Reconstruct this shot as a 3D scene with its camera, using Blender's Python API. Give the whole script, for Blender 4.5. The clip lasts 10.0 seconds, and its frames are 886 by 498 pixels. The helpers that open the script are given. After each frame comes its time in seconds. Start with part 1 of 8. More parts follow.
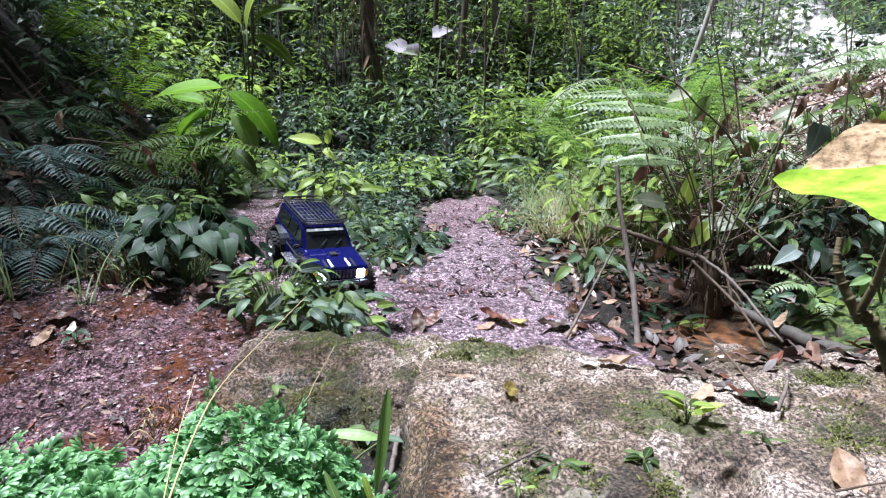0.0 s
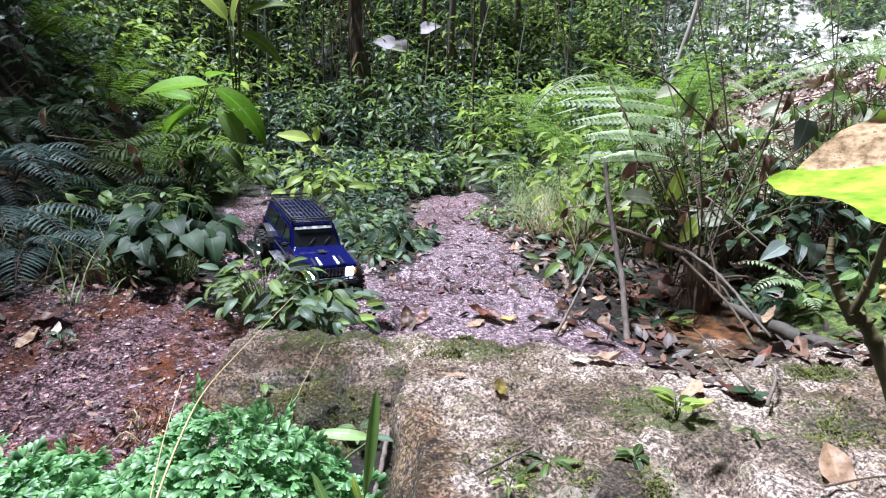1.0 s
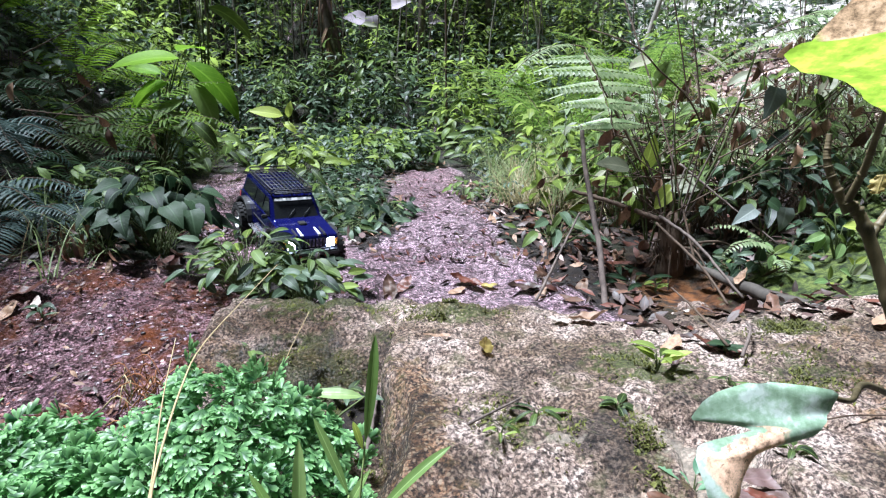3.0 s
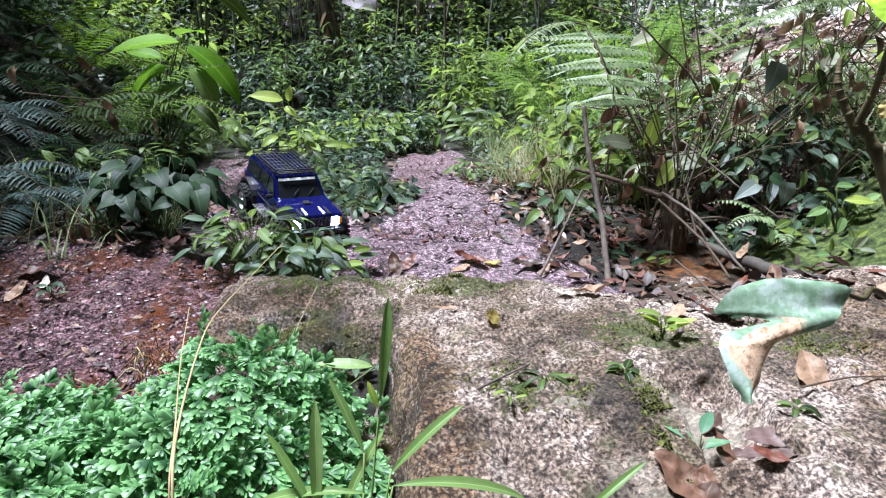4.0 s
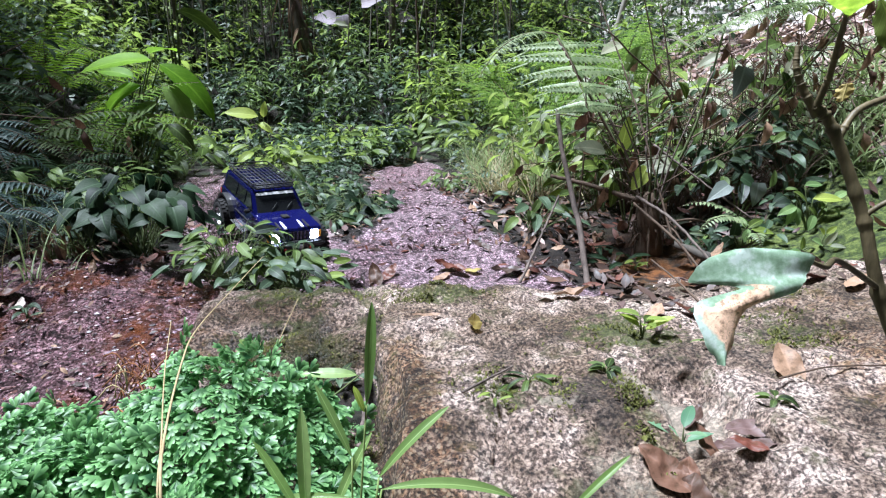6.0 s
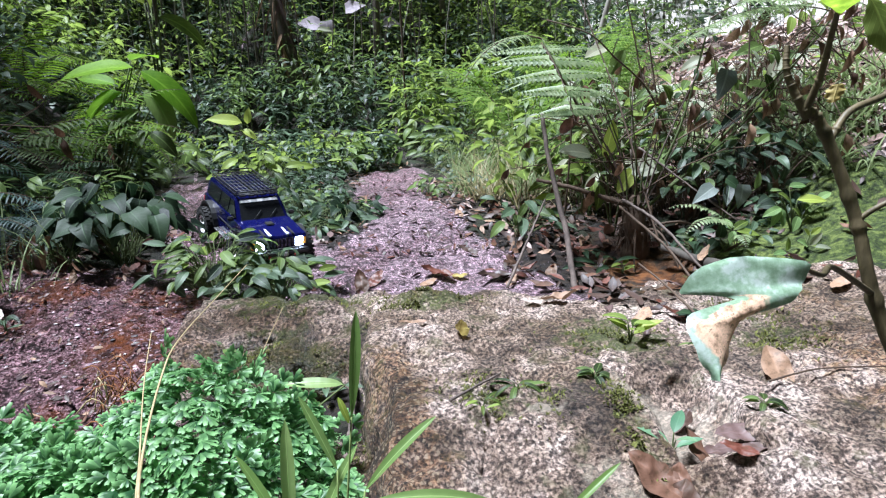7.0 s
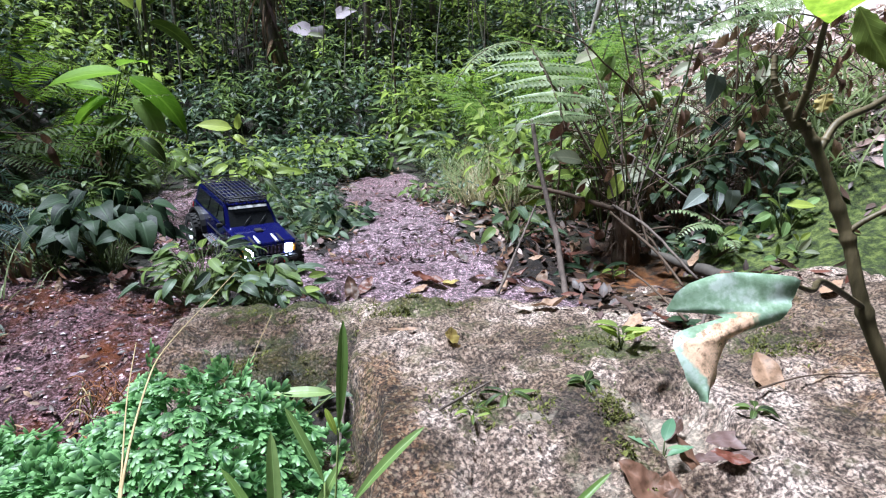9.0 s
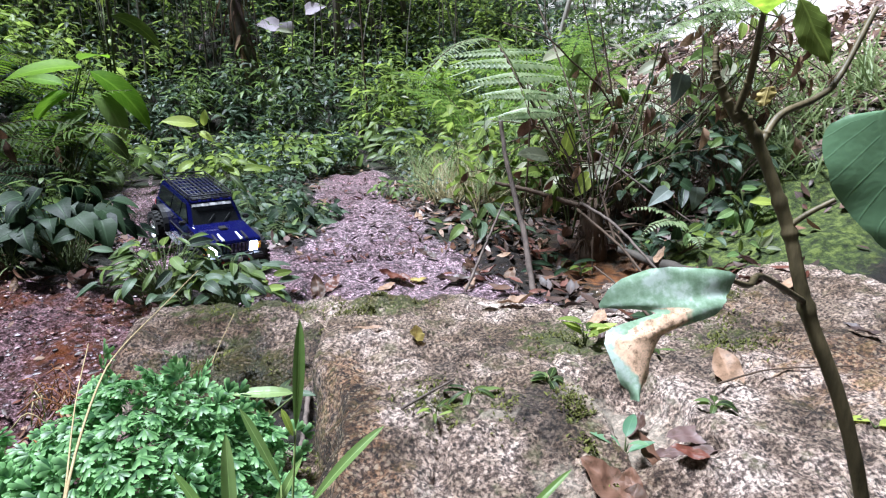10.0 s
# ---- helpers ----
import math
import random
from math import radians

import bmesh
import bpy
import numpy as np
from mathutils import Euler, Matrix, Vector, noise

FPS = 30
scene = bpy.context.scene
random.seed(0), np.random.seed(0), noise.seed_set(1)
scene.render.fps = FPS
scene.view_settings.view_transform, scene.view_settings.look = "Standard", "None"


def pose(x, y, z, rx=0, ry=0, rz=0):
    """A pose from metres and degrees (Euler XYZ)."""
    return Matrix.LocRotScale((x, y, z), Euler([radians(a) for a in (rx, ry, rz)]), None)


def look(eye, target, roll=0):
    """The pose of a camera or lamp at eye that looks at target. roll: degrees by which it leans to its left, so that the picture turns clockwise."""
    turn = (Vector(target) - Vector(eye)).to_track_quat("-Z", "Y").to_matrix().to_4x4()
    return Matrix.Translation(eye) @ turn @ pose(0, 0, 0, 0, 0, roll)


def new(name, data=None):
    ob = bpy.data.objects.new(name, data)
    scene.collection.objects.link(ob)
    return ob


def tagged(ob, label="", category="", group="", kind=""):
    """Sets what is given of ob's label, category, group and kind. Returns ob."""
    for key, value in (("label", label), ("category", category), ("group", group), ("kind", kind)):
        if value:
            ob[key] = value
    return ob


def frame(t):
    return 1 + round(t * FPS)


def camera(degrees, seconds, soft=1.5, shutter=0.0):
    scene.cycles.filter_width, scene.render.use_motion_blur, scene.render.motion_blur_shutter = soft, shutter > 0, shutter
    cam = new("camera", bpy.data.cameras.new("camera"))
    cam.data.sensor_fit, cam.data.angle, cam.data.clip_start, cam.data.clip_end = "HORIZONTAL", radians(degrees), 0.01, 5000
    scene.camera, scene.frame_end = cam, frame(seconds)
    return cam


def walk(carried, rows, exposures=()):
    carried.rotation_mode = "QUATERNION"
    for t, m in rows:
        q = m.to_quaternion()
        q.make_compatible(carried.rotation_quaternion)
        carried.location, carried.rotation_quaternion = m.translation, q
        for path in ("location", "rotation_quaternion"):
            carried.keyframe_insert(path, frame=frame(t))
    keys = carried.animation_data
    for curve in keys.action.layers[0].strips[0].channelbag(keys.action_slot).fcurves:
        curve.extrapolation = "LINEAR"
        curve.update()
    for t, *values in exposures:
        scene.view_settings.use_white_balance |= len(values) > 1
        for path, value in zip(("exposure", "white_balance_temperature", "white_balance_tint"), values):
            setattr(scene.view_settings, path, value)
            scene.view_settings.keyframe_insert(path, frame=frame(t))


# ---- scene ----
cam = camera(66.9, 10.0, 1.2)
PATH = [
    (0, (-0.0417, 0.178, 0.5711), (-0.0417, 2.146, 0.2148), 0.76),
    (0.5, (-0.0435, 0.1802, 0.572), (-0.0311, 2.1472, 0.2107), 0.67),
    (1, (-0.04, 0.1859, 0.5723), (-0.0092, 2.1519, 0.2063), 0.57),
    (1.5, (-0.0359, 0.1815, 0.5645), (0.0088, 2.144, 0.1813), 0.57),
    (2, (-0.0412, 0.1721, 0.5551), (0.0296, 2.1299, 0.1527), 0.88),
    (2.5, (-0.0555, 0.1664, 0.5511), (0.0455, 2.1221, 0.1448), 0.58),
    (4, (-0.0839, 0.1372, 0.5141), (0.0296, 2.0798, 0.0523), -0.4),
    (4.5, (-0.0885, 0.1286, 0.5098), (0.0267, 2.0733, 0.057), -0.8),
    (5, (-0.092, 0.121, 0.5065), (0.0374, 2.0638, 0.0499), -1.0),
    (5.5, (-0.0909, 0.1209, 0.5046), (0.0608, 2.0655, 0.0625), -1.41),
    (7, (-0.0832, 0.1382, 0.5041), (0.1321, 2.0831, 0.0906), -2.24),
    (7.5, (-0.0836, 0.1433, 0.5021), (0.1358, 2.0869, 0.0848), -2.44),
    (8, (-0.0814, 0.1451, 0.5033), (0.1277, 2.091, 0.0912), -2.64),
    (8.5, (-0.0762, 0.1486, 0.5046), (0.1485, 2.0946, 0.1015), -2.44),
    (9, (-0.0775, 0.1467, 0.5065), (0.163, 2.0915, 0.1066), -2.25),
    (9.5, (-0.0664, 0.1577, 0.5073), (0.1982, 2.0983, 0.102), -2.25),
    (10, (-0.0594, 0.1541, 0.5028), (0.2609, 2.0853, 0.0933), -1.97),
]
EXPOSURE = 1.36
walk(cam, [(t, look(eye, target, roll)) for t, eye, target, roll in PATH], [(0, EXPOSURE, 5480, 9), (2.5, EXPOSURE - 0.03, 5480, 9), (4.5, EXPOSURE - 0.11, 5480, 9), (10, EXPOSURE - 0.20, 5480, 9)])

# ---- world, sun, exposure ----
world = bpy.data.worlds.new("sky")
scene.world = world
world.use_nodes = True
wn = world.node_tree.nodes
sky = wn.new("ShaderNodeTexSky")
sky.sky_type = "NISHITA"
sky.sun_disc = False
sky.sun_elevation, sky.sun_rotation = radians(74), radians(275)
sky.air_density, sky.dust_density, sky.ozone_density = 1.0, 9.0, 0.6
wn["Background"].inputs["Strength"].default_value = 0.005
world.node_tree.links.new(sky.outputs["Color"], wn["Background"].inputs["Color"])
sun = new("sun", bpy.data.lights.new("sun", "SUN"))
sun.data.energy, sun.data.angle, sun.data.color = 5.35, radians(12), (1.0, 0.98, 0.96)
sun.matrix_world = look((-2.2, 0.2, 7.6), (0, 0, 0))


# ---- small numeric helpers ----
_lat = np.random.default_rng(3).random((256, 256))


def vnoise(x, y):
    """Smooth value noise, 0 to 1, on arrays."""
    x, y = np.asarray(x, float), np.asarray(y, float)
    xi, yi = np.floor(x).astype(int), np.floor(y).astype(int)
    fx, fy = x - xi, y - yi
    fx, fy = fx * fx * (3 - 2 * fx), fy * fy * (3 - 2 * fy)
    a, b = _lat[xi % 256, yi % 256], _lat[(xi + 1) % 256, yi % 256]
    c, d = _lat[xi % 256, (yi + 1) % 256], _lat[(xi + 1) % 256, (yi + 1) % 256]
    return (a * (1 - fx) + b * fx) * (1 - fy) + (c * (1 - fx) + d * fx) * fy


def fbm(x, y, scale, octaves=4, shift=0.0):
    """Layered noise, about -0.5 to 0.5."""
    total, amp, norm = 0.0, 1.0, 0.0
    x, y = np.asarray(x, float), np.asarray(y, float)
    for k in range(octaves):
        f = scale * 2 ** k
        total = total + amp * (vnoise(x * f + shift + 17.3 * k, y * f + 5.1 * k - shift) - 0.5)
        norm += amp
        amp *= 0.5
    return total / norm


def sstep(a, b, x):
    t = np.clip((np.asarray(x, float) - a) / (b - a), 0, 1)
    return t * t * (3 - 2 * t)


# ---- the lie of the land ----
BASE_Y = [-60, 0.0, 0.8, 1.2, 1.75, 2.1, 2.7, 3.1, 5.3, 7.0, 7.6, 10.5, 16, 30, 90]
BASE_Z = [-6.0, -0.35, -0.28, -0.20, -0.09, -0.09, -0.03, 0.0, 0.06, 0.14, 0.30, 2.3, 5.0, 9.0, 14.0]


def land(x, y):
    x, y = np.asarray(x, float), np.asarray(y, float)
    z = np.interp(y, BASE_Y, BASE_Z)
    z = z + 0.11 * sstep(-0.35, -1.0, x) * sstep(1.5, 2.2, y) * sstep(3.2, 2.5, y)
    z = z + np.maximum(0, -1.3 - x - 0.15 * (y - 3)) ** 1.1 * 0.85 * sstep(2.2, 3.2, y) * sstep(12, 7, y)
    z = z + np.maximum(0, -1.9 - x) * 0.35 * sstep(2.4, 1.8, y)
    right = np.maximum(0, x - 0.95 - 0.12 * (y - 2.3))
    z = z + np.minimum(right, 6.0) * 0.42 * sstep(1.6, 2.4, y) * sstep(12, 7, y) + 0.12 * sstep(0.8, 1.15, x) * sstep(2.3, 1.7, y)
    z = z - 0.035 * np.exp(-(((x - 0.89) / 0.14) ** 2 + ((y - 2.36) / 0.17) ** 2))
    z = z + 0.05 * np.exp(-(((x - 0.15) / 0.35) ** 2 + ((y - 3.3) / 0.6) ** 2))
    z = z + 0.05 * np.exp(-(((x + 0.5) / 0.28) ** 2 + ((y - 2.55) / 0.45) ** 2))
    z = np.minimum(z, 1.7 + 0.02 * y + 0.7 * fbm(x, y, 0.45, 3, 90) + 9.0 * sstep(0.5, -1.2, x - 0.50 * y))
    near = np.exp(-((np.maximum(0, y - 5)) / 3) ** 2)
    z = z + fbm(x, y, 1.1, 3) * (0.10 + 0.5 * (1 - near)) + fbm(x, y, 7.0, 3, 40) * 0.055 + fbm(x, y, 26, 3, 9) * 0.026
    return z


def boulder_top(x, y):
    """The big granite boulder, with a crack, a lower step beside it and a notch in its front."""
    x, y = np.asarray(x, float), np.asarray(y, float)
    wob = fbm(x, y, 4.0, 3, 70)
    z = 0.035 + 0.05 * fbm(x, y, 2.2, 3, 21) + 0.034 * fbm(x, y, 10, 3, 33) + 0.026 * fbm(x, y, 34, 4, 51) - 0.020 * np.maximum(0, 0.10 - np.abs(fbm(x, y, 7, 3, 88))) / 0.10 * sstep(0.0, 0.15, fbm(x, y, 3, 2, 19)) + 0.03 * sstep(0.5, 0.9, x)
    back = 1.93 + 0.12 * sstep(0.1, -0.3, x) - 0.13 * sstep(0.15, 0.5, x) + 0.14 * wob
    z = z - 0.17 * sstep(back - 0.10, back + 0.10, y)
    z = z - 0.05 * sstep(0.13, 0.0, np.hypot((x - 0.08) / 1.3, (y - 1.86)))
    z = z + 0.022 * np.exp(-(((x - 0.04) / 0.11) ** 2 + ((y - 1.74) / 0.05) ** 2)) * (1 + 2.0 * fbm(x, y, 24, 3, 46))
    front = 1.02 + 0.10 * wob
    z = z - 0.55 * np.maximum(0, front + 0.08 - y) ** 1.25 * sstep(0.42, 0.32, x) - 0.16 * np.maximum(0, 0.95 - y)
    # the lower step left of the crack
    edge = -0.105 + 0.05 * wob + 0.06 * (1.44 - y) * sstep(1.7, 1.2, y)
    left = sstep(edge + 0.02, edge - 0.03, x)
    jag = 0.3 * wob + 0.05 * fbm(x, y, 15, 3, 16)
    lower = 0.005 + 0.05 * fbm(x, y, 5, 3, 5) + 0.06 * fbm(x, y, 17, 4, 6) - 0.035 * sstep(1.73 + jag, 1.67 + jag, y) - 0.11 * sstep(1.64 + jag, 1.52 + jag, y) - 0.15 * sstep(back - 0.05, back + 0.12, y)
    lower = lower - 0.22 * sstep(-0.47 + 0.3 * wob, -0.70 + 0.3 * wob, x)
    z = z * (1 - left) + np.minimum(lower, z) * left
    z = z - 0.012 * np.exp(-((x - edge) / 0.010) ** 2) * sstep(2.0, 1.7, y)
    # the broken notch
    nx, ny = (x - 0.40) / 0.075, (y - 1.10) / 0.15
    z = z - 0.065 * sstep(1.05, 0.55, np.maximum(np.abs(nx + 0.5 * wob), np.abs(ny + 0.5 * wob)))
    z = z - 0.05 * sstep(0.09, 0.0, np.abs(x - 0.36)) * sstep(1.0, 0.85, y)
    z = z - 0.8 * sstep(1.12, 1.5, x + 0.35 * fbm(x, y, 1.6, 3, 14)) - 0.8 * sstep(0.62, 0.34, y + 0.3 * fbm(x, y, 1.6, 3, 24))
    return z


# ---- materials ----
def nodes_of(name):
    m = bpy.data.materials.new(name)
    m.use_nodes = True
    return m, m.node_tree.nodes, m.node_tree.links, m.node_tree.nodes["Principled BSDF"]


def ramp(n, l, source, stops):
    r = n.new("ShaderNodeValToRGB")
    e = r.color_ramp.elements
    while len(e) < len(stops):
        e.new(0.5)
    for k, (pos, col) in enumerate(stops):
        e[k].position, e[k].color = pos, (*col, 1) if len(col) == 3 else col
    l.new(source, r.inputs[0])
    return r.outputs[0]


def tex(n, l, kind, scale, vec=None, **kw):
    t = n.new({"noise": "ShaderNodeTexNoise", "vor": "ShaderNodeTexVoronoi", "wave": "ShaderNodeTexWave"}[kind])
    t.inputs["Scale"].default_value = scale
    for k, v in kw.items():
        t.inputs[k].default_value = v
    if vec:
        l.new(vec, t.inputs["Vector"])
    return t


def mix(n, l, fac, a, b, mode="MIX"):
    m = n.new("ShaderNodeMix")
    m.data_type, m.blend_type = "RGBA", mode
    for i, v in ((0, fac), (6, a), (7, b)):
        if isinstance(v, bpy.types.NodeSocket):
            l.new(v, m.inputs[i])
        else:
            m.inputs[i].default_value = v if i == 0 else (*v, 1)
    return m.outputs[2]


def maths(n, l, op, a, b=0.0, clamp=False):
    m = n.new("ShaderNodeMath")
    m.operation, m.use_clamp = op, clamp
    for i, v in ((0, a), (1, b)):
        if isinstance(v, bpy.types.NodeSocket):
            l.new(v, m.inputs[i])
        else:
            m.inputs[i].default_value = v
    return m.outputs[0]


def bump(n, l, height, strength, dist, shader):
    b = n.new("ShaderNodeBump")
    b.inputs["Strength"].default_value, b.inputs["Distance"].default_value = strength, dist
    l.new(height, b.inputs["Height"])
    l.new(b.outputs[0], shader.inputs["Normal"])


def granite_colour(n, l, pos, tone):
    """Coarse speckled granite: pale feldspar flakes set in grey-pink grains, dark mica between."""
    warp = n.new("ShaderNodeVectorMath")
    warp.operation = "MULTIPLY_ADD"
    wob = tex(n, l, "noise", 26, pos, Detail=2.0)
    shake = tex(n, l, "noise", 210, pos, Detail=2.0)
    l.new(shake.outputs["Color"], warp.inputs[0])
    warp.inputs[1].default_value = (0.0045, 0.0045, 0.0045)
    l.new(pos, warp.inputs[2])
    big = tex(n, l, "noise", 145, warp.outputs[0], Detail=4.0, Roughness=0.65)
    flake = tex(n, l, "vor", 165, warp.outputs[0], Randomness=1.0)
    sep = n.new("ShaderNodeSeparateColor")
    l.new(flake.outputs["Color"], sep.inputs[0])
    fine = tex(n, l, "vor", 520, pos, Randomness=1.0)
    sep2 = n.new("ShaderNodeSeparateColor")
    l.new(fine.outputs["Color"], sep2.inputs[0])
    t = tone
    a = ramp(n, l, big.outputs[0], [(0.36, (0.038 * t, 0.029 * t, 0.025 * t)), (0.44, (0.13 * t, 0.100 * t, 0.088 * t)), (0.50, (0.31 * t, 0.25 * t, 0.225 * t)), (0.55, (0.56 * t, 0.475 * t, 0.43 * t)), (0.62, (0.86 * t, 0.77 * t, 0.70 * t))])
    seam = ramp(n, l, flake.outputs["Distance"], [(0.35, (1, 1, 1)), (0.62, (0, 0, 0))])
    white = maths(n, l, "MULTIPLY", ramp(n, l, sep.outputs[0], [(0.66, (0, 0, 0)), (0.70, (1, 1, 1))]), seam)
    mica = maths(n, l, "MULTIPLY", ramp(n, l, sep.outputs[1], [(0.72, (0, 0, 0)), (0.80, (0.85, 0.85, 0.85))]), seam)
    b = ramp(n, l, sep2.outputs[1], [(0.0, (0.05, 0.045, 0.045)), (0.35, (0.28 * t, 0.22 * t, 0.21 * t)), (0.8, (0.45 * t, 0.38 * t, 0.35 * t)), (1.0, (0.72 * t, 0.70 * t, 0.66 * t))])
    cloud = tex(n, l, "noise", 62.0, pos, Detail=5.0, Roughness=0.7)
    c = mix(n, l, 0.12, a, b)
    c = mix(n, l, mica, c, (0.030, 0.026, 0.026))
    c = mix(n, l, maths(n, l, "MULTIPLY", white, 0.68), c, (min(1, 0.88 * t), min(1, 0.79 * t), min(1, 0.72 * t)))
    return mix(n, l, 1.0, c, ramp(n, l, cloud.outputs[0], [(0.36, (0.68, 0.61, 0.57)), (0.50, (1.12, 1.03, 0.97)), (0.62, (1.42, 1.31, 1.23))]), "MULTIPLY"), wob, white


def attr(n, name):
    a = n.new("ShaderNodeAttribute")
    a.attribute_name = name
    return a.outputs["Fac"]


def rock_material(name, tone=1.0):
    m, n, l, s = nodes_of(name)
    pos = n.new("ShaderNodeNewGeometry").outputs["Position"]
    col, wob, white = granite_colour(n, l, pos, tone)
    stain = tex(n, l, "noise", 7.0, pos, Detail=6.0, Roughness=0.65)
    grime = ramp(n, l, stain.outputs[0], [(0.36, (0.10, 0.08, 0.06)), (0.42, (0.30, 0.25, 0.19)), (0.49, (0.72, 0.66, 0.60)), (0.57, (1.08, 1.08, 1.08))])
    col = mix(n, l, 0.85, col, grime, "MULTIPLY")
    lich = tex(n, l, "noise", 17.0, pos, Detail=4.0, Roughness=0.7)
    col = mix(n, l, ramp(n, l, lich.outputs[0], [(0.54, (0, 0, 0)), (0.66, (0.6, 0.6, 0.6))]), col, (0.20, 0.19, 0.09))
    dirt = tex(n, l, "noise", 2.6, pos, Detail=7.0, Roughness=0.7)
    col = mix(n, l, ramp(n, l, dirt.outputs[0], [(0.43, (0.75, 0.75, 0.75)), (0.53, (0, 0, 0))]), col, mix(n, l, 0.95, col, (0.40, 0.34, 0.24), "MULTIPLY"))
    # moss, heaviest where its patches lie
    mo = tex(n, l, "noise", 34.0, pos, Detail=5.0, Roughness=0.75)
    mf = maths(n, l, "ADD", attr(n, "moss"), maths(n, l, "MULTIPLY", maths(n, l, "SUBTRACT", mo.outputs[0], 0.5), 1.6))
    mf = ramp(n, l, mf, [(0.46, (0, 0, 0)), (0.70, (0.85, 0.85, 0.85))])
    mg = tex(n, l, "noise", 160.0, pos, Detail=3.0)
    mcol = ramp(n, l, mg.outputs[0], [(0.3, (0.040, 0.046, 0.014)), (0.55, (0.10, 0.125, 0.028)), (0.75, (0.24, 0.27, 0.07))])
    col = mix(n, l, mf, col, mcol)
    col = mix(n, l, attr(n, "rust"), col, (0.17, 0.055, 0.018))
    sf = maths(n, l, "ADD", attr(n, "stain"), maths(n, l, "MULTIPLY", maths(n, l, "SUBTRACT", lich.outputs[0], 0.5), 1.5))
    col = mix(n, l, ramp(n, l, sf, [(0.30, (0, 0, 0)), (0.62, (0.85, 0.85, 0.85))]), col, mix(n, l, 1.0, col, ramp(n, l, mo.outputs[0], [(0.40, (0.22, 0.14, 0.08)), (0.58, (0.85, 0.62, 0.38))]), "MULTIPLY"))
    col = mix(n, l, maths(n, l, "MULTIPLY", maths(n, l, "MULTIPLY", white, attr(n, "stain")), 0.8), col, (0.50, 0.40, 0.27))
    pf = maths(n, l, "ADD", attr(n, "pale"), maths(n, l, "MULTIPLY", maths(n, l, "SUBTRACT", mo.outputs[0], 0.5), 0.9))
    col = mix(n, l, ramp(n, l, pf, [(0.45, (0, 0, 0)), (0.65, (0.75, 0.75, 0.75))]), col, mix(n, l, 0.45, (0.72, 0.63, 0.50), col))
    wet = attr(n, "wet")
    col = mix(n, l, maths(n, l, "MULTIPLY", wet, 0.8), col, (0.42, 0.38, 0.38), "MULTIPLY")
    l.new(col, s.inputs["Base Color"])
    r = maths(n, l, "SUBTRACT", 0.85, maths(n, l, "MULTIPLY", wet, 0.55))
    l.new(maths(n, l, "ADD", r, maths(n, l, "MULTIPLY", maths(n, l, "SUBTRACT", stain.outputs[0], 0.5), 0.3), True), s.inputs["Roughness"])
    grit = tex(n, l, "noise", 110.0, pos, Detail=6.0, Roughness=0.75)
    pits = tex(n, l, "noise", 15.0, pos, Detail=5.0, Roughness=0.6)
    h = maths(n, l, "ADD", maths(n, l, "MULTIPLY", grit.outputs[0], 2.4), maths(n, l, "MULTIPLY", pits.outputs[0], 3.0))
    h = maths(n, l, "ADD", h, maths(n, l, "MULTIPLY", maths(n, l, "MULTIPLY", mg.outputs[0], mf), 1.5))
    bump(n, l, h, 0.9, 0.011, s)
    return m


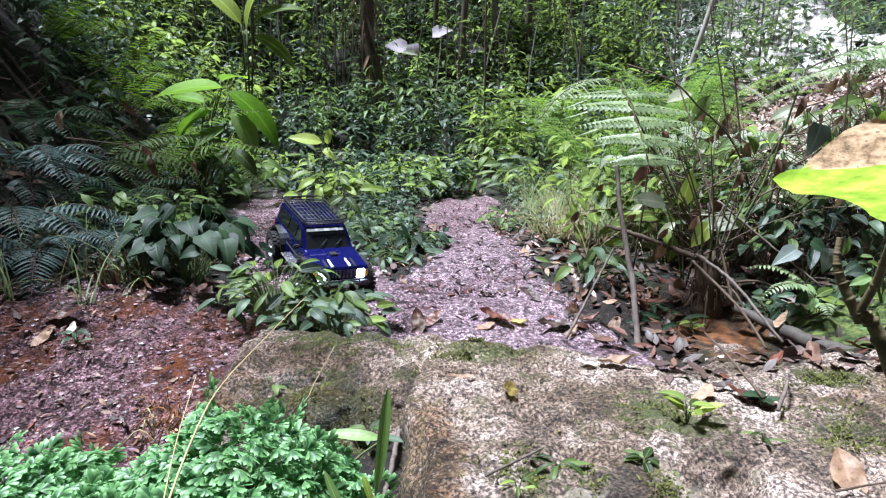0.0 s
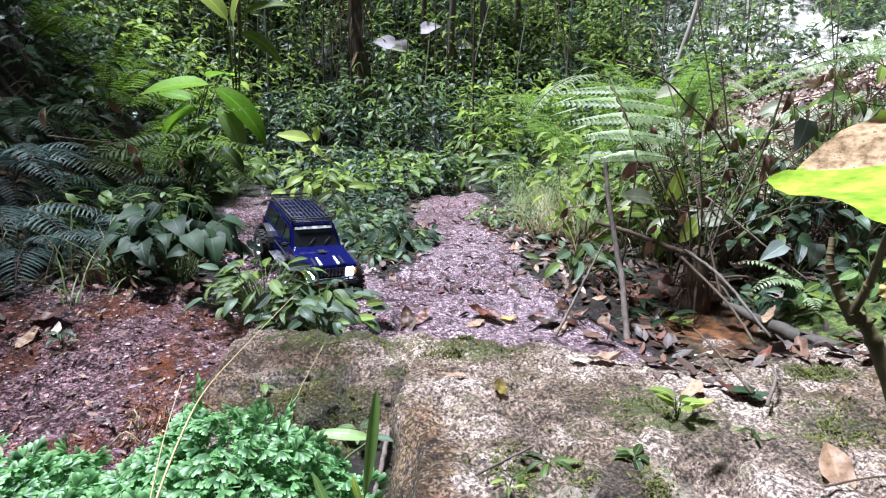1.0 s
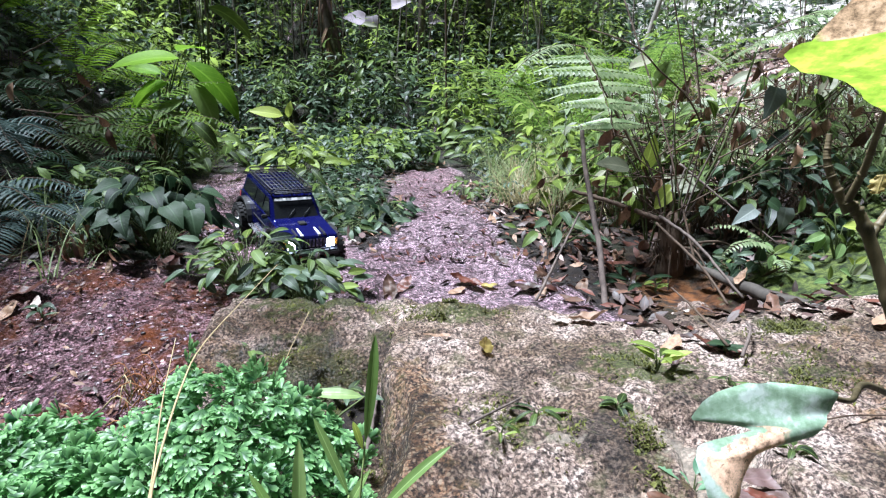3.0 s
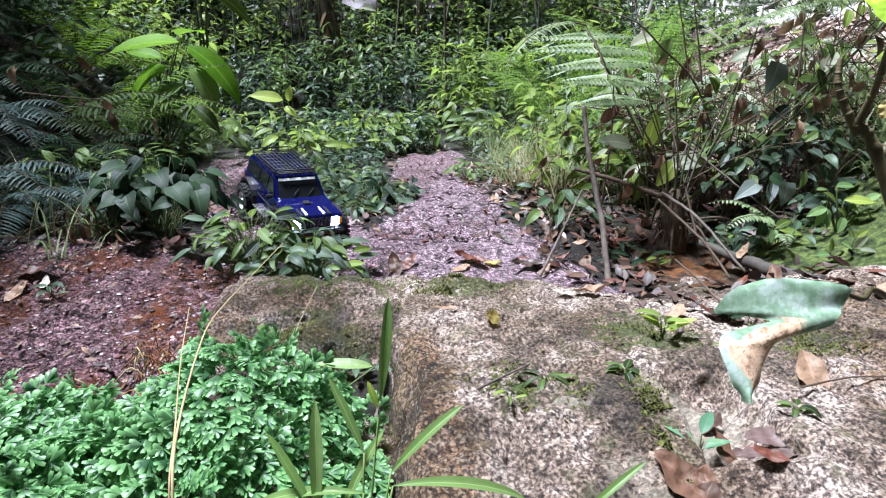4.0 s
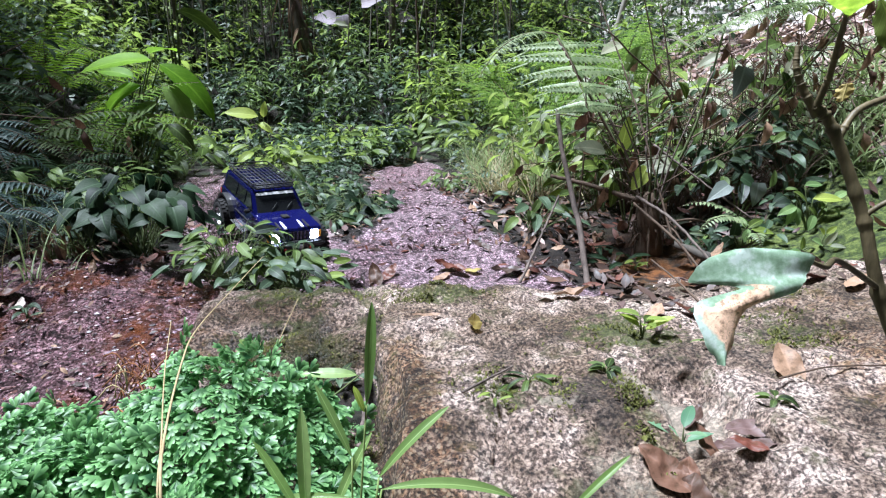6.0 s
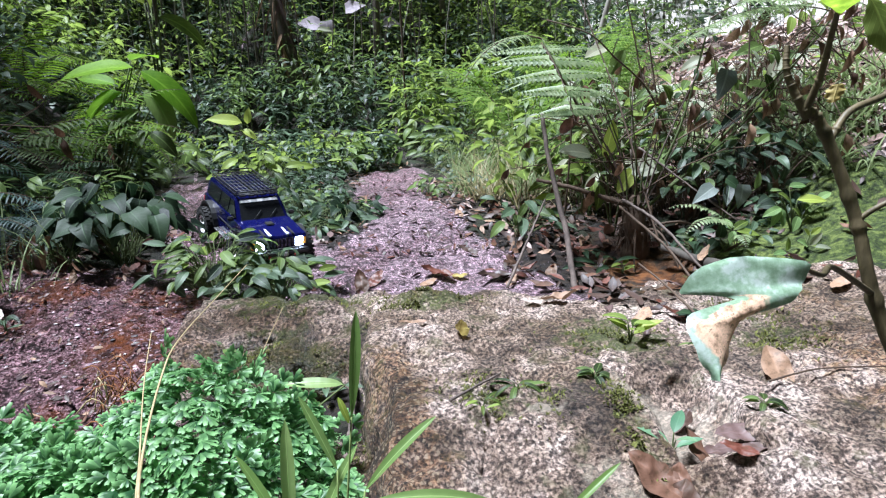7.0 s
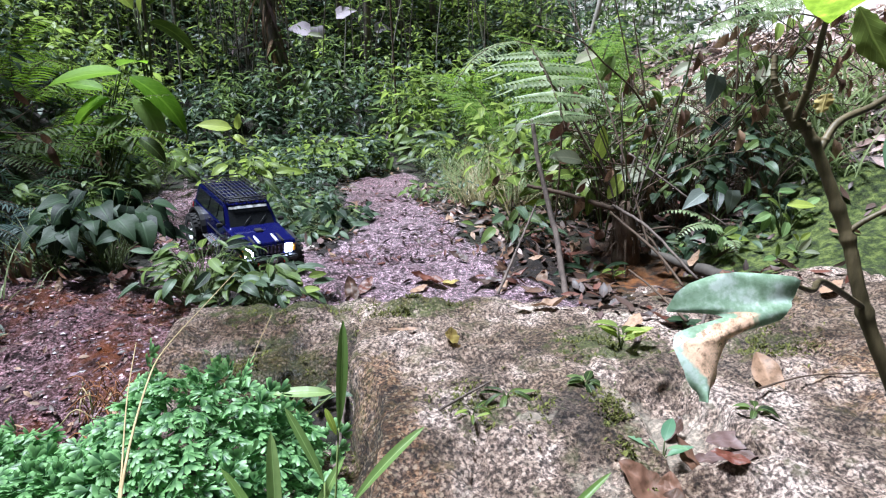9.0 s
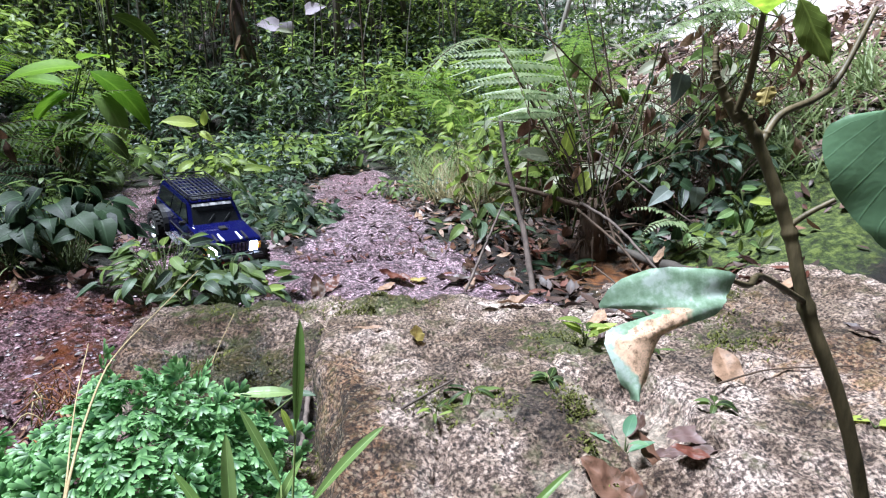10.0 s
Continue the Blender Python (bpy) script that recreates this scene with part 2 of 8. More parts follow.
def ground_material(name):
    """Soil and rotting leaf mould, passing into wet gravelly granite."""
    m, n, l, s = nodes_of(name)
    pos = n.new("ShaderNodeNewGeometry").outputs["Position"]
    gran, wob, white = granite_colour(n, l, pos, 1.2)
    tint = tex(n, l, "noise", 4.5, pos, Detail=5.0, Roughness=0.6)
    red = ramp(n, l, tint.outputs[0], [(0.38, (0.60, 0.52, 0.66)), (0.52, (0.94, 0.89, 1.13)), (0.66, (1.02, 0.96, 1.20))])
    gran = mix(n, l, 1.0, gran, red, "MULTIPLY")
    lump = tex(n, l, "noise", 58.0, pos, Detail=5.0, Roughness=0.7)
    gran = mix(n, l, 1.0, gran, ramp(n, l, lump.outputs[0], [(0.40, (0.32, 0.30, 0.33)), (0.50, (0.95, 0.95, 0.97)), (0.61, (1.72, 1.68, 1.85))]), "MULTIPLY")
    rusty = (maths(n, l, "MULTIPLY", attr(n, "rust"), 0.9), ramp(n, l, wob.outputs[0], [(0.35, (0.055, 0.022, 0.012)), (0.62, (0.40, 0.150, 0.042))]))
    spots = tex(n, l, "noise", 22.0, pos, Detail=6.0, Roughness=0.75)
    gran = mix(n, l, ramp(n, l, spots.outputs[0], [(0.53, (0, 0, 0)), (0.62, (0.9, 0.9, 0.9))]), gran, (0.030, 0.024, 0.022))
    sn = tex(n, l, "noise", 38.0, pos, Detail=7.0, Roughness=0.7)
    # soil taken darker than its own tone to carry the bank's shade
    soil = ramp(n, l, sn.outputs[0], [(0.3, (0.004, 0.003, 0.003)), (0.5, (0.018, 0.012, 0.009)), (0.7, (0.070, 0.046, 0.030))])
    green = tex(n, l, "noise", 3.0, pos, Detail=4.0)
    soil = mix(n, l, ramp(n, l, green.outputs[0], [(0.48, (0, 0, 0)), (0.62, (0.7, 0.7, 0.7))]), soil, (0.030, 0.048, 0.014))
    rock = maths(n, l, "ADD", attr(n, "rock"), maths(n, l, "MULTIPLY", maths(n, l, "SUBTRACT", sn.outputs[0], 0.5), 0.9))
    rock = ramp(n, l, rock, [(0.35, (0, 0, 0)), (0.6, (1, 1, 1))])
    col = mix(n, l, rock, soil, gran)
    col = mix(n, l, rusty[0], col, rusty[1])
    mo = maths(n, l, "ADD", attr(n, "moss"), maths(n, l, "MULTIPLY", maths(n, l, "SUBTRACT", spots.outputs[0], 0.5), 1.2))
    col = mix(n, l, ramp(n, l, mo, [(0.45, (0, 0, 0)), (0.7, (0.9, 0.9, 0.9))]), col, ramp(n, l, sn.outputs[0], [(0.38, (0.022, 0.036, 0.008)), (0.50, (0.09, 0.13, 0.024)), (0.62, (0.24, 0.30, 0.065))]))
    # near-white ground colour standing in for the bright glow above the bank
    col = mix(n, l, attr(n, "white_glow"), col, ramp(n, l, sn.outputs[0], [(0.3, (0.52, 0.47, 0.43)), (0.6, (0.78, 0.73, 0.69))]))
    wet = attr(n, "wet")
    col = mix(n, l, maths(n, l, "MULTIPLY", wet, 0.92), col, mix(n, l, 1.0, col, (0.38, 0.25, 0.24), "MULTIPLY"))
    l.new(col, s.inputs["Base Color"])
    r = maths(n, l, "SUBTRACT", 0.92, maths(n, l, "MULTIPLY", attr(n, "gloss"), 0.70))
    l.new(maths(n, l, "ADD", r, maths(n, l, "MULTIPLY", maths(n, l, "SUBTRACT", spots.outputs[0], 0.5), 0.5), True), s.inputs["Roughness"])
    h = maths(n, l, "ADD", maths(n, l, "MULTIPLY", spots.outputs[0], 3.0), maths(n, l, "MULTIPLY", tex(n, l, "noise", 90.0, pos, Detail=6.0, Roughness=0.8).outputs[0], 2.4))
    h = maths(n, l, "ADD", h, maths(n, l, "MULTIPLY", wob.outputs[0], 1.5))
    bump(n, l, h, 0.9, 0.012, s)
    return m


def leaf_material(name, dark, light, rough=0.45, through_light=0.3, vein=0.5, spot=0.0, glow=None, patch=None, veins=9.0, tip=0.0, spec=0.5, cool=1.25, keep=0.0, tilt=-0.04):
    """A leaf blade: midrib and side veins, blotches, a tint of its own for each leaf, light passing through.
    patch: (low, high, colour) for a withered band along the blade."""
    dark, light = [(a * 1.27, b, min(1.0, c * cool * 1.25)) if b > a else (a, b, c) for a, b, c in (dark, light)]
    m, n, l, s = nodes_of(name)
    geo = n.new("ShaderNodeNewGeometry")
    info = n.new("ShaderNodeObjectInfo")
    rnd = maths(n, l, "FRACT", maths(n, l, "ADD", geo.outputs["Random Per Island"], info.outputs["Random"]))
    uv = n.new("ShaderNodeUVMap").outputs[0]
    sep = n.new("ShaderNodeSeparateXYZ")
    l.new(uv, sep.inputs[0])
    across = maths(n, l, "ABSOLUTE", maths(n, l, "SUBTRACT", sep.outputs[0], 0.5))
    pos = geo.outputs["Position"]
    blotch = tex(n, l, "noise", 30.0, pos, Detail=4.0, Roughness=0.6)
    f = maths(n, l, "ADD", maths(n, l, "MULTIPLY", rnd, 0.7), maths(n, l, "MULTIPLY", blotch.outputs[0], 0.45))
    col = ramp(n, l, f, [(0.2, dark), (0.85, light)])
    rib = ramp(n, l, across, [(0.0, (1, 1, 1)), (0.035, (0.7, 0.7, 0.7)), (0.06, (0, 0, 0))])
    side = maths(n, l, "FRACT", maths(n, l, "MULTIPLY", maths(n, l, "SUBTRACT", sep.outputs[1], maths(n, l, "MULTIPLY", across, 0.5)), veins))
    side = ramp(n, l, maths(n, l, "ABSOLUTE", maths(n, l, "SUBTRACT", side, 0.5)), [(0.0, (0.5, 0.5, 0.5)), (0.07, (0, 0, 0))])
    vf = maths(n, l, "MULTIPLY", maths(n, l, "MAXIMUM", rib, side), vein)
    pale = tuple(min(1.0, c * 1.7 + 0.02) for c in light)
    col = mix(n, l, vf, col, pale)
    if tip:
        col = mix(n, l, ramp(n, l, sep.outputs[1], [(0.60, (0, 0, 0)), (0.95, (tip, tip, tip))]), col, (0.38, 0.66, 0.27))
    if spot:
        sp = tex(n, l, "noise", 85.0, pos, Detail=5.0, Roughness=0.7)
        col = mix(n, l, ramp(n, l, sp.outputs[0], [(0.50, (0, 0, 0)), (0.63, (spot, spot, spot))]), col, (0.06, 0.035, 0.015))
    if patch:
        lo, hi, pc = patch
        pn = tex(n, l, "noise", 120.0, pos, Detail=3.0)
        v = maths(n, l, "ADD", sep.outputs[1], maths(n, l, "MULTIPLY", maths(n, l, "SUBTRACT", pn.outputs[0], 0.5), 0.25))
        v = maths(n, l, "ADD", v, maths(n, l, "MULTIPLY", maths(n, l, "SUBTRACT", sep.outputs[0], 0.5), tilt))
        band = ramp(n, l, v, [(0.0, (0, 0, 0)), (max(lo - 0.02, 0.01), (0, 0, 0)), (lo + 0.02, (1, 1, 1)), (hi - 0.02, (1, 1, 1)), (min(hi + 0.02, 1.0), (0, 0, 0))])
        # pale blotches of this mottle paint the whitish sheen on the blade
        sheen_mott = tex(n, l, "noise", 110.0, pos, Detail=4.0, Roughness=0.65)
        col = mix(n, l, 1.0, col, ramp(n, l, sheen_mott.outputs[0], [(0.36, (0.70, 0.74, 0.70)), (0.5, (1.1, 1.1, 1.15)), (0.62, (1.9, 1.6, 2.1))]), "MULTIPLY")
        wn_ = tex(n, l, "noise", 260.0, pos, Detail=4.0, Roughness=0.7)
        side_ = maths(n, l, "ADD", sep.outputs[0], maths(n, l, "MULTIPLY", maths(n, l, "SUBTRACT", sheen_mott.outputs[0], 0.5), 0.9))
        band = maths(n, l, "MULTIPLY", band, ramp(n, l, side_, [(keep, (0, 0, 0)), (keep + 0.06, (1, 1, 1))])) if keep else band
        col = mix(n, l, band, col, ramp(n, l, wn_.outputs[0], [(0.34, tuple(c * 0.35 for c in pc)), (0.47, pc), (0.60, tuple(min(1, c * 1.35 + 0.06) for c in pc)), (0.66, tuple(c * 0.6 for c in pc))]))
    l.new(col, s.inputs["Base Color"])
    s.inputs["Roughness"].default_value = rough
    s.inputs["Specular IOR Level"].default_value = spec
    bump(n, l, maths(n, l, "ADD", maths(n, l, "MULTIPLY", vf, -1.0), blotch.outputs[0]), 0.35, 0.004, s)
    out = n["Material Output"]
    tr = n.new("ShaderNodeBsdfTranslucent")
    bright = n.new("ShaderNodeHueSaturation")
    bright.inputs["Value"].default_value, bright.inputs["Saturation"].default_value = 1.5, 1.0
    l.new(col, bright.inputs["Color"])
    l.new(bright.outputs[0], tr.inputs["Color"])
    ms = n.new("ShaderNodeMixShader")
    ms.inputs[0].default_value = through_light
    l.new(s.outputs[0], ms.inputs[1])
    l.new(tr.outputs[0], ms.inputs[2])
    l.new(ms.outputs[0], out.inputs["Surface"])
    return m


def bark_material(name, dark, light, scale=60.0, rough=0.85, stretch=0.25):
    m, n, l, s = nodes_of(name)
    co = n.new("ShaderNodeTexCoord").outputs["Object"]
    mp = n.new("ShaderNodeMapping")
    mp.inputs["Scale"].default_value = (1, 1, stretch)
    l.new(co, mp.inputs[0])
    a = tex(n, l, "noise", scale, mp.outputs[0], Detail=6.0, Roughness=0.7)
    b = tex(n, l, "noise", scale * 0.18, co, Detail=3.0)
    f = maths(n, l, "ADD", maths(n, l, "MULTIPLY", a.outputs[0], 0.65), maths(n, l, "MULTIPLY", b.outputs[0], 0.4))
    l.new(ramp(n, l, f, [(0.35, dark), (0.7, light)]), s.inputs["Base Color"])
    s.inputs["Roughness"].default_value = rough
    bump(n, l, a.outputs[0], 0.6, 0.15 / scale, s)
    return m


def plain(name, col, rough=0.5, metal=0.0, coat=0.0, var=0.15, scale=90.0, relief=0.1):
    """Paint, plastic, rubber or metal with dust and small wear."""
    m, n, l, s = nodes_of(name)
    co = n.new("ShaderNodeTexCoord").outputs["Object"]
    a = tex(n, l, "noise", scale, co, Detail=5.0, Roughness=0.65)
    l.new(mix(n, l, a.outputs[0], tuple(c * (1 - var) for c in col), tuple(min(1, c * (1 + var)) for c in col)), s.inputs["Base Color"])
    l.new(maths(n, l, "ADD", rough - 0.1, maths(n, l, "MULTIPLY", a.outputs[0], 0.2), True), s.inputs["Roughness"])
    s.inputs["Metallic"].default_value = metal
    s.inputs["Coat Weight"].default_value = coat
    bump(n, l, a.outputs[0], relief, 0.001, s)
    return m


M = dict(
    ground=ground_material("forest_floor"),
    granite=rock_material("granite", 1.13),
    # near-black to bright tints put deep shade and lit leaves into the colour
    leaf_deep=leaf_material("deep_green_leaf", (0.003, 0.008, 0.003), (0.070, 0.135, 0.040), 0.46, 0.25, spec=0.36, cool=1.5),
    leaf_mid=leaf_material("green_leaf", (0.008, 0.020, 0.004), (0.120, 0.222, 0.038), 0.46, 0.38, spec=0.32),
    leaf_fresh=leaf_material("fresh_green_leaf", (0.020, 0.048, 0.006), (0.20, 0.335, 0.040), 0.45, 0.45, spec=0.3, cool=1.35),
    leaf_vivid=leaf_material("vivid_green_leaf", (0.055, 0.165, 0.005), (0.16, 0.36, 0.014), 0.5, 0.45, 0.3, spec=0.15),
    leaf_soft=leaf_material("soft_green_leaf", (0.065, 0.150, 0.030), (0.20, 0.37, 0.085), 0.5, 0.35, 0.4, spec=0.3),
    leaf_lime=leaf_material("lime_leaf", (0.14, 0.24, 0.02), (0.28, 0.42, 0.05), 0.45, 0.4),
    # grey-green taken down further for the deep shade under the ferns
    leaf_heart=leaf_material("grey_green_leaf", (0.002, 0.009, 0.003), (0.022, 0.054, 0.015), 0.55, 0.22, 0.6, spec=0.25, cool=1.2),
    leaf_pale=leaf_material("pale_leaf", (0.14, 0.20, 0.075), (0.26, 0.33, 0.13), 0.5, 0.3, 0.3, spec=0.3, cool=1.4),
    leaf_bluegrey=leaf_material("blue_grey_leaf", (0.085, 0.135, 0.095), (0.15, 0.215, 0.15), 0.5, 0.2, 0.4, cool=1.0, spec=0.4),
    leaf_white=leaf_material("whitish_leaf", (0.22, 0.25, 0.14), (0.36, 0.39, 0.22), 0.6, 0.2, 0.2, spec=0.3, cool=1.6),
    fern=leaf_material("fern_green", (0.055, 0.115, 0.022), (0.13, 0.23, 0.050), 0.5, 0.35, 0.3),
    fern_light=leaf_material("light_fern", (0.18, 0.29, 0.075), (0.34, 0.46, 0.15), 0.36, 0.35, 0.2, cool=1.9),
    fern_toothed=leaf_material("toothed_fern", (0.105, 0.195, 0.042), (0.245, 0.375, 0.098), 0.36, 0.4, 0.2, cool=1.6),
    fern_bright=leaf_material("bright_fern", (0.050, 0.125, 0.014), (0.145, 0.275, 0.034), 0.45, 0.4, 0.2, spec=0.3),
    fern_vivid=leaf_material("yellow_green_fern", (0.045, 0.115, 0.006), (0.15, 0.30, 0.018), 0.5, 0.5, 0.2, spec=0.3),
    fern_blue=leaf_material("blue_green_fern", (0.020, 0.048, 0.018), (0.085, 0.155, 0.055), 0.45, 0.25, 0.3, spec=0.3, cool=2.0),
    fern_dark=leaf_material("dark_fern", (0.014, 0.038, 0.009), (0.055, 0.120, 0.028), 0.45, 0.3, 0.3, spec=0.3, cool=1.6),
    moss_tuft=leaf_material("moss", (0.030, 0.042, 0.008), (0.13, 0.17, 0.030), 0.8, 0.2, 0.0, spec=0.2),
    moss_frond=leaf_material("spikemoss_green", (0.018, 0.075, 0.014), (0.115, 0.285, 0.052), 0.42, 0.38, 0.0, tip=0.6, spec=0.4, cool=1.6),
    dry_frond=leaf_material("dry_grass_leaf", (0.15, 0.13, 0.055), (0.36, 0.31, 0.17), 0.5, 0.3, 0.2, cool=1.0),
    grass=leaf_material("grass_green", (0.085, 0.15, 0.025), (0.20, 0.31, 0.07), 0.5, 0.35, 0.3, cool=1.6),
    blade=leaf_material("grass_blade", (0.075, 0.17, 0.020), (0.16, 0.31, 0.045), 0.4, 0.4, 0.5, veins=0.0, cool=1.5),
    blade_pale=leaf_material("pale_grass_blade", (0.12, 0.245, 0.045), (0.23, 0.40, 0.095), 0.35, 0.4, 0.5, veins=0.0, cool=1.2),
    dead_brown=leaf_material("brown_dead_leaf", (0.055, 0.027, 0.016), (0.18, 0.090, 0.055), 0.6, 0.08, 0.2, 0.6),
    dead_tan=leaf_material("tan_dead_leaf", (0.12, 0.066, 0.038), (0.36, 0.225, 0.140), 0.6, 0.1, 0.18, 0.5),
    dead_red=leaf_material("red_brown_dead_leaf", (0.045, 0.014, 0.010), (0.15, 0.048, 0.030), 0.5, 0.08, 0.2, 0.6),
    dead_dark=leaf_material("rotting_leaf", (0.022, 0.014, 0.012), (0.070, 0.040, 0.030), 0.5, 0.0, 0.3, 0.4),
    dead_grey=leaf_material("purplish_dead_leaf", (0.038, 0.024, 0.022), (0.135, 0.084, 0.076), 0.55, 0.05, 0.3, 0.5),
    dead_yellow=leaf_material("yellowed_leaf", (0.30, 0.22, 0.06), (0.48, 0.39, 0.13), 0.6, 0.25, 0.4, 0.3),
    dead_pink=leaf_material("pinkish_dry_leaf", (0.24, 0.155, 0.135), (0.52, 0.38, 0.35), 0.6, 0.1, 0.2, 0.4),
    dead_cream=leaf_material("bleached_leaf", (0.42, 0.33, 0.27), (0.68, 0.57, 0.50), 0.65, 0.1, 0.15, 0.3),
    torn=leaf_material("withered_green_leaf", (0.040, 0.14, 0.042), (0.27, 0.46, 0.17), 0.25, 0.25, 0.03, 0.0, patch=(0.50, 0.86, (0.66, 0.44, 0.30)), cool=1.5, keep=0.14, tilt=-0.32),
    broad=leaf_material("broad_green_leaf", (0.045, 0.145, 0.032), (0.13, 0.28, 0.06), 0.42, 0.25, 0.10, cool=2.0),
    backlit=leaf_material("lime_leaf_with_brown_edge", (0.19, 0.37, 0.02), (0.27, 0.46, 0.03), 0.5, 0.45, 0.06, patch=(0.68, 1.0, (0.43, 0.29, 0.17))),
    stem_green=bark_material("green_stem", (0.045, 0.065, 0.018), (0.12, 0.15, 0.05), 120),
    stem_grass=bark_material("grass_stem", (0.14, 0.20, 0.05), (0.28, 0.36, 0.12), 120),
    stem_brown=bark_material("brown_stem", (0.035, 0.022, 0.014), (0.13, 0.085, 0.055), 120),
    bark=bark_material("tree_bark", (0.035, 0.028, 0.022), (0.17, 0.14, 0.11), 26),
    bark_pale=bark_material("pale_bark", (0.16, 0.14, 0.12), (0.40, 0.37, 0.33), 22),
    stick=bark_material("weathered_stick", (0.040, 0.030, 0.026), (0.20, 0.155, 0.13), 70),
    twig=bark_material("sapling_bark", (0.045, 0.036, 0.016), (0.20, 0.155, 0.080), 210, 0.55),
    straw=bark_material("straw", (0.26, 0.19, 0.09), (0.50, 0.40, 0.22), 200),
    log=bark_material("wet_log", (0.016, 0.014, 0.012), (0.085, 0.070, 0.055), 40, 0.8),
    earth=bark_material("orange_earth", (0.10, 0.035, 0.012), (0.34, 0.13, 0.04), 30, 0.8, 1.0),
    pebble=bark_material("pale_pebble", (0.30, 0.25, 0.21), (0.62, 0.55, 0.48), 90, 0.7, 1.0),
    paint=plain("blue_paint", (0.005, 0.006, 0.078), 0.18, 0.2, 1.0, 0.12),
    black=plain("black_plastic", (0.007, 0.007, 0.008), 0.55),
    rubber=plain("black_rubber", (0.014, 0.013, 0.013), 0.85, 0, 0, 0.3, 160, 0.4),
    chrome=plain("bright_metal", (0.72, 0.72, 0.72), 0.28, 1.0),
    steel=plain("grey_metal", (0.34, 0.34, 0.35), 0.42, 0.9),
    amber=plain("amber_plastic", (0.70, 0.30, 0.02), 0.3),
    redlens=plain("red_plastic", (0.50, 0.025, 0.02), 0.3),
    sticker=plain("white_sticker", (0.75, 0.75, 0.76), 0.5),
)


def glass_material():
    m, n, l, s = nodes_of("smoked_glass")
    s.inputs["Base Color"].default_value = (0.012, 0.013, 0.014, 1)
    s.inputs["Roughness"].default_value = 0.08
    s.inputs["Coat Weight"].default_value = 0.5
    return m


def lamp_material():
    m, n, l, s = nodes_of("lit_headlight")
    s.inputs["Base Color"].default_value = (0.8, 0.85, 0.95, 1)
    s.inputs["Emission Color"].default_value = (0.80, 0.86, 1.0, 1)
    s.inputs["Emission Strength"].default_value = 9.0
    return m


def grit_material(name, tint, rusty=0.0):
    """Wet grains, each with a shade of its own, stained in patches."""
    m, n, l, s = nodes_of(name)
    geo = n.new("ShaderNodeNewGeometry")
    pos = geo.outputs["Position"]
    g = ramp(n, l, geo.outputs["Random Per Island"], [(0.0, (0.020, 0.015, 0.014)), (0.35, (0.060, 0.042, 0.040)), (0.8, (0.13, 0.096, 0.09)), (1.0, (0.20, 0.16, 0.155))])
    patch = tex(n, l, "noise", 9.0, pos, Detail=5.0, Roughness=0.7)
    g = mix(n, l, 1.0, g, ramp(n, l, patch.outputs[0], [(0.36, (0.62, 0.62, 0.80)), (0.52, (1.0, 1.0, 1.0)), (0.68, (1.25, 1.15, 1.1))]), "MULTIPLY")
    red = tex(n, l, "noise", 13.0, pos, Detail=4.0, Roughness=0.7)
    g = mix(n, l, ramp(n, l, red.outputs[0], [(0.52, (0, 0, 0)), (0.66, (rusty, rusty, rusty))]), g, mix(n, l, 1.0, g, (1.25, 0.72, 0.42), "MULTIPLY"))
    l.new(mix(n, l, 1.0, g, tint, "MULTIPLY"), s.inputs["Base Color"])
    s.inputs["Roughness"].default_value = 0.38
    a = tex(n, l, "noise", 400.0, pos, Detail=3.0)
    bump(n, l, a.outputs[0], 0.4, 0.001, s)
    return m


M["grit"] = grit_material("wet_grit", (1.55, 1.3, 1.45), 0.9)
M["grit_pale"] = grit_material("lavender_grit", (1.6, 1.58, 2.2), 0.12)
M["glass"], M["lamp"] = glass_material(), lamp_material()


# ---- mesh helpers ----
class Acc:
    """Gathers many like pieces into one mesh."""

    def __init__(self):
        self.v, self.loops, self.sizes, self.mats, self.uv, self.n = [], [], [], [], [], 0

    def add(self, verts, faces, uv=None, mat=0):
        verts = np.asarray(verts, float)
        if verts.ndim == 2:
            verts = verts[None]
        count, k = verts.shape[:2]
        uv = np.full((k, 2), 0.25) if uv is None else np.asarray(uv, float)
        start = self.n + np.arange(count) * k
        for size in sorted({len(f) for f in faces}):
            fa = np.array([f for f in faces if len(f) == size])
            self.loops.append((start[:, None, None] + fa[None]).reshape(-1))
            self.sizes.append(np.full(count * len(fa), size))
            self.mats.append(np.full(count * len(fa), mat))
        self.v.append(verts.reshape(-1, 3))
        self.uv.append(np.tile(uv, (count, 1)))
        self.n += count * k
        return self

    def mesh(self, name, mats, smooth=True):
        me = bpy.data.meshes.new(name)
        v, loops, sizes = np.concatenate(self.v), np.concatenate(self.loops), np.concatenate(self.sizes)
        uv, mi = np.concatenate(self.uv), np.concatenate(self.mats)
        me.vertices.add(len(v))
        me.vertices.foreach_set("co", v.astype(np.float32).ravel())
        me.loops.add(len(loops))
        me.loops.foreach_set("vertex_index", loops.astype(np.int32))
        me.polygons.add(len(sizes))
        me.polygons.foreach_set("loop_start", (np.cumsum(sizes) - sizes).astype(np.int32))
        me.polygons.foreach_set("loop_total", sizes.astype(np.int32))
        me.polygons.foreach_set("material_index", mi.astype(np.int32))
        me.polygons.foreach_set("use_smooth", np.full(len(sizes), smooth))
        layer = me.uv_layers.new(name="UVMap")
        layer.data.foreach_set("uv", uv[loops].astype(np.float32).ravel())
        for m in mats:
            me.materials.append(m)
        me.update(calc_edges=True)
        me.validate()
        return me


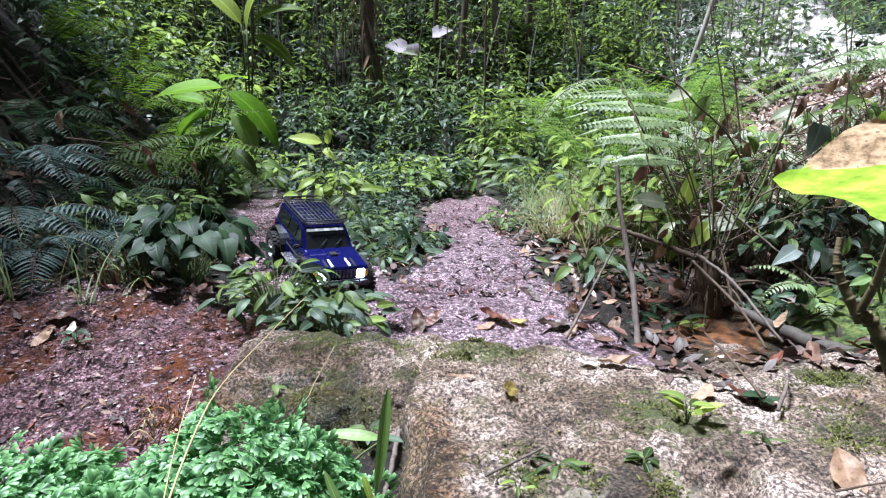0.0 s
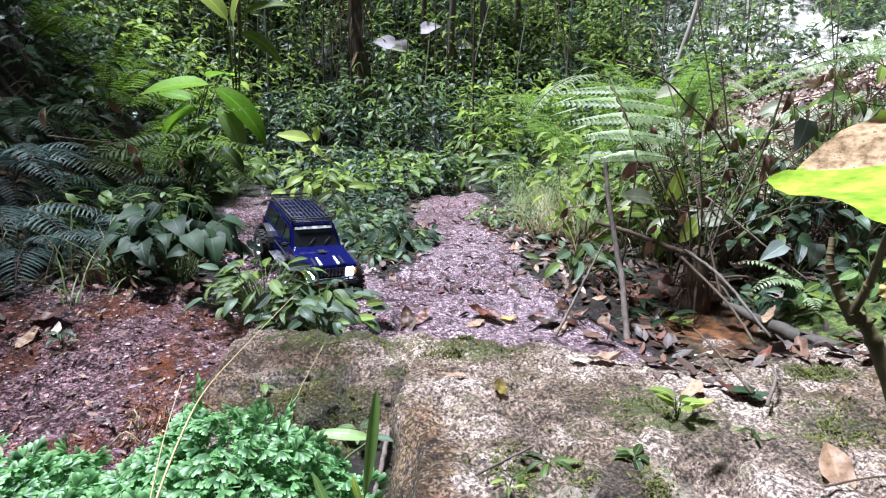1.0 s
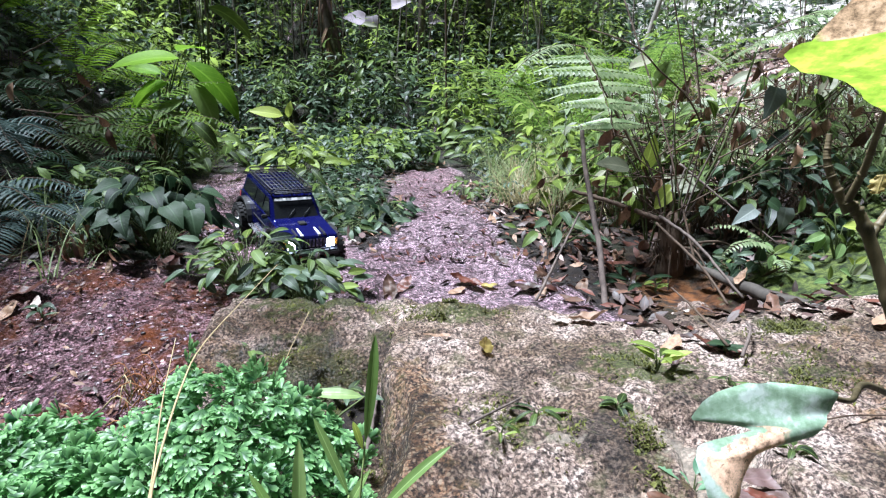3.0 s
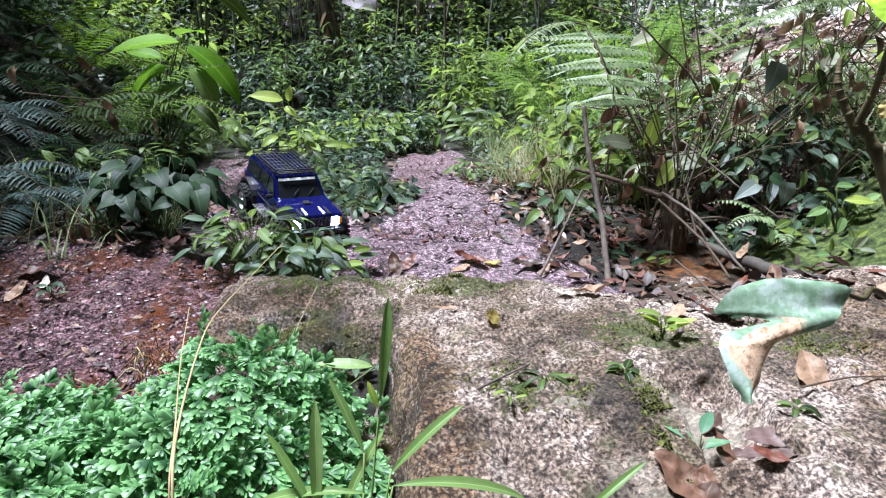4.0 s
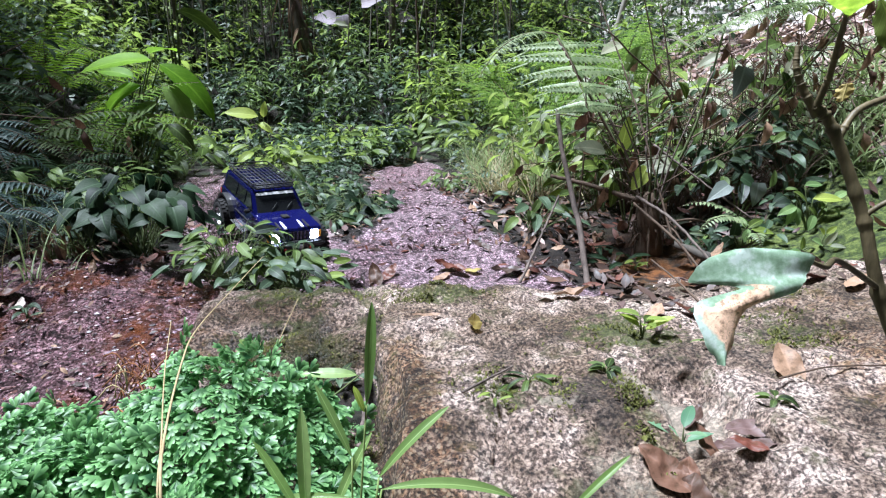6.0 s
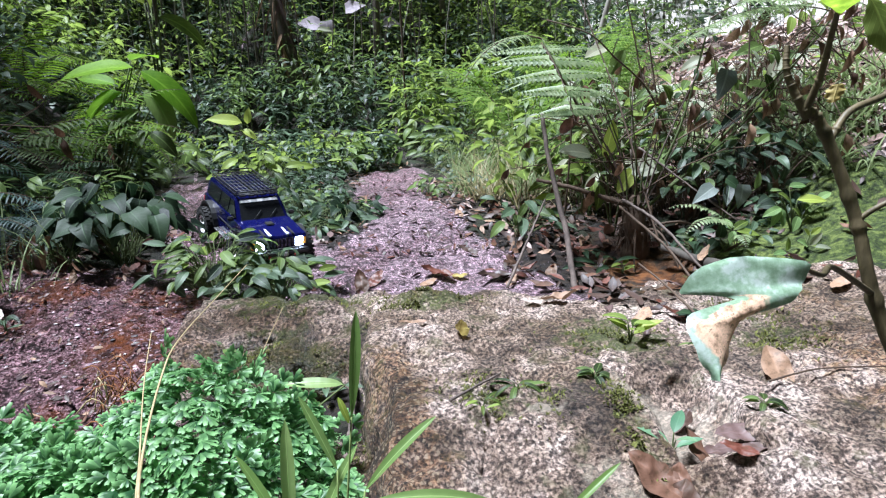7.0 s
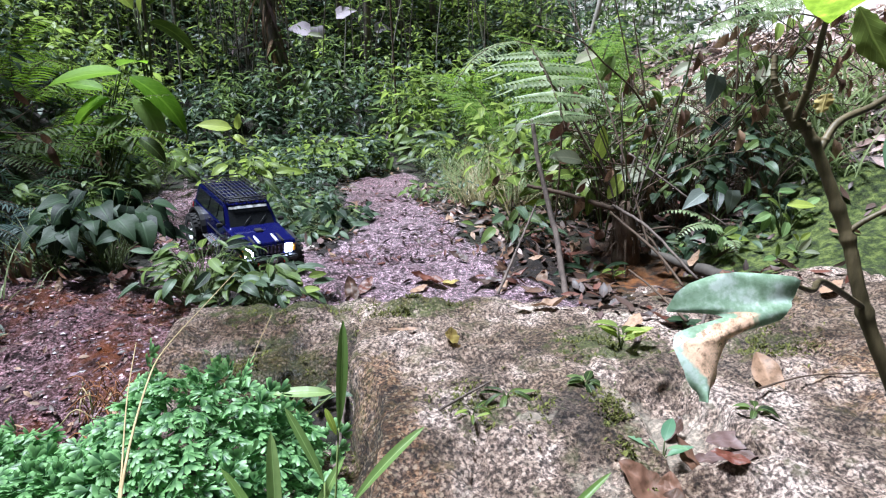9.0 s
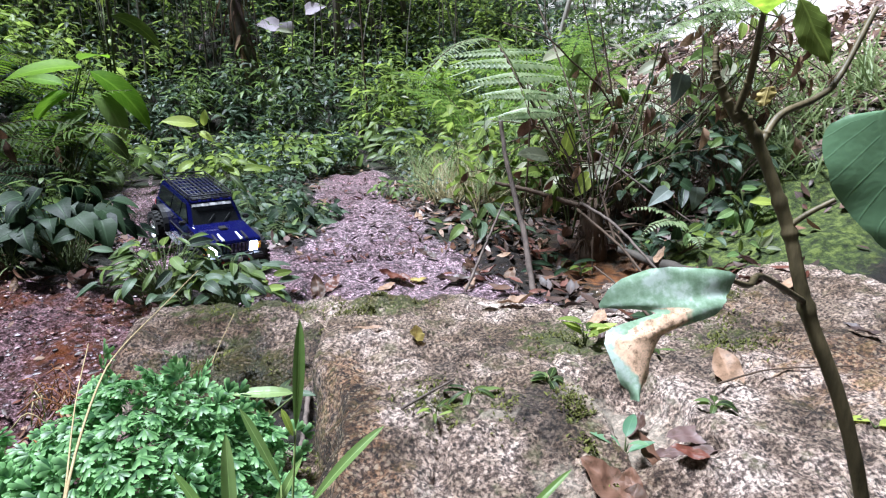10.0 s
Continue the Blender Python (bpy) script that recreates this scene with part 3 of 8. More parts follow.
def unit(v):
    v = np.asarray(v, float)
    return v / np.maximum(np.linalg.norm(v, axis=-1, keepdims=True), 1e-9)


SHAPES = {
    "ovate": lambda t: np.clip(2.15 * t ** 0.65 * (1 - t) ** 0.85, 0, None),
    "lance": lambda t: np.clip(1.9 * t ** 0.75 * (1 - t) ** 0.62, 0, None),
    "heart": lambda t: np.clip(np.where(t < 0.3, 0.72 + t * 0.95, 1.0 * (1 - (t - 0.3) / 0.7) ** 0.85), 0, None),
    "blade": lambda t: np.clip(np.minimum(1, 0.45 + t * 3) * (1 - t ** 1.6), 0, None),
    "lobe": lambda t: np.clip(0.06 + 1.35 * t, 0, 1) * np.where(t > 0.9, 0.62, 1.0),
}


def leaf_template(shape, rows, cols=2):
    t = np.linspace(0, 1, rows + 1)
    w = np.maximum(SHAPES[shape](t), 0.03)
    sc = np.linspace(-1, 1, cols + 1)
    T, S = np.repeat(t, cols + 1), np.tile(sc, rows + 1)
    W = np.repeat(w, cols + 1)
    faces = [(r * (cols + 1) + c, r * (cols + 1) + c + 1, (r + 1) * (cols + 1) + c + 1, (r + 1) * (cols + 1) + c) for r in range(rows) for c in range(cols)]
    return T, S * W, faces, np.stack([0.5 + 0.5 * S, T], 1)


TEMPLATES = {}


def leaf_batch(acc, P, D, U, L, W, curl, fold, shape="ovate", rows=3, cols=2, mat=0, wave=0.0):
    """Many leaves at once: base P, way D, upper side U, length L, half width W, downward curl (radians) and fold."""
    key = (shape, rows, cols)
    if key not in TEMPLATES:
        TEMPLATES[key] = leaf_template(*key)
    T, S, faces, uv = TEMPLATES[key]
    P, D, U = np.atleast_2d(P), unit(np.atleast_2d(D)), np.atleast_2d(U)
    X = unit(np.cross(D, U))
    U = np.cross(X, D)
    N = len(P)
    L, W, curl, fold = (np.broadcast_to(np.asarray(a, float), (N,))[:, None] for a in (L, W, curl, fold))
    curl = np.where(np.abs(curl) < 1e-3, 1e-3, curl)
    y = L * np.sin(curl * T) / curl
    z = -L * (1 - np.cos(curl * T)) / curl + np.abs(S) * W * fold
    if wave:
        z = z + wave * L * np.sin(T * 9 + np.arange(N)[:, None] * 1.7) * np.abs(S)
    x = S * W
    V = P[:, None] + x[..., None] * X[:, None] + y[..., None] * D[:, None] + z[..., None] * U[:, None]
    acc.add(V, faces, uv, mat)


def tube(acc, pts, radii, sides=6, mat=0, cap=True):
    pts = np.asarray(pts, float)
    radii = np.broadcast_to(np.asarray(radii, float), (len(pts),))
    T = unit(np.gradient(pts, axis=0))
    ref = np.array([0.31, 0.95, 0.05]) if abs(T[0][1]) < 0.8 else np.array([1.0, 0.1, 0.05])
    X = unit(np.cross(T, ref))
    Y = np.cross(T, X)
    a = np.arange(sides) * 2 * np.pi / sides
    V = pts[:, None] + radii[:, None, None] * (np.cos(a)[None, :, None] * X[:, None] + np.sin(a)[None, :, None] * Y[:, None])
    k = len(pts)
    F = [(r * sides + c, r * sides + (c + 1) % sides, (r + 1) * sides + (c + 1) % sides, (r + 1) * sides + c) for r in range(k - 1) for c in range(sides)]
    if cap:
        F += [tuple(range(sides))[::-1], tuple((k - 1) * sides + c for c in range(sides))]
    acc.add(V.reshape(-1, 3), F, None, mat)


def smooth_path(pts, n=16):
    """Points along a smooth line through pts."""
    pts = np.asarray(pts, float)
    out = []
    ext = np.vstack([2 * pts[0] - pts[1], pts, 2 * pts[-1] - pts[-2]])
    per = max(2, n // (len(pts) - 1))
    for i in range(1, len(ext) - 2):
        p0, p1, p2, p3 = ext[i - 1:i + 3]
        for t in np.linspace(0, 1, per, endpoint=False):
            out.append(0.5 * (2 * p1 + (p2 - p0) * t + (2 * p0 - 5 * p1 + 4 * p2 - p3) * t * t + (3 * p1 - p0 - 3 * p2 + p3) * t ** 3))
    out.append(pts[-1])
    return np.array(out)


def thing(name, base, label, category, group="", kind=""):
    """An empty at a thing's base."""
    ob = new(name)
    ob.empty_display_size = 0.05
    ob.matrix_basis = Matrix.Translation(base)
    return tagged(ob, label, category, group, kind)


def part_of(name, me, parent, label="", m=None):
    ob = new(name, me)
    ob.parent = parent
    if m is not None:
        ob.matrix_basis = m
    return tagged(ob, label)


def solo(name, me, label, category, group="", kind="", m=None):
    ob = new(name, me)
    if m is not None:
        ob.matrix_basis = m
    return tagged(ob, label, category, group, kind)


def part(name, bm, material, parent, label="", smooth=False):
    """One bmesh as one mesh object under a thing or a part."""
    me = bpy.data.meshes.new(name)
    bmesh.ops.recalc_face_normals(bm, faces=bm.faces)
    bm.to_mesh(me)
    bm.free()
    me.materials.append(material)
    if smooth:
        me.polygons.foreach_set("use_smooth", np.full(len(me.polygons), True))
    return part_of(name, me, parent, label)


LEAVES = {}


def leaf_mesh(shape, mat, curl=0.6, fold=0.25, width=0.3, rows=7, cols=4, wave=0.0):
    """A shared leaf blade, one long, lying along +Y."""
    key = (shape, mat, curl, fold, width, rows, cols, wave)
    if key not in LEAVES:
        acc = Acc()
        leaf_batch(acc, [[0, 0, 0]], [[0, 1, 0]], [[0, 0, 1]], 1.0, width, curl, fold, shape, rows, cols, 0, wave)
        LEAVES[key] = acc.mesh("leaf", [M[mat]])
    return LEAVES[key]


def leaf_pose(base, way, up, length):
    d = unit(way)
    x = unit(np.cross(d, up))
    u = np.cross(x, d)
    m = Matrix(((x[0], d[0], u[0], base[0]), (x[1], d[1], u[1], base[1]), (x[2], d[2], u[2], base[2]), (0, 0, 0, 1)))
    return m @ Matrix.Diagonal((length, length, length, 1))


def frond(acc, base, heading, pitch, length, droop, pairs, plen, lpairs=0, leaflet=0.02, start=0.2, sweep=0.35, mats=(0, 1), taper=0.8, sag=0.3, rad=0.002, r=None, pw=0.16, shape="lance", lw=0.30):
    """A fern frond: a rachis that droops, side pinnae in pairs, and on each pinna its leaflets (or one plain blade)."""
    r = r or np.random.default_rng(1)
    h = unit([heading[0], heading[1], 0])
    s = np.linspace(0, 1, 24)
    ang = pitch - droop * s
    step = length / 23
    pts = np.zeros((24, 3))
    pts[0] = base
    for i in range(1, 24):
        pts[i] = pts[i - 1] + step * (h * np.cos(ang[i - 1]) + np.array([0, 0, np.sin(ang[i - 1])]))
    tube(acc, pts, np.linspace(rad, rad * 0.3, 24), 4, mats[1], False)
    side = np.cross(h, [0, 0, 1.0])
    P, D, U, L, W = [], [], [], [], []
    for k in range(pairs):
        f = start + (0.98 - start) * (k + 0.5) / pairs
        i = min(int(f * 23), 22)
        tang = unit(pts[i + 1] - pts[i])
        nrm = np.cross(side, tang)
        q = (f - start) / (1 - start)
        size = plen * min(1.0, 0.55 + q * 2.2) * (1 - q) ** taper * r.uniform(0.9, 1.1) + plen * 0.04
        for sg in (-1, 1):
            ax = unit(side * sg * np.cos(sweep) + tang * np.sin(sweep) + nrm * r.uniform(-0.12, 0.12) * 1.0)
            o = pts[i] + (pts[i + 1] - pts[i]) * (f * 23 - i)
            if not lpairs:
                P.append(o), D.append(ax), U.append(nrm), L.append(size), W.append(size * pw)
                continue
            per = np.cross(nrm, ax)
            for j in range(lpairs):
                g = (j + 0.6) / lpairs
                c = o + ax * size * g - nrm * size * sag * g * g
                for sd in (-1, 1):
                    P.append(c), D.append(unit(per * sd + ax * 0.55 - nrm * sag * 0.6 * g)), U.append(nrm)
                    ll = leaflet * (1.05 - g) ** 0.7 * (size / plen) ** 0.5
                    L.append(ll), W.append(ll * lw)
            P.append(o), D.append(ax - nrm * sag * 0.5), U.append(nrm), L.append(size), W.append(size * 0.035)
    n = len(P)
    leaf_batch(acc, np.array(P), np.array(D), np.array(U), np.array(L), np.array(W), 0.5 if lpairs else 0.7, 0.3, shape, 2 if lpairs else 4, 2, mats[0])


# ---- the ground and the rocks ----
def spaced(parts):
    return np.unique(np.concatenate([np.linspace(a, b, k) for a, b, k in parts]).round(4))


def grid_mesh(name, xs, ys, height, mat):
    X, Y = np.meshgrid(xs, ys, indexing="ij")
    Z = height(X, Y)
    nx, ny = len(xs), len(ys)
    i, j = np.meshgrid(np.arange(nx - 1), np.arange(ny - 1), indexing="ij")
    a = (i * ny + j).ravel()
    loops = np.stack([a, a + ny, a + ny + 1, a + 1], 1)
    acc = Acc()
    acc.v.append(np.stack([X, Y, Z], -1).reshape(-1, 3))
    acc.uv.append(np.zeros((nx * ny, 2)))
    acc.loops.append(loops.ravel())
    acc.sizes.append(np.full(len(loops), 4))
    acc.mats.append(np.zeros(len(loops), int))
    return acc.mesh(name, [mat]), X.ravel(), Y.ravel()


def set_mask(me, name, values):
    a = me.attributes.new(name, "FLOAT", "POINT")
    a.data.foreach_set("value", np.clip(values, 0, 1).astype(np.float32))


def blob(x, y, cx, cy, rx, ry):
    return np.exp(-(((x - cx) / rx) ** 2 + ((y - cy) / ry) ** 2))


SLAB_LEFT = ([1.4, 2.2, 2.5, 2.75, 3.3, 4.5, 5.0, 5.3], [-0.65, -0.40, -0.33, -0.19, -0.08, -0.20, -0.08, 0.25])
SLAB_RIGHT = ([1.4, 2.2, 2.4, 2.6, 2.9, 3.2, 3.8, 4.4, 5.1, 5.3], [0.9, 0.60, 0.50, 0.44, 0.36, 0.30, 0.24, 0.32, 0.38, 0.3])
xs = spaced([(-90, -12, 14), (-12, -3.2, 40), (-3.2, -1.6, 55), (-1.6, 1.6, 200), (1.6, 4, 75), (4, 12, 40), (12, 90, 14)])
ys = spaced([(-60, -2, 14), (-2, 0.6, 30), (0.6, 3.6, 190), (3.6, 6, 70), (6, 12, 60), (12, 30, 30), (30, 120, 12)])
ground_me, GX, GY = grid_mesh("ground", xs, ys, land, M["ground"])
WX, WY = GX + 0.7 * fbm(GX, GY, 1.1, 3, 71) * sstep(1.2, 0.6, GY), GY + 0.9 * fbm(GX, GY, 1.0, 3, 72) * sstep(1.2, 0.6, GY)
slab_in = np.minimum(GX - np.interp(GY, *SLAB_LEFT), np.interp(GY, *SLAB_RIGHT) - GX) + 0.16 * fbm(GX, GY, 4, 3, 35)
slab = sstep(-0.05, 0.09, slab_in) * sstep(1.60, 1.85, GY)
run_mid = np.interp(GY, [2.3, 3.0, 4.7, 6], [-0.45, -0.62, -1.2, -1.5])
run = sstep(1.2, 0.7, np.abs(GX - run_mid) / np.interp(GY, [2.2, 3, 4.7, 5.2], [0.30, 0.30, 0.26, 0.0]).clip(0.01)) * sstep(2.2, 2.5, GY)
slope = sstep(-0.42, -0.62, GX) * sstep(2.5, 2.2, GY) * sstep(-2.1, -1.5, WX + 0.3 * fbm(GX, GY, 2, 2, 3)) * sstep(0.3, 0.8, WY)
set_mask(ground_me, "rock", np.maximum.reduce([slab, run, slope * 0.9]) - 0.3 * blob(GX, GY, 0.5, 2.35, 0.25, 0.18))
set_mask(ground_me, "wet", np.maximum.reduce([slab * (0.30 + 0.35 * sstep(3.0, 4.2, GY)), run * 0.6, slope * 0.85]))
set_mask(ground_me, "gloss", np.maximum.reduce([slab * 0.85, run, slope * 0.9]))
set_mask(ground_me, "rust", np.maximum.reduce([blob(GX, GY, 0.87, 2.31, 0.15, 0.20), 0.95 * blob(GX, GY, -0.735, 1.87, 0.09, 0.13), 0.6 * blob(GX, GY, -1.06, 1.98, 0.10, 0.06), 0.75 * slope * sstep(0.02, 0.2, fbm(GX, GY, 6, 4, 60))]))
GZ = land(GX, GY)
# mask of the whitened crest: background glow put into the ground colour
set_mask(ground_me, "white_glow", sstep(1.02, 1.14, GZ + 0.25 * fbm(GX, GY, 1.5, 3, 91)) * sstep(2.3, 2.9, GX) * sstep(2.0, 3.0, GY) * sstep(11, 9, GY))
set_mask(ground_me, "moss", np.maximum.reduce([1.1 * blob(GX, GY, 1.35, 2.1, 0.40, 0.35), 1.0 * blob(GX, GY, 1.72, 2.40, 0.40, 0.38), 0.5 * blob(GX, GY, -0.5, 2.0, 0.15, 0.1), 0.55 * blob(GX, GY, -0.12, 4.6, 0.16, 0.4)]))
ground = solo("ground", ground_me, "damp forest floor of soil and wet gravelly granite", "ground", kind="structure")

bx, by = spaced([(-0.72, 0.75, 310), (0.75, 1.55, 80)]), spaced([(0.28, 0.75, 30), (0.75, 2.25, 310)])
rock_me, RX, RY = grid_mesh("boulder", bx, by, boulder_top, M["granite"])
mossy = np.maximum.reduce([1.0 * blob(RX, RY, 0.04, 1.73, 0.14, 0.075), 0.95 * blob(RX, RY, -0.32, 1.58, 0.14, 0.09), 0.6 * blob(RX, RY, -0.25, 1.9, 0.2, 0.1), 0.8 * blob(RX, RY, 0.40, 1.40, 0.13, 0.16),
                           0.62 * blob(RX, RY, 0.12, 1.16, 0.15, 0.12), 0.95 * blob(RX, RY, 0.80, 1.55, 0.10, 0.07), 0.6 * blob(RX, RY, 0.68, 1.32, 0.16, 0.16), 0.55 * blob(RX, RY, 0.30, 1.02, 0.05, 0.2), 0.45 * blob(RX, RY, -0.1, 1.35, 0.05, 0.3)])
set_mask(rock_me, "moss", mossy * 0.9 + 0.08 + 0.3 * fbm(RX, RY, 5, 3, 44) + 0.24 * sstep(-0.05, -0.2, RX))
set_mask(rock_me, "wet", np.maximum.reduce([0.6 * sstep(-0.02, -0.14, RX) * sstep(1.75, 1.6, RY) * sstep(0.95, 1.15, RY), 0.6 * sstep(1.85, 2.0, RY), 0.75 * sstep(-0.10, -0.20, RX) * sstep(1.5, 1.6, RY), 0.3 * sstep(0.15, 0.3, fbm(RX, RY, 3, 3, 80) + 0.1) * (1 - blob(RX, RY, 0.28, 1.08, 0.14, 0.16))]))
set_mask(rock_me, "rust", 0.08 * blob(RX, RY, 0.35, 1.02, 0.06, 0.12))
face = np.maximum.reduce([0.75 * sstep(-0.16, -0.11, RX) * sstep(0.06, -0.05, RX + 0.08 * fbm(RX, RY, 9, 3, 31)) * sstep(1.55, 1.35, RY), 0.55 * sstep(1.72, 1.62, RY) * sstep(-0.12, -0.18, RX) * sstep(1.5, 1.58, RY),
                          0.6 * blob(RX, RY, 0.05, 1.74, 0.15, 0.08), 0.35 * blob(RX, RY, 0.33, 1.02, 0.05, 0.14), 0.45 * blob(RX, RY, 0.85, 1.45, 0.2, 0.14), 0.62 * blob(RX, RY, 0.80, 1.12, 0.22, 0.24)])
set_mask(rock_me, "stain", face)
set_mask(rock_me, "pale", np.maximum.reduce([1.1 * blob(RX, RY, 0.375, 1.12, 0.10, 0.10), 0.8 * blob(RX, RY, 0.156, 1.105, 0.06, 0.03), 0.75 * blob(RX, RY, -0.15, 1.10, 0.06, 0.10), 0.55 * blob(RX, RY, 0.55, 1.58, 0.12, 0.05), 0.6 * blob(RX, RY, 0.22, 0.95, 0.1, 0.08)]))
co = np.empty(len(RX) * 3, np.float32)
rock_me.vertices.foreach_get("co", co)
co = co.reshape(-1, 3)
RZ = co[:, 2].copy()
co[:, 0] += 0.07 * fbm(RY, RZ * 1.3, 9, 4, 11)
co[:, 1] += 0.07 * fbm(RX, RZ * 1.3, 9, 4, 27)
rock_me.vertices.foreach_set("co", co.ravel())
rock_me.update()
solo("boulder", rock_me, "speckled pinkish granite boulder with moss patches and a crack", "boulder")


# ---- undergrowth on the slopes ----
def land_at(x, y):
    return np.stack([x, y, land(x, y)], -1)


def herbs(name, xy, height, leaf, mat, n_leaf, shape="ovate", label="", ratio=0.28, seed=1, lift=(-0.35, 0.35), stems=True, rows=3):
    """A stand of leafy herbs, too many to count: thin stems with leaves all round."""
    r = np.random.default_rng(seed)
    N = len(xy)
    base = land_at(xy[:, 0], xy[:, 1])
    H = r.uniform(height[0], height[1], N)
    lean = r.normal(0, 0.18, (N, 2))
    acc = Acc()
    if stems:
        top_ = base + np.stack([lean[:, 0] * H, lean[:, 1] * H, H], -1)
        w = np.array([[1, 0, 0], [-0.5, 0.8, 0], [-0.5, -0.8, 0]]) * 0.0028
        V = np.concatenate([base[:, None] + w - [0, 0, 0.03], top_[:, None] + w * 0.5], 1)
        acc.add(V, [(0, 1, 4, 3), (1, 2, 5, 4), (2, 0, 3, 5)], None, 1)
    k = np.repeat(np.arange(N), n_leaf)
    f = r.uniform(0.25, 1.0, len(k)) ** 0.7
    az = r.uniform(0, 2 * np.pi, len(k))
    out = np.stack([np.cos(az), np.sin(az), r.uniform(*lift, len(k))], -1)
    P = base[k] + np.stack([lean[k, 0] * H[k] * f, lean[k, 1] * H[k] * f, H[k] * f], -1) + out * r.uniform(0.0, 0.05, len(k))[:, None]
    U = np.stack([r.normal(0, 0.3, len(k)), r.normal(0, 0.3, len(k)), np.ones(len(k))], -1)
    L = r.uniform(leaf[0], leaf[1], len(k)) * (1.15 - 0.4 * f)
    leaf_batch(acc, P, out, U, L, L * ratio * r.uniform(0.8, 1.2, len(k)), r.uniform(0.2, 1.3, len(k)), r.uniform(0.0, 0.5, len(k)), shape, rows, 2, 0)
    return solo(name, acc.mesh(name, [M[mat], M["stem_green"]]), label, "undergrowth", kind="stuff")


def scatter(n, x0, x1, y0, y1, keep, seed):
    r = np.random.default_rng(seed)
    out = []
    while len(out) < n:
        x, y = r.uniform(x0, x1), r.uniform(y0, y1)
        if keep(x, y, r):
            out.append((x, y))
    return np.array(out)


def off_path(x, y, margin=0.0):
    run_x = np.interp(y, [2.3, 3.0, 4.7, 6], [-0.45, -0.62, -1.2, -1.5])
    return not (np.interp(y, *SLAB_LEFT) - 0.08 - margin < x < np.interp(y, *SLAB_RIGHT) + 0.14 + margin) and (y > 5.1 or abs(x - run_x) > 0.30 + margin)


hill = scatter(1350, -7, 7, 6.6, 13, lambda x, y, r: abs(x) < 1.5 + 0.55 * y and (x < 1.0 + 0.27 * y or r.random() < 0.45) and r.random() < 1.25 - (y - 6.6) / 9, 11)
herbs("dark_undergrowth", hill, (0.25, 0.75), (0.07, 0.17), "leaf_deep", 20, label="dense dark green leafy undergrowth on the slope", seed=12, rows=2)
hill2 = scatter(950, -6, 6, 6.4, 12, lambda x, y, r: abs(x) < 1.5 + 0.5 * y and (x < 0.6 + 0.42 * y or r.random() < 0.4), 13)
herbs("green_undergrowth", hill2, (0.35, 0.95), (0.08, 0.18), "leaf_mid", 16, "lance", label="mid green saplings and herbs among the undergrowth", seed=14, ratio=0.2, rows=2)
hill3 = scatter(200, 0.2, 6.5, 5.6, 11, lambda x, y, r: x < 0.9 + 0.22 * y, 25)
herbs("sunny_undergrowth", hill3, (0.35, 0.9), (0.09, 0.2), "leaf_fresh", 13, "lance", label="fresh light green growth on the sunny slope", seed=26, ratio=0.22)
around = scatter(330, -5.5, 5.5, -4.5, 2.4, lambda x, y, r: abs(x) > 2.3 or y < -1.2, 69)
herbs("clearing_undergrowth", around, (0.15, 0.6), (0.07, 0.15), "leaf_deep", 14, label="dark green herbs round the clearing", seed=70, rows=2)
hill4 = scatter(560, -5.0, 2.6, 7.9, 12.5, lambda x, y, r: abs(x) < 1.2 + 0.5 * y, 67)
herbs("yellow_green_undergrowth", hill4, (0.45, 1.15), (0.08, 0.17), "leaf_fresh", 12, "lance", label="scattered yellow-green saplings among the dark undergrowth", seed=68, ratio=0.22)
# light leaf colour brightens this part of the slope as if lit
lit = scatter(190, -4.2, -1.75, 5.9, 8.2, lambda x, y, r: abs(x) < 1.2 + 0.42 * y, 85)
herbs("lit_undergrowth", lit, (0.35, 0.95), (0.08, 0.17), "leaf_fresh", 13, "lance", label="yellow-green herbs above the bank, coloured bright as if in the light", seed=86, ratio=0.24)
band = scatter(60, -2.2, 0.75, 4.3, 6.8, lambda x, y, r: off_path(x, y) and y > 4.6 - 0.3 * x, 15)
herbs("bright_undergrowth", band, (0.10, 0.32), (0.06, 0.13), "leaf_fresh", 13, label="low bright green herbs at the end of the slab", seed=16)
band2 = scatter(120, -2.2, 0.75, 4.3, 6.8, lambda x, y, r: off_path(x, y) and y > 4.6 - 0.3 * x, 65)
herbs("low_undergrowth", band2, (0.10, 0.32), (0.06, 0.13), "leaf_deep", 13, label="low dark green herbs at the end of the slab", seed=66)
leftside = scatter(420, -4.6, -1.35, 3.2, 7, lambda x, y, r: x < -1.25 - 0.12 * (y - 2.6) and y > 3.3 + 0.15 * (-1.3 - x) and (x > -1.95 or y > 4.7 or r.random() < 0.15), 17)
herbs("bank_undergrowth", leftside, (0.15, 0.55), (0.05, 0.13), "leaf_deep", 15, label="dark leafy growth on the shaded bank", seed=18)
rightside = scatter(100, 0.75, 4.6, 2.85, 7, lambda x, y, r: x > 0.75 + 0.08 * (y - 2.4) and x < 0.65 + 0.20 * y and y < 5.0, 19)
herbs("right_undergrowth", rightside, (0.12, 0.60), (0.05, 0.13), "leaf_mid", 12, label="tangled green herbs and saplings on the sunny bank", seed=20)
rs2 = scatter(50, 0.55, 1.9, 2.7, 5.5, lambda x, y, r: off_path(x, y, 0.05) and x < 0.5 + 0.25 * y, 21)
herbs("broad_undergrowth", rs2, (0.15, 0.55), (0.08, 0.16), "leaf_fresh", 8, label="broad bright leaves among the tangle", seed=22)
mid_fill = scatter(45, -1.4, -0.9, 2.5, 4.2, lambda x, y, r: x < np.interp(y, [2.5, 3.0, 4.7], [-0.95, -1.0, -1.55]), 23)
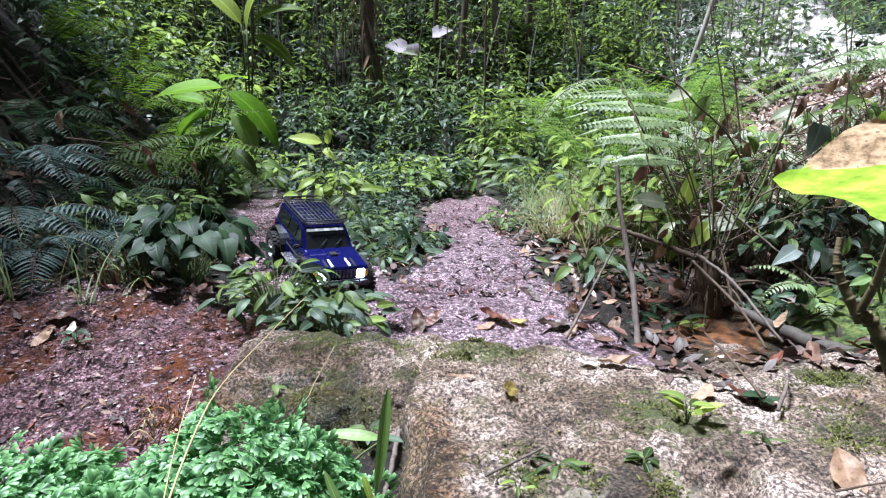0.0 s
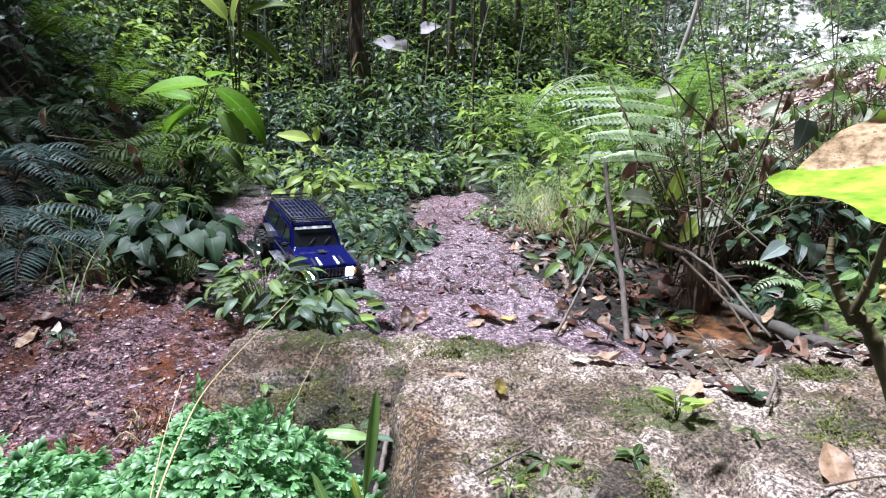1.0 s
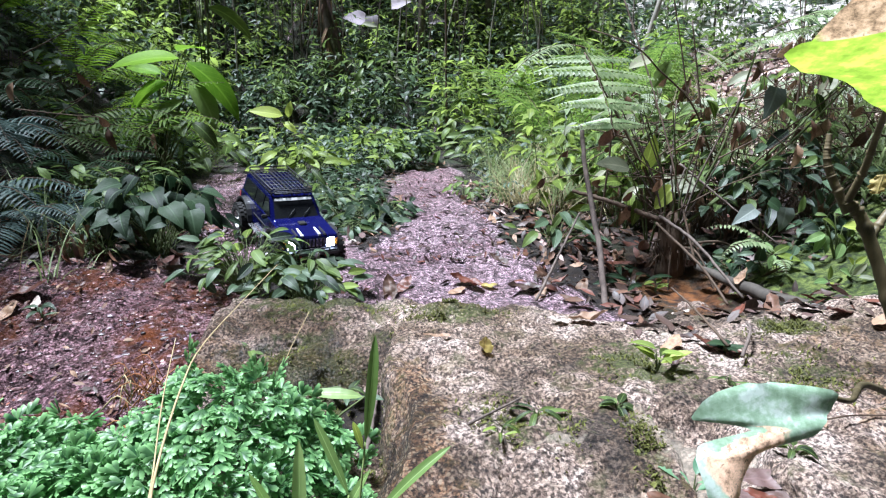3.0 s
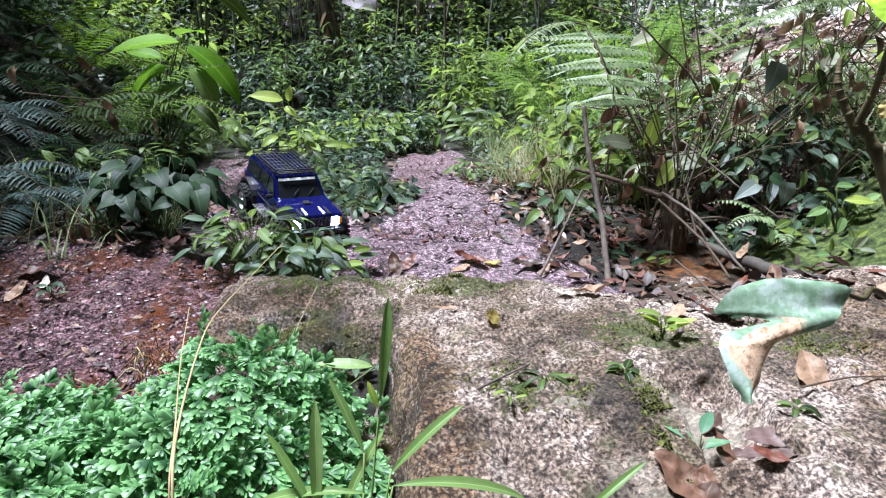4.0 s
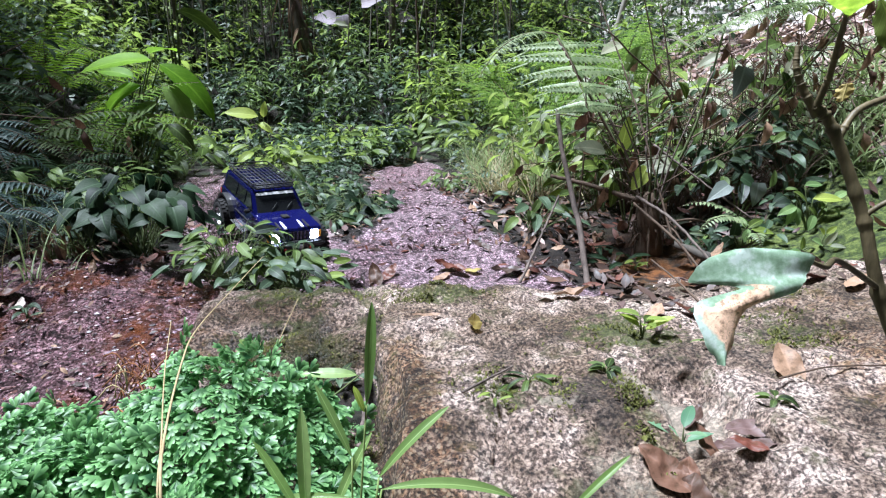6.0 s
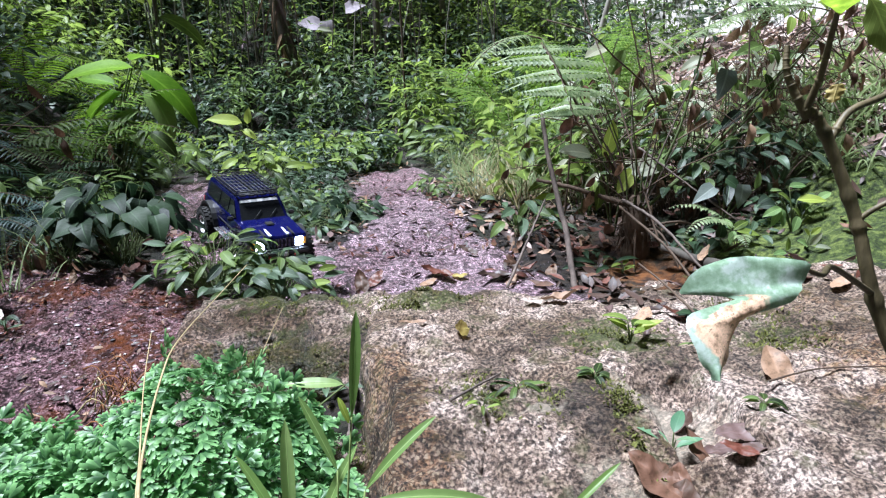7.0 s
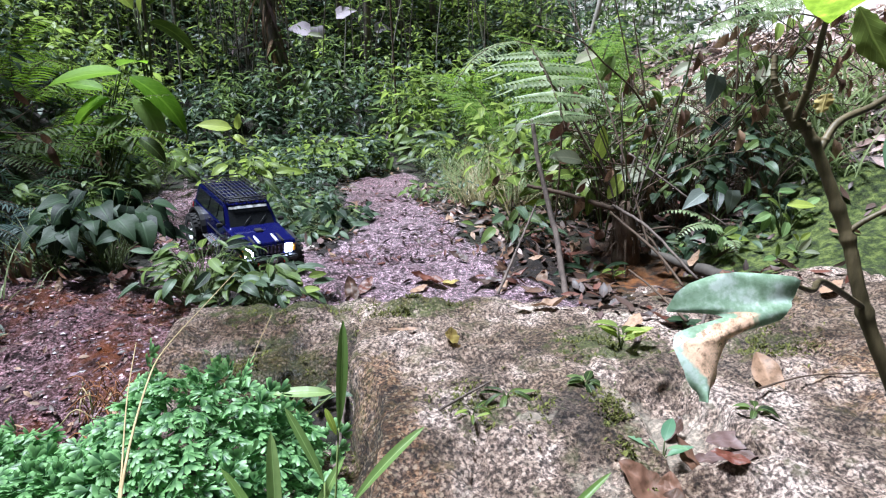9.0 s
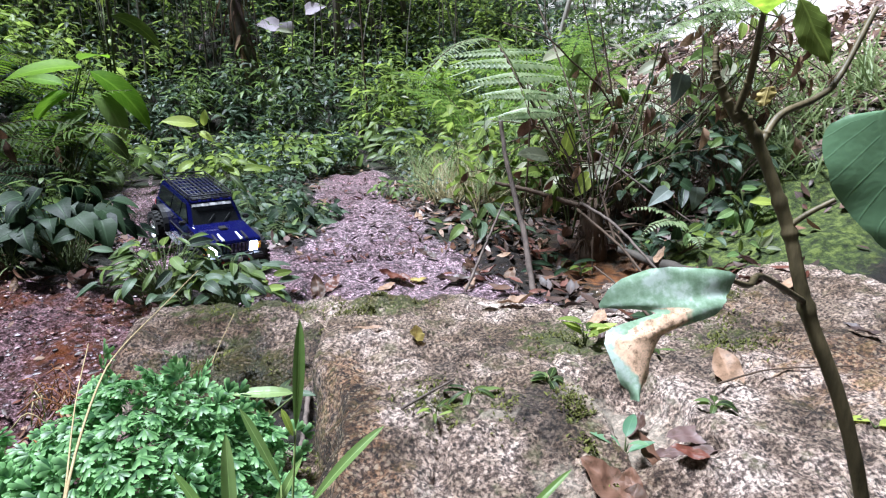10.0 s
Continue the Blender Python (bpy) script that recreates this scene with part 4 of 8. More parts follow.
herbs("streamside_undergrowth", mid_fill, (0.08, 0.3), (0.05, 0.11), "leaf_mid", 12, label="small green herbs beside the wet gravel", seed=24)

bank_herbs = scatter(60, 1.8, 7.0, 3.2, 11, lambda x, y, r: x > 1.2 + 0.25 * y, 27)
herbs("bank_seedlings", bank_herbs, (0.12, 0.5), (0.06, 0.14), "leaf_fresh", 10, label="scattered bright saplings on the litter-covered bank", seed=28)


def grass_stand(name, xy, length, mat, blades, label, seed, width=0.006, category="grass"):
    r = np.random.default_rng(seed)
    k = np.repeat(np.arange(len(xy)), blades)
    n = len(k)
    base = land_at(xy[:, 0], xy[:, 1])[k] + np.stack([r.normal(0, 0.025, n), r.normal(0, 0.025, n), np.full(n, -0.01)], -1)
    az, tilt = r.uniform(0, 2 * np.pi, n), r.uniform(0.1, 0.75, n)
    D = np.stack([np.cos(az) * np.sin(tilt), np.sin(az) * np.sin(tilt), np.cos(tilt)], -1)
    U = np.stack([-np.cos(az), -np.sin(az), np.full(n, 0.4)], -1)
    L = r.uniform(*length, n)
    acc = Acc()
    leaf_batch(acc, base, D, U, L, width * r.uniform(0.6, 1.4, n), r.uniform(0.5, 2.1, n), 0.3, "blade", 6, 2, 0)
    return solo(name, acc.mesh(name, [M[mat]]), label, category, kind="stuff")


g1 = scatter(46, 0.45, 1.3, 3.4, 5.4, lambda x, y, r: off_path(x, y, 0.02) and x < 0.30 + 0.2 * y, 31)
grass_stand("bright_grass", g1, (0.20, 0.46), "grass", 26, "tufts of thin yellow-green grass beside the slab", 32, 0.0034)
g5 = scatter(60, 0.45, 1.2, 3.1, 5.0, lambda x, y, r: off_path(x, y, 0.05), 39)
grass_stand("straw_grass", g5, (0.20, 0.42), "dry_frond", 14, "thin straw-coloured dead grass beside the slab", 40, 0.0028)
g2 = scatter(14, -1.6, -1.0, 2.15, 2.75, lambda x, y, r: True, 33)
grass_stand("dry_grass", g2, (0.15, 0.34), "grass", 9, "thin pale grass under the ferns", 34, 0.003)
g3 = scatter(55, 1.55, 2.7, 2.5, 3.8, lambda x, y, r: True, 35)
g4 = scatter(60, 0.9, 2.6, 3.6, 7.0, lambda x, y, r: x < 0.6 + 0.32 * y, 37)
grass_stand("dry_bank_grass", g4, (0.25, 0.6), "dry_frond", 14, "tangle of straw-coloured dry grass on the sunny bank", 38, 0.006)
grass_stand("bank_grass", g3, (0.2, 0.45), "grass", 12, "long green grass on the sunny bank", 36, 0.007)
g5 = scatter(34, 1.5, 2.25, 2.30, 2.95, lambda x, y, r: x > 1.25 + 0.12 * y, 39)
grass_stand("moss_bank_grass", g5, (0.10, 0.26), "grass", 12, "short bright grass on the mossy bank", 40, 0.007)


def litter(name, xy, size, mats, label, seed, height=None):
    """Fallen leaves, too many to count, lying on the ground."""
    r = np.random.default_rng(seed)
    acc = Acc()
    pick = r.integers(0, len(mats), len(xy))
    for q in range(len(mats)):
        p = xy[pick == q]
        n = len(p)
        if not n:
            continue
        z = (height or land)(p[:, 0], p[:, 1])
        e = 0.03
        gx = ((height or land)(p[:, 0] + e, p[:, 1]) - z) / e
        gy = ((height or land)(p[:, 0], p[:, 1] + e) - z) / e
        U = unit(np.stack([-gx + r.normal(0, 0.35, n), -gy + r.normal(0, 0.35, n), np.ones(n)], -1))
        az = r.uniform(0, 2 * np.pi, n)
        D = np.stack([np.cos(az), np.sin(az), np.zeros(n)], -1)
        D = unit(D - U * np.sum(D * U, -1, keepdims=True))
        L = r.uniform(*size, n)
        P = np.stack([p[:, 0], p[:, 1], z + r.uniform(0.004, 0.02, n)], -1) - D * L[:, None] / 2
        leaf_batch(acc, P, D, U, L, L * r.uniform(0.18, 0.3, n), r.uniform(-0.8, 0.8, n), r.uniform(-0.2, 0.6, n), "ovate", 3, 2, q)
    return solo(name, acc.mesh(name, [M[m] for m in mats]), label, "leaf litter", kind="stuff")


# mostly pink and cream leaves: the glare on this bank is in their colour
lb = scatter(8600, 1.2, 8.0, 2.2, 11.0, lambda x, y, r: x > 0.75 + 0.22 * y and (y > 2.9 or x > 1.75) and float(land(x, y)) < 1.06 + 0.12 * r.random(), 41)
litter("bank_litter", lb, (0.06, 0.14), ["dead_pink", "dead_cream", "dead_pink", "dead_tan", "dead_grey"], "dry pinkish fallen leaves on the sunny bank, paled for sky glare", 42)
# more pale leaves to brighten the ground seen through the tangle
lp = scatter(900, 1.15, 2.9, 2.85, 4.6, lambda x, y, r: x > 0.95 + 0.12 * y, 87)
litter("pale_litter", lp, (0.05, 0.12), ["dead_pink", "dead_cream", "dead_pink", "dead_tan", "dead_brown"], "pale pinkish fallen leaves behind the tangle, lightened as if sunlit", 88)
ll = scatter(1300, 0.62, 2.4, 1.75, 3.6, lambda x, y, r: not (abs(x - 0.88) < 0.13 and abs(y - 2.30) < 0.21) and not (x > 1.15 and y < 2.35 and r.random() < 0.85), 43)
litter("tangle_litter", ll, (0.03, 0.085), ["dead_brown", "dead_dark", "dead_red", "dead_dark", "dead_grey"], "brown fallen leaves under the tangle of stems", 44)
# extra dark leaves deepen the shade below the ferns by colour
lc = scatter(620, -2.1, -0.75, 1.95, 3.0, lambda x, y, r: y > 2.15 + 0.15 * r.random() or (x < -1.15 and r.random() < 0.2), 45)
litter("shade_litter", lc, (0.03, 0.08), ["dead_dark", "dead_red", "dead_brown"], "dark rotting leaves standing in for fern shade at the foot of the bank", 46)
ld = scatter(260, 0.20, 0.85, 2.12, 3.8, lambda x, y, r: 0.25 + 0.35 * r.random() < x < 0.76, 47)
litter("slab_litter", ld, (0.025, 0.07), ["dead_dark", "dead_red", "dead_brown", "dead_dark"], "wet brown leaf scraps on the edge of the slab", 48)
lk = scatter(760, 0.22, 0.95, 2.45, 4.7, lambda x, y, r: np.interp(y, *SLAB_RIGHT) - 0.04 + 0.05 * r.normal() < x < 0.62 + 0.05 * y, 59)
litter("slabside_litter", lk, (0.025, 0.07), ["dead_red", "dead_brown", "dead_pink", "dead_dark", "dead_tan", "dead_grey"], "red and pinkish dead leaves drifted beside the slab", 60)
lm = scatter(520, -0.75, 0.30, 2.6, 5.6, lambda x, y, r: x < np.interp(y, *SLAB_LEFT) + 0.1 * r.random(), 81)
litter("herb_litter", lm, (0.025, 0.075), ["dead_dark", "dead_brown", "dead_grey", "dead_dark", "dead_tan"], "dark and tan dead leaves among the low herbs", 82)
lh2 = scatter(120, -0.65, 0.5, 3.4, 5.8, lambda x, y, r: off_path(x, y, 0.0), 83)
herbs("low_dark_herbs", lh2, (0.05, 0.16), (0.04, 0.085), "leaf_deep", 11, label="low dark herbs covering the soil beside the slab", seed=84)
lf = scatter(330, -0.40, 0.60, 2.1, 4.8, lambda x, y, r: np.interp(y, *SLAB_LEFT) < x < np.interp(y, *SLAB_RIGHT) and fbm(x, y, 5, 3, 77) > -0.02, 55)
litter("slab_scraps", lf, (0.012, 0.045), ["dead_dark", "dead_dark", "dead_red"], "small dark leaf scraps and debris on the wet slab", 56)
lg = scatter(700, -1.7, -0.5, 1.3, 2.3, lambda x, y, r: x < -0.5 - 0.1 * r.random(), 57)
litter("slope_scraps", lg, (0.008, 0.030), ["dead_dark", "dead_red", "dead_brown", "dead_tan"], "crumbs of red and brown leaves on the slope", 58)
lh = scatter(2600, -5.5, 5.5, -4.5, 2.6, lambda x, y, r: (abs(x) > 1.9 or y < 0.0) and r.random() < 0.8, 53)
litter("forest_litter", lh, (0.05, 0.12), ["dead_brown", "dead_dark", "dead_grey", "dead_tan"], "brown fallen leaves over the forest floor", 54)
# dark leaf colours used here for the shade on the bank
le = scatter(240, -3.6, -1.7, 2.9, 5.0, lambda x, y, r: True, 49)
litter("bank_roots_litter", le, (0.05, 0.12), ["dead_dark", "dead_dark", "dead_grey"], "leaf mould on the steep bank, coloured dark for its shade", 50)


def tangle(name, n, box, size, mat, label, seed, leaves=0):
    """A thicket of thin dead twigs with a few withered leaves on them."""
    r = np.random.default_rng(seed)
    acc = Acc()
    for q in range(n):
        x, y = r.uniform(box[0], box[1]), r.uniform(box[2], box[3])
        z0 = float(land(x, y))
        a = np.array([x, y, z0 + r.uniform(0, 0.45)])
        az = r.uniform(0, 6.28)
        b = a + np.array([np.cos(az), np.sin(az) * 0.6, r.uniform(-0.5, 0.9)]) * r.uniform(*size)
        b[2] = max(b[2], z0)
        tube(acc, smooth_path([a, (a + b) / 2 + r.normal(0, 0.02, 3), b], 6), np.linspace(0.0026, 0.0012, 7) * r.uniform(0.7, 1.4), 4, 0, False)
        if q < leaves:
            leaf_batch(acc, [b], [[np.cos(az), np.sin(az), -1.5]], [[0, -1, 0.3]], r.uniform(0.05, 0.11), r.uniform(0.011, 0.026), 1.4, 0.7, "ovate", 4, 2, 1 + q % 2)
    return solo(name, acc.mesh(name, [M[mat], M["dead_brown"], M["dead_tan"]]), label, "dead twigs", kind="stuff")


tangle("dead_twig_tangle", 380, (0.85, 1.9, 2.45, 3.3), (0.12, 0.36), "stem_brown", "thicket of thin dead brown twigs and withered leaves", 51, 230)
tangle("bank_twigs", 90, (-2.6, -1.3, 2.6, 3.8), (0.1, 0.3), "stem_brown", "thin dead twigs on the shaded bank", 52, 30)


# ---- trees at the back ----
def tree(name, base, height, radius, mat, lean, label, seed, leaves=220, size=(0.12, 0.28)):
    r = np.random.default_rng(seed)
    b = np.array([base[0], base[1], float(land(base[0], base[1])) - 0.08])
    root = thing(name, b, label, "tree", "trees on the slope")
    k = 9
    f = np.linspace(0, 1, k)
    pts = np.stack([lean[0] * f * height + 0.03 * np.cumsum(r.normal(0, 1, k)) * f, lean[1] * f * height + 0.03 * np.cumsum(r.normal(0, 1, k)) * f, f * height], -1)
    acc = Acc()
    tube(acc, pts, radius * (1.25 - 0.7 * f), 8)
    part_of("trunk", acc.mesh("trunk", [M[mat]]), root)
    crown = Acc()
    ends = []
    for q in range(7):
        o = pts[5 + q % 4]
        az = r.uniform(0, 6.28)
        e = o + np.array([np.cos(az), np.sin(az), 0.6]) * r.uniform(0.4, 0.9)
        tube(crown, smooth_path([o, (o + e) / 2 + [0, 0, 0.08], e], 6), np.linspace(radius * 0.35, 0.004, 7), 5, 1)
        ends += [o + (e - o) * u for u in np.linspace(0.4, 1, 5)]
    ends = np.array(ends)
    P = ends[r.integers(0, len(ends), leaves)] + r.normal(0, 0.12, (leaves, 3))
    az = r.uniform(0, 6.28, leaves)
    D = np.stack([np.cos(az), np.sin(az), r.uniform(-0.7, 0.2, leaves)], -1)
    L = r.uniform(*size, leaves)
    leaf_batch(crown, P, D, np.tile([0, 0, 1.0], (leaves, 1)), L, L * 0.28, 0.8, 0.2, "ovate", 2, 2, 0)
    part_of("crown", crown.mesh("crown", [M["leaf_mid"], M[mat]]), root)
    return root


tr = np.random.default_rng(61)
for q in range(26):
    x, y = tr.uniform(-5.5, 0.8), tr.uniform(7.8, 11.8)
    # crowns sit above the view; leaf count set by the shade wanted below
    tree("slender_tree", (x, y), tr.uniform(3.0, 5.0), tr.uniform(0.018, 0.05), "bark", tr.normal(0, 0.05, 2), "slender brown forest sapling on the overgrown slope", 100 + q, 48, (0.14, 0.32))
# out-of-view trees, added so their crowns block sky light left and behind
for q, (x, y) in enumerate([(-3.1, 3.2), (-3.3, 4.3), (-2.9, 2.4), (-3.0, -1.5), (0.5, -3.0), (3.0, -1.6), (4.6, 0.6), (-4.4, 0.6)]):
    tree("unseen_shade_tree", (x, y), 3.4, 0.07, "bark", (0.0, 0.0), "unseen broad-leaved tree added to shade the clearing", 160 + q, 720, (0.16, 0.34))
tree("pole_tree", (0.98, 8.8), 4.5, 0.035, "bark", (0.0, 0.0), "thin straight brown tree on the slope", 140, 40)
tree("pale_tree", (2.25, 7.4), 2.6, 0.028, "bark_pale", (0.30, 0.0), "pale grey leaning tree trunk among ferns", 141, 40)


def thin_stems(name, xy, seed, mat, label):
    r = np.random.default_rng(seed)
    acc = Acc()
    for x, y in xy:
        z = float(land(x, y)) - 0.05
        h = r.uniform(0.9, 2.4)
        tube(acc, smooth_path([(x, y, z), (x + r.normal(0, 0.04), y, z + h / 2), (x + r.normal(0, 0.12), y, z + h)], 6), np.linspace(1, 0.5, 7) * r.uniform(0.005, 0.012), 5, 0, False)
    return solo(name, acc.mesh(name, [M[mat]]), label, "stems", kind="stuff")


thin_stems("thin_brown_stems", scatter(110, -4.5, 4.0, 7.6, 11, lambda x, y, r: True, 71), 72, "bark", "many thin brown upright stems in the undergrowth")
thin_stems("thin_pale_stems", scatter(70, -3.5, 4.0, 7.6, 11, lambda x, y, r: True, 73), 74, "bark_pale", "thin pale upright stems in the undergrowth")


def dead_stump(base, height, radius, sheaths, seed):
    """A broken trunk hung with strips of dead bark and leaf sheaths."""
    r = np.random.default_rng(seed)
    b = np.array([base[0], base[1], float(land(*base)) - 0.1])
    root = thing("rotten_tree", b, "rotting brown trunk hung with dead leaf sheaths", "dead tree")
    acc = Acc()
    f = np.linspace(0, 1, 16)
    tube(acc, np.stack([-0.12 * f * height + 0.03 * np.sin(f * 9), 0.02 * np.cos(f * 11), f * height], -1), radius * (1.1 - 0.3 * f) * (1 + r.normal(0, 0.07, 16)), 14)
    part_of("trunk", acc.mesh("trunk", [M["bark"]]), root)
    for q in range(sheaths):
        acc = Acc()
        az, z = r.uniform(0, 6.28), r.uniform(0.30, 1.0) * height
        o = np.array([-0.12 * z + radius * np.cos(az), radius * np.sin(az), z])
        leaf_batch(acc, [o], [[0.30 * np.cos(az) + r.normal(0, 0.25), 0.30 * np.sin(az), -1]], [[np.cos(az), np.sin(az), 0.3]], r.uniform(0.2, 0.65), r.uniform(0.008, 0.026), r.uniform(0.1, 0.8), 0.5, "blade", 6, 2)
        part_of("dead_sheath", acc.mesh("dead_sheath", [M[("dead_brown", "dead_tan", "dead_grey")[q % 3]]]), root)
    return root


dead_stump((-0.78, 8.1), 1.9, 0.085, 90, 66)


# ---- leafy plants ----
def leafy_plant(name, base, leaves, label, category="plant", group="", stem_mat="stem_green", stem_r=0.004):
    """leaves: (foot, blade base, tip, length, mesh) in metres from the plant's base; each blade hangs on its own stalk."""
    root = thing(name, base, label, category, group)
    for foot, o, way, up, length, me in leaves:
        acc = Acc()
        foot, o = np.asarray(foot, float), np.asarray(o, float)
        tube(acc, smooth_path([foot, (foot + o) / 2 + [0, 0, 0.12 * np.linalg.norm(o - foot)], o], 6), np.linspace(stem_r, stem_r * 0.5, 7), 4)
        part_of("stalk", acc.mesh("stalk", [M[stem_mat]]), root)
        part_of("leaf", me, root, m=leaf_pose(o, way, up, length))
    return root


def bushy(name, base, radius, height, count, size, meshes, label, seed, rise=(-0.5, 0.3), category="shrub", group="", gap=0.35, low=0.45, stem="stem_green"):
    """A low shrub: stalks from one foot, blades spread over a dome."""
    r = np.random.default_rng(seed)
    z0 = float(land(base[0], base[1])) - 0.015 if len(base) == 2 else base[2]
    items = []
    for q in range(count):
        az = r.uniform(0, 2 * np.pi)
        rr = radius * r.uniform(gap, 1.0)
        hz = height * np.sqrt(max(0.02, 1 - (rr / radius) ** 2 * 0.8)) * r.uniform(low, 1.0)
        o = np.array([np.cos(az) * rr, np.sin(az) * rr, hz])
        way = np.array([np.cos(az + r.normal(0, 0.6)), np.sin(az + r.normal(0, 0.6)), r.uniform(*rise)])
        up = np.array([np.cos(az) * 0.5 + r.normal(0, 0.2), np.sin(az) * 0.5 - 0.55 + r.normal(0, 0.25), 1.0])
        items.append(((r.normal(0, 0.02), r.normal(0, 0.02), 0), o, way, up, r.uniform(*size), meshes[q % len(meshes)]))
    return leafy_plant(name, (base[0], base[1], z0), items, label, category, group, stem, 0.0020)


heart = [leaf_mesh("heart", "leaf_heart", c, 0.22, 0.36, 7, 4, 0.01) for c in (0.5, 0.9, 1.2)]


def dead_blade(mat, curl):
    return leaf_mesh("lance", mat, curl, 0.7, 0.13, 7, 4, 0.05)


ovate_mid = [leaf_mesh("ovate", "leaf_mid", c, 0.3, 0.27, 7, 4, 0.012) for c in (0.4, 0.8, 1.2)]
ovate_fresh = [leaf_mesh("ovate", "leaf_fresh", c, 0.3, 0.27, 7, 4, 0.012) for c in (0.3, 0.7, 1.1)]
lance_fresh = [leaf_mesh("lance", "leaf_fresh", c, 0.35, 0.16, 8, 4, 0.01) for c in (0.4, 0.9, 1.4)]
lance_mid = [leaf_mesh("lance", "leaf_mid", c, 0.35, 0.15, 8, 4, 0.01) for c in (0.4, 0.9, 1.4)]
ovate_deep = [leaf_mesh("ovate", "leaf_deep", c, 0.3, 0.25, 7, 4, 0.012) for c in (0.4, 0.8, 1.2)]
lance_pale = [leaf_mesh("ovate", "leaf_pale", c, 0.3, 0.25, 7, 4, 0.012) for c in (0.4, 0.8)]
lime = [leaf_mesh("ovate", "leaf_lime", c, 0.25, 0.3, 7, 4, 0.012) for c in (0.3, 0.7)]

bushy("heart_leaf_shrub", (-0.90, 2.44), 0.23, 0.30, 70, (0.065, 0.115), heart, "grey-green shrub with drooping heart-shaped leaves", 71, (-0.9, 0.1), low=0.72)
withered = [dead_blade("dead_brown", 1.6), dead_blade("dead_tan", 1.2), dead_blade("dead_dark", 1.8)]
bushy("withered_plant", (-1.12, 2.30), 0.085, 0.15, 44, (0.05, 0.095), withered, "withered brown plant with shrivelled hanging leaves", 172, (-1.6, -0.5), category="dead plant", gap=0.2)
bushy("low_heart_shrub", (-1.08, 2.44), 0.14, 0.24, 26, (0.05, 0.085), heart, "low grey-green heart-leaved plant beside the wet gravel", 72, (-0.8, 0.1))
bushy("lance_leaf_clump", (-0.56, 2.20), 0.18, 0.25, 130, (0.045, 0.085), ovate_mid + lance_mid + ovate_deep + ovate_fresh[:1], "bright clump of lance-shaped leaves on the rock edge", 73, (-0.4, 0.5))
bushy("broad_leaf_clump", (-0.38, 2.15), 0.15, 0.20, 64, (0.05, 0.09), ovate_mid + ovate_fresh[:1] + ovate_deep, "low plant with fresh oval leaves on the rock edge", 74, (-0.25, 0.35))
for q, (x, y, rad, h) in enumerate([(-0.20, 3.02, 0.16, 0.13), (-0.36, 3.20, 0.20, 0.16), (-0.14, 3.30, 0.14, 0.12), (-0.50, 3.40, 0.18, 0.20), (-0.30, 2.86, 0.10, 0.07)]):
    bushy("mid_slab_herb", (x, y), rad, h, 46, (0.045, 0.08), heart[:2] + ovate_deep + lance_mid[:1], "dark green herb with drooping leaves beside the slab", 75 + 400 * (q > 0) + q, (-0.7, 0.2), group="dark herbs beside the slab")
bushy("gravel_shrub", (-0.52, 3.75), 0.28, 0.22, 46, (0.09, 0.15), ovate_mid + lance_mid, "green shrub with long leaves between gravel and slab", 76, (-0.4, 0.4))
bushy("slab_end_herb", (0.29, 3.80), 0.12, 0.13, 26, (0.05, 0.08), ovate_mid, "small herb on the slab", 77)
for q, (x, y, rad, h, ms, lab) in enumerate([(-0.75, 4.7, 0.28, 0.30, ovate_fresh, "bright green herb behind the gravel"), (-0.25, 5.2, 0.25, 0.26, ovate_mid, "mid green herb behind the slab"), (-0.98, 5.2, 0.3, 0.42, lance_fresh, "tall fresh green plant behind the gravel"),
                                             (-0.05, 5.6, 0.25, 0.3, ovate_mid, "green herb at the slab's end"), (-1.45, 4.9, 0.3, 0.35, ovate_mid, "green plant at the foot of the bank"), (0.62, 4.9, 0.35, 0.42, lance_fresh, "bright long-leaved plant above the slab"),
                                             (0.95, 4.1, 0.32, 0.45, lance_mid, "green plant beside the slab"), (0.45, 5.6, 0.3, 0.4, ovate_mid, "leafy plant behind the slab")]):
    bushy("forest_herb", (x, y), rad, h, 40, (0.09, 0.16), ms, lab, 80 + q, group="herbs round the slab")

# the shaded plants right of the slab
bushy("edge_herb", (0.52, 2.72), 0.16, 0.20, 26, (0.06, 0.12), ovate_deep + ovate_mid, "dark green herb beside the leaning stick", 91, (-0.4, 0.5))
bushy("strap_leaf_plant", (0.72, 2.36), 0.08, 0.08, 10, (0.09, 0.13), [leaf_mesh("lance", "leaf_heart", 0.9, 0.35, 0.13)], "small strap-leaved plant over the orange hollow", 92, (0.0, 0.7))
bushy("lime_leaf_plant", (0.86, 2.95), 0.15, 0.42, 9, (0.09, 0.14), lime[:1] + ovate_fresh, "plant with large yellow-green leaves in the tangle", 95, (-0.5, 0.6))
bushy("dark_shrub", (1.25, 2.75), 0.30, 0.62, 44, (0.05, 0.09), ovate_deep + ovate_mid, "dark green shrub with hanging leaves", 96, (-1.0, 0.1))
bushy("dark_shrub", (1.62, 2.95), 0.32, 0.75, 14, (0.08, 0.14), ovate_mid + lance_pale, "mid green shrub on the sunny bank", 97, (-0.9, 0.1))
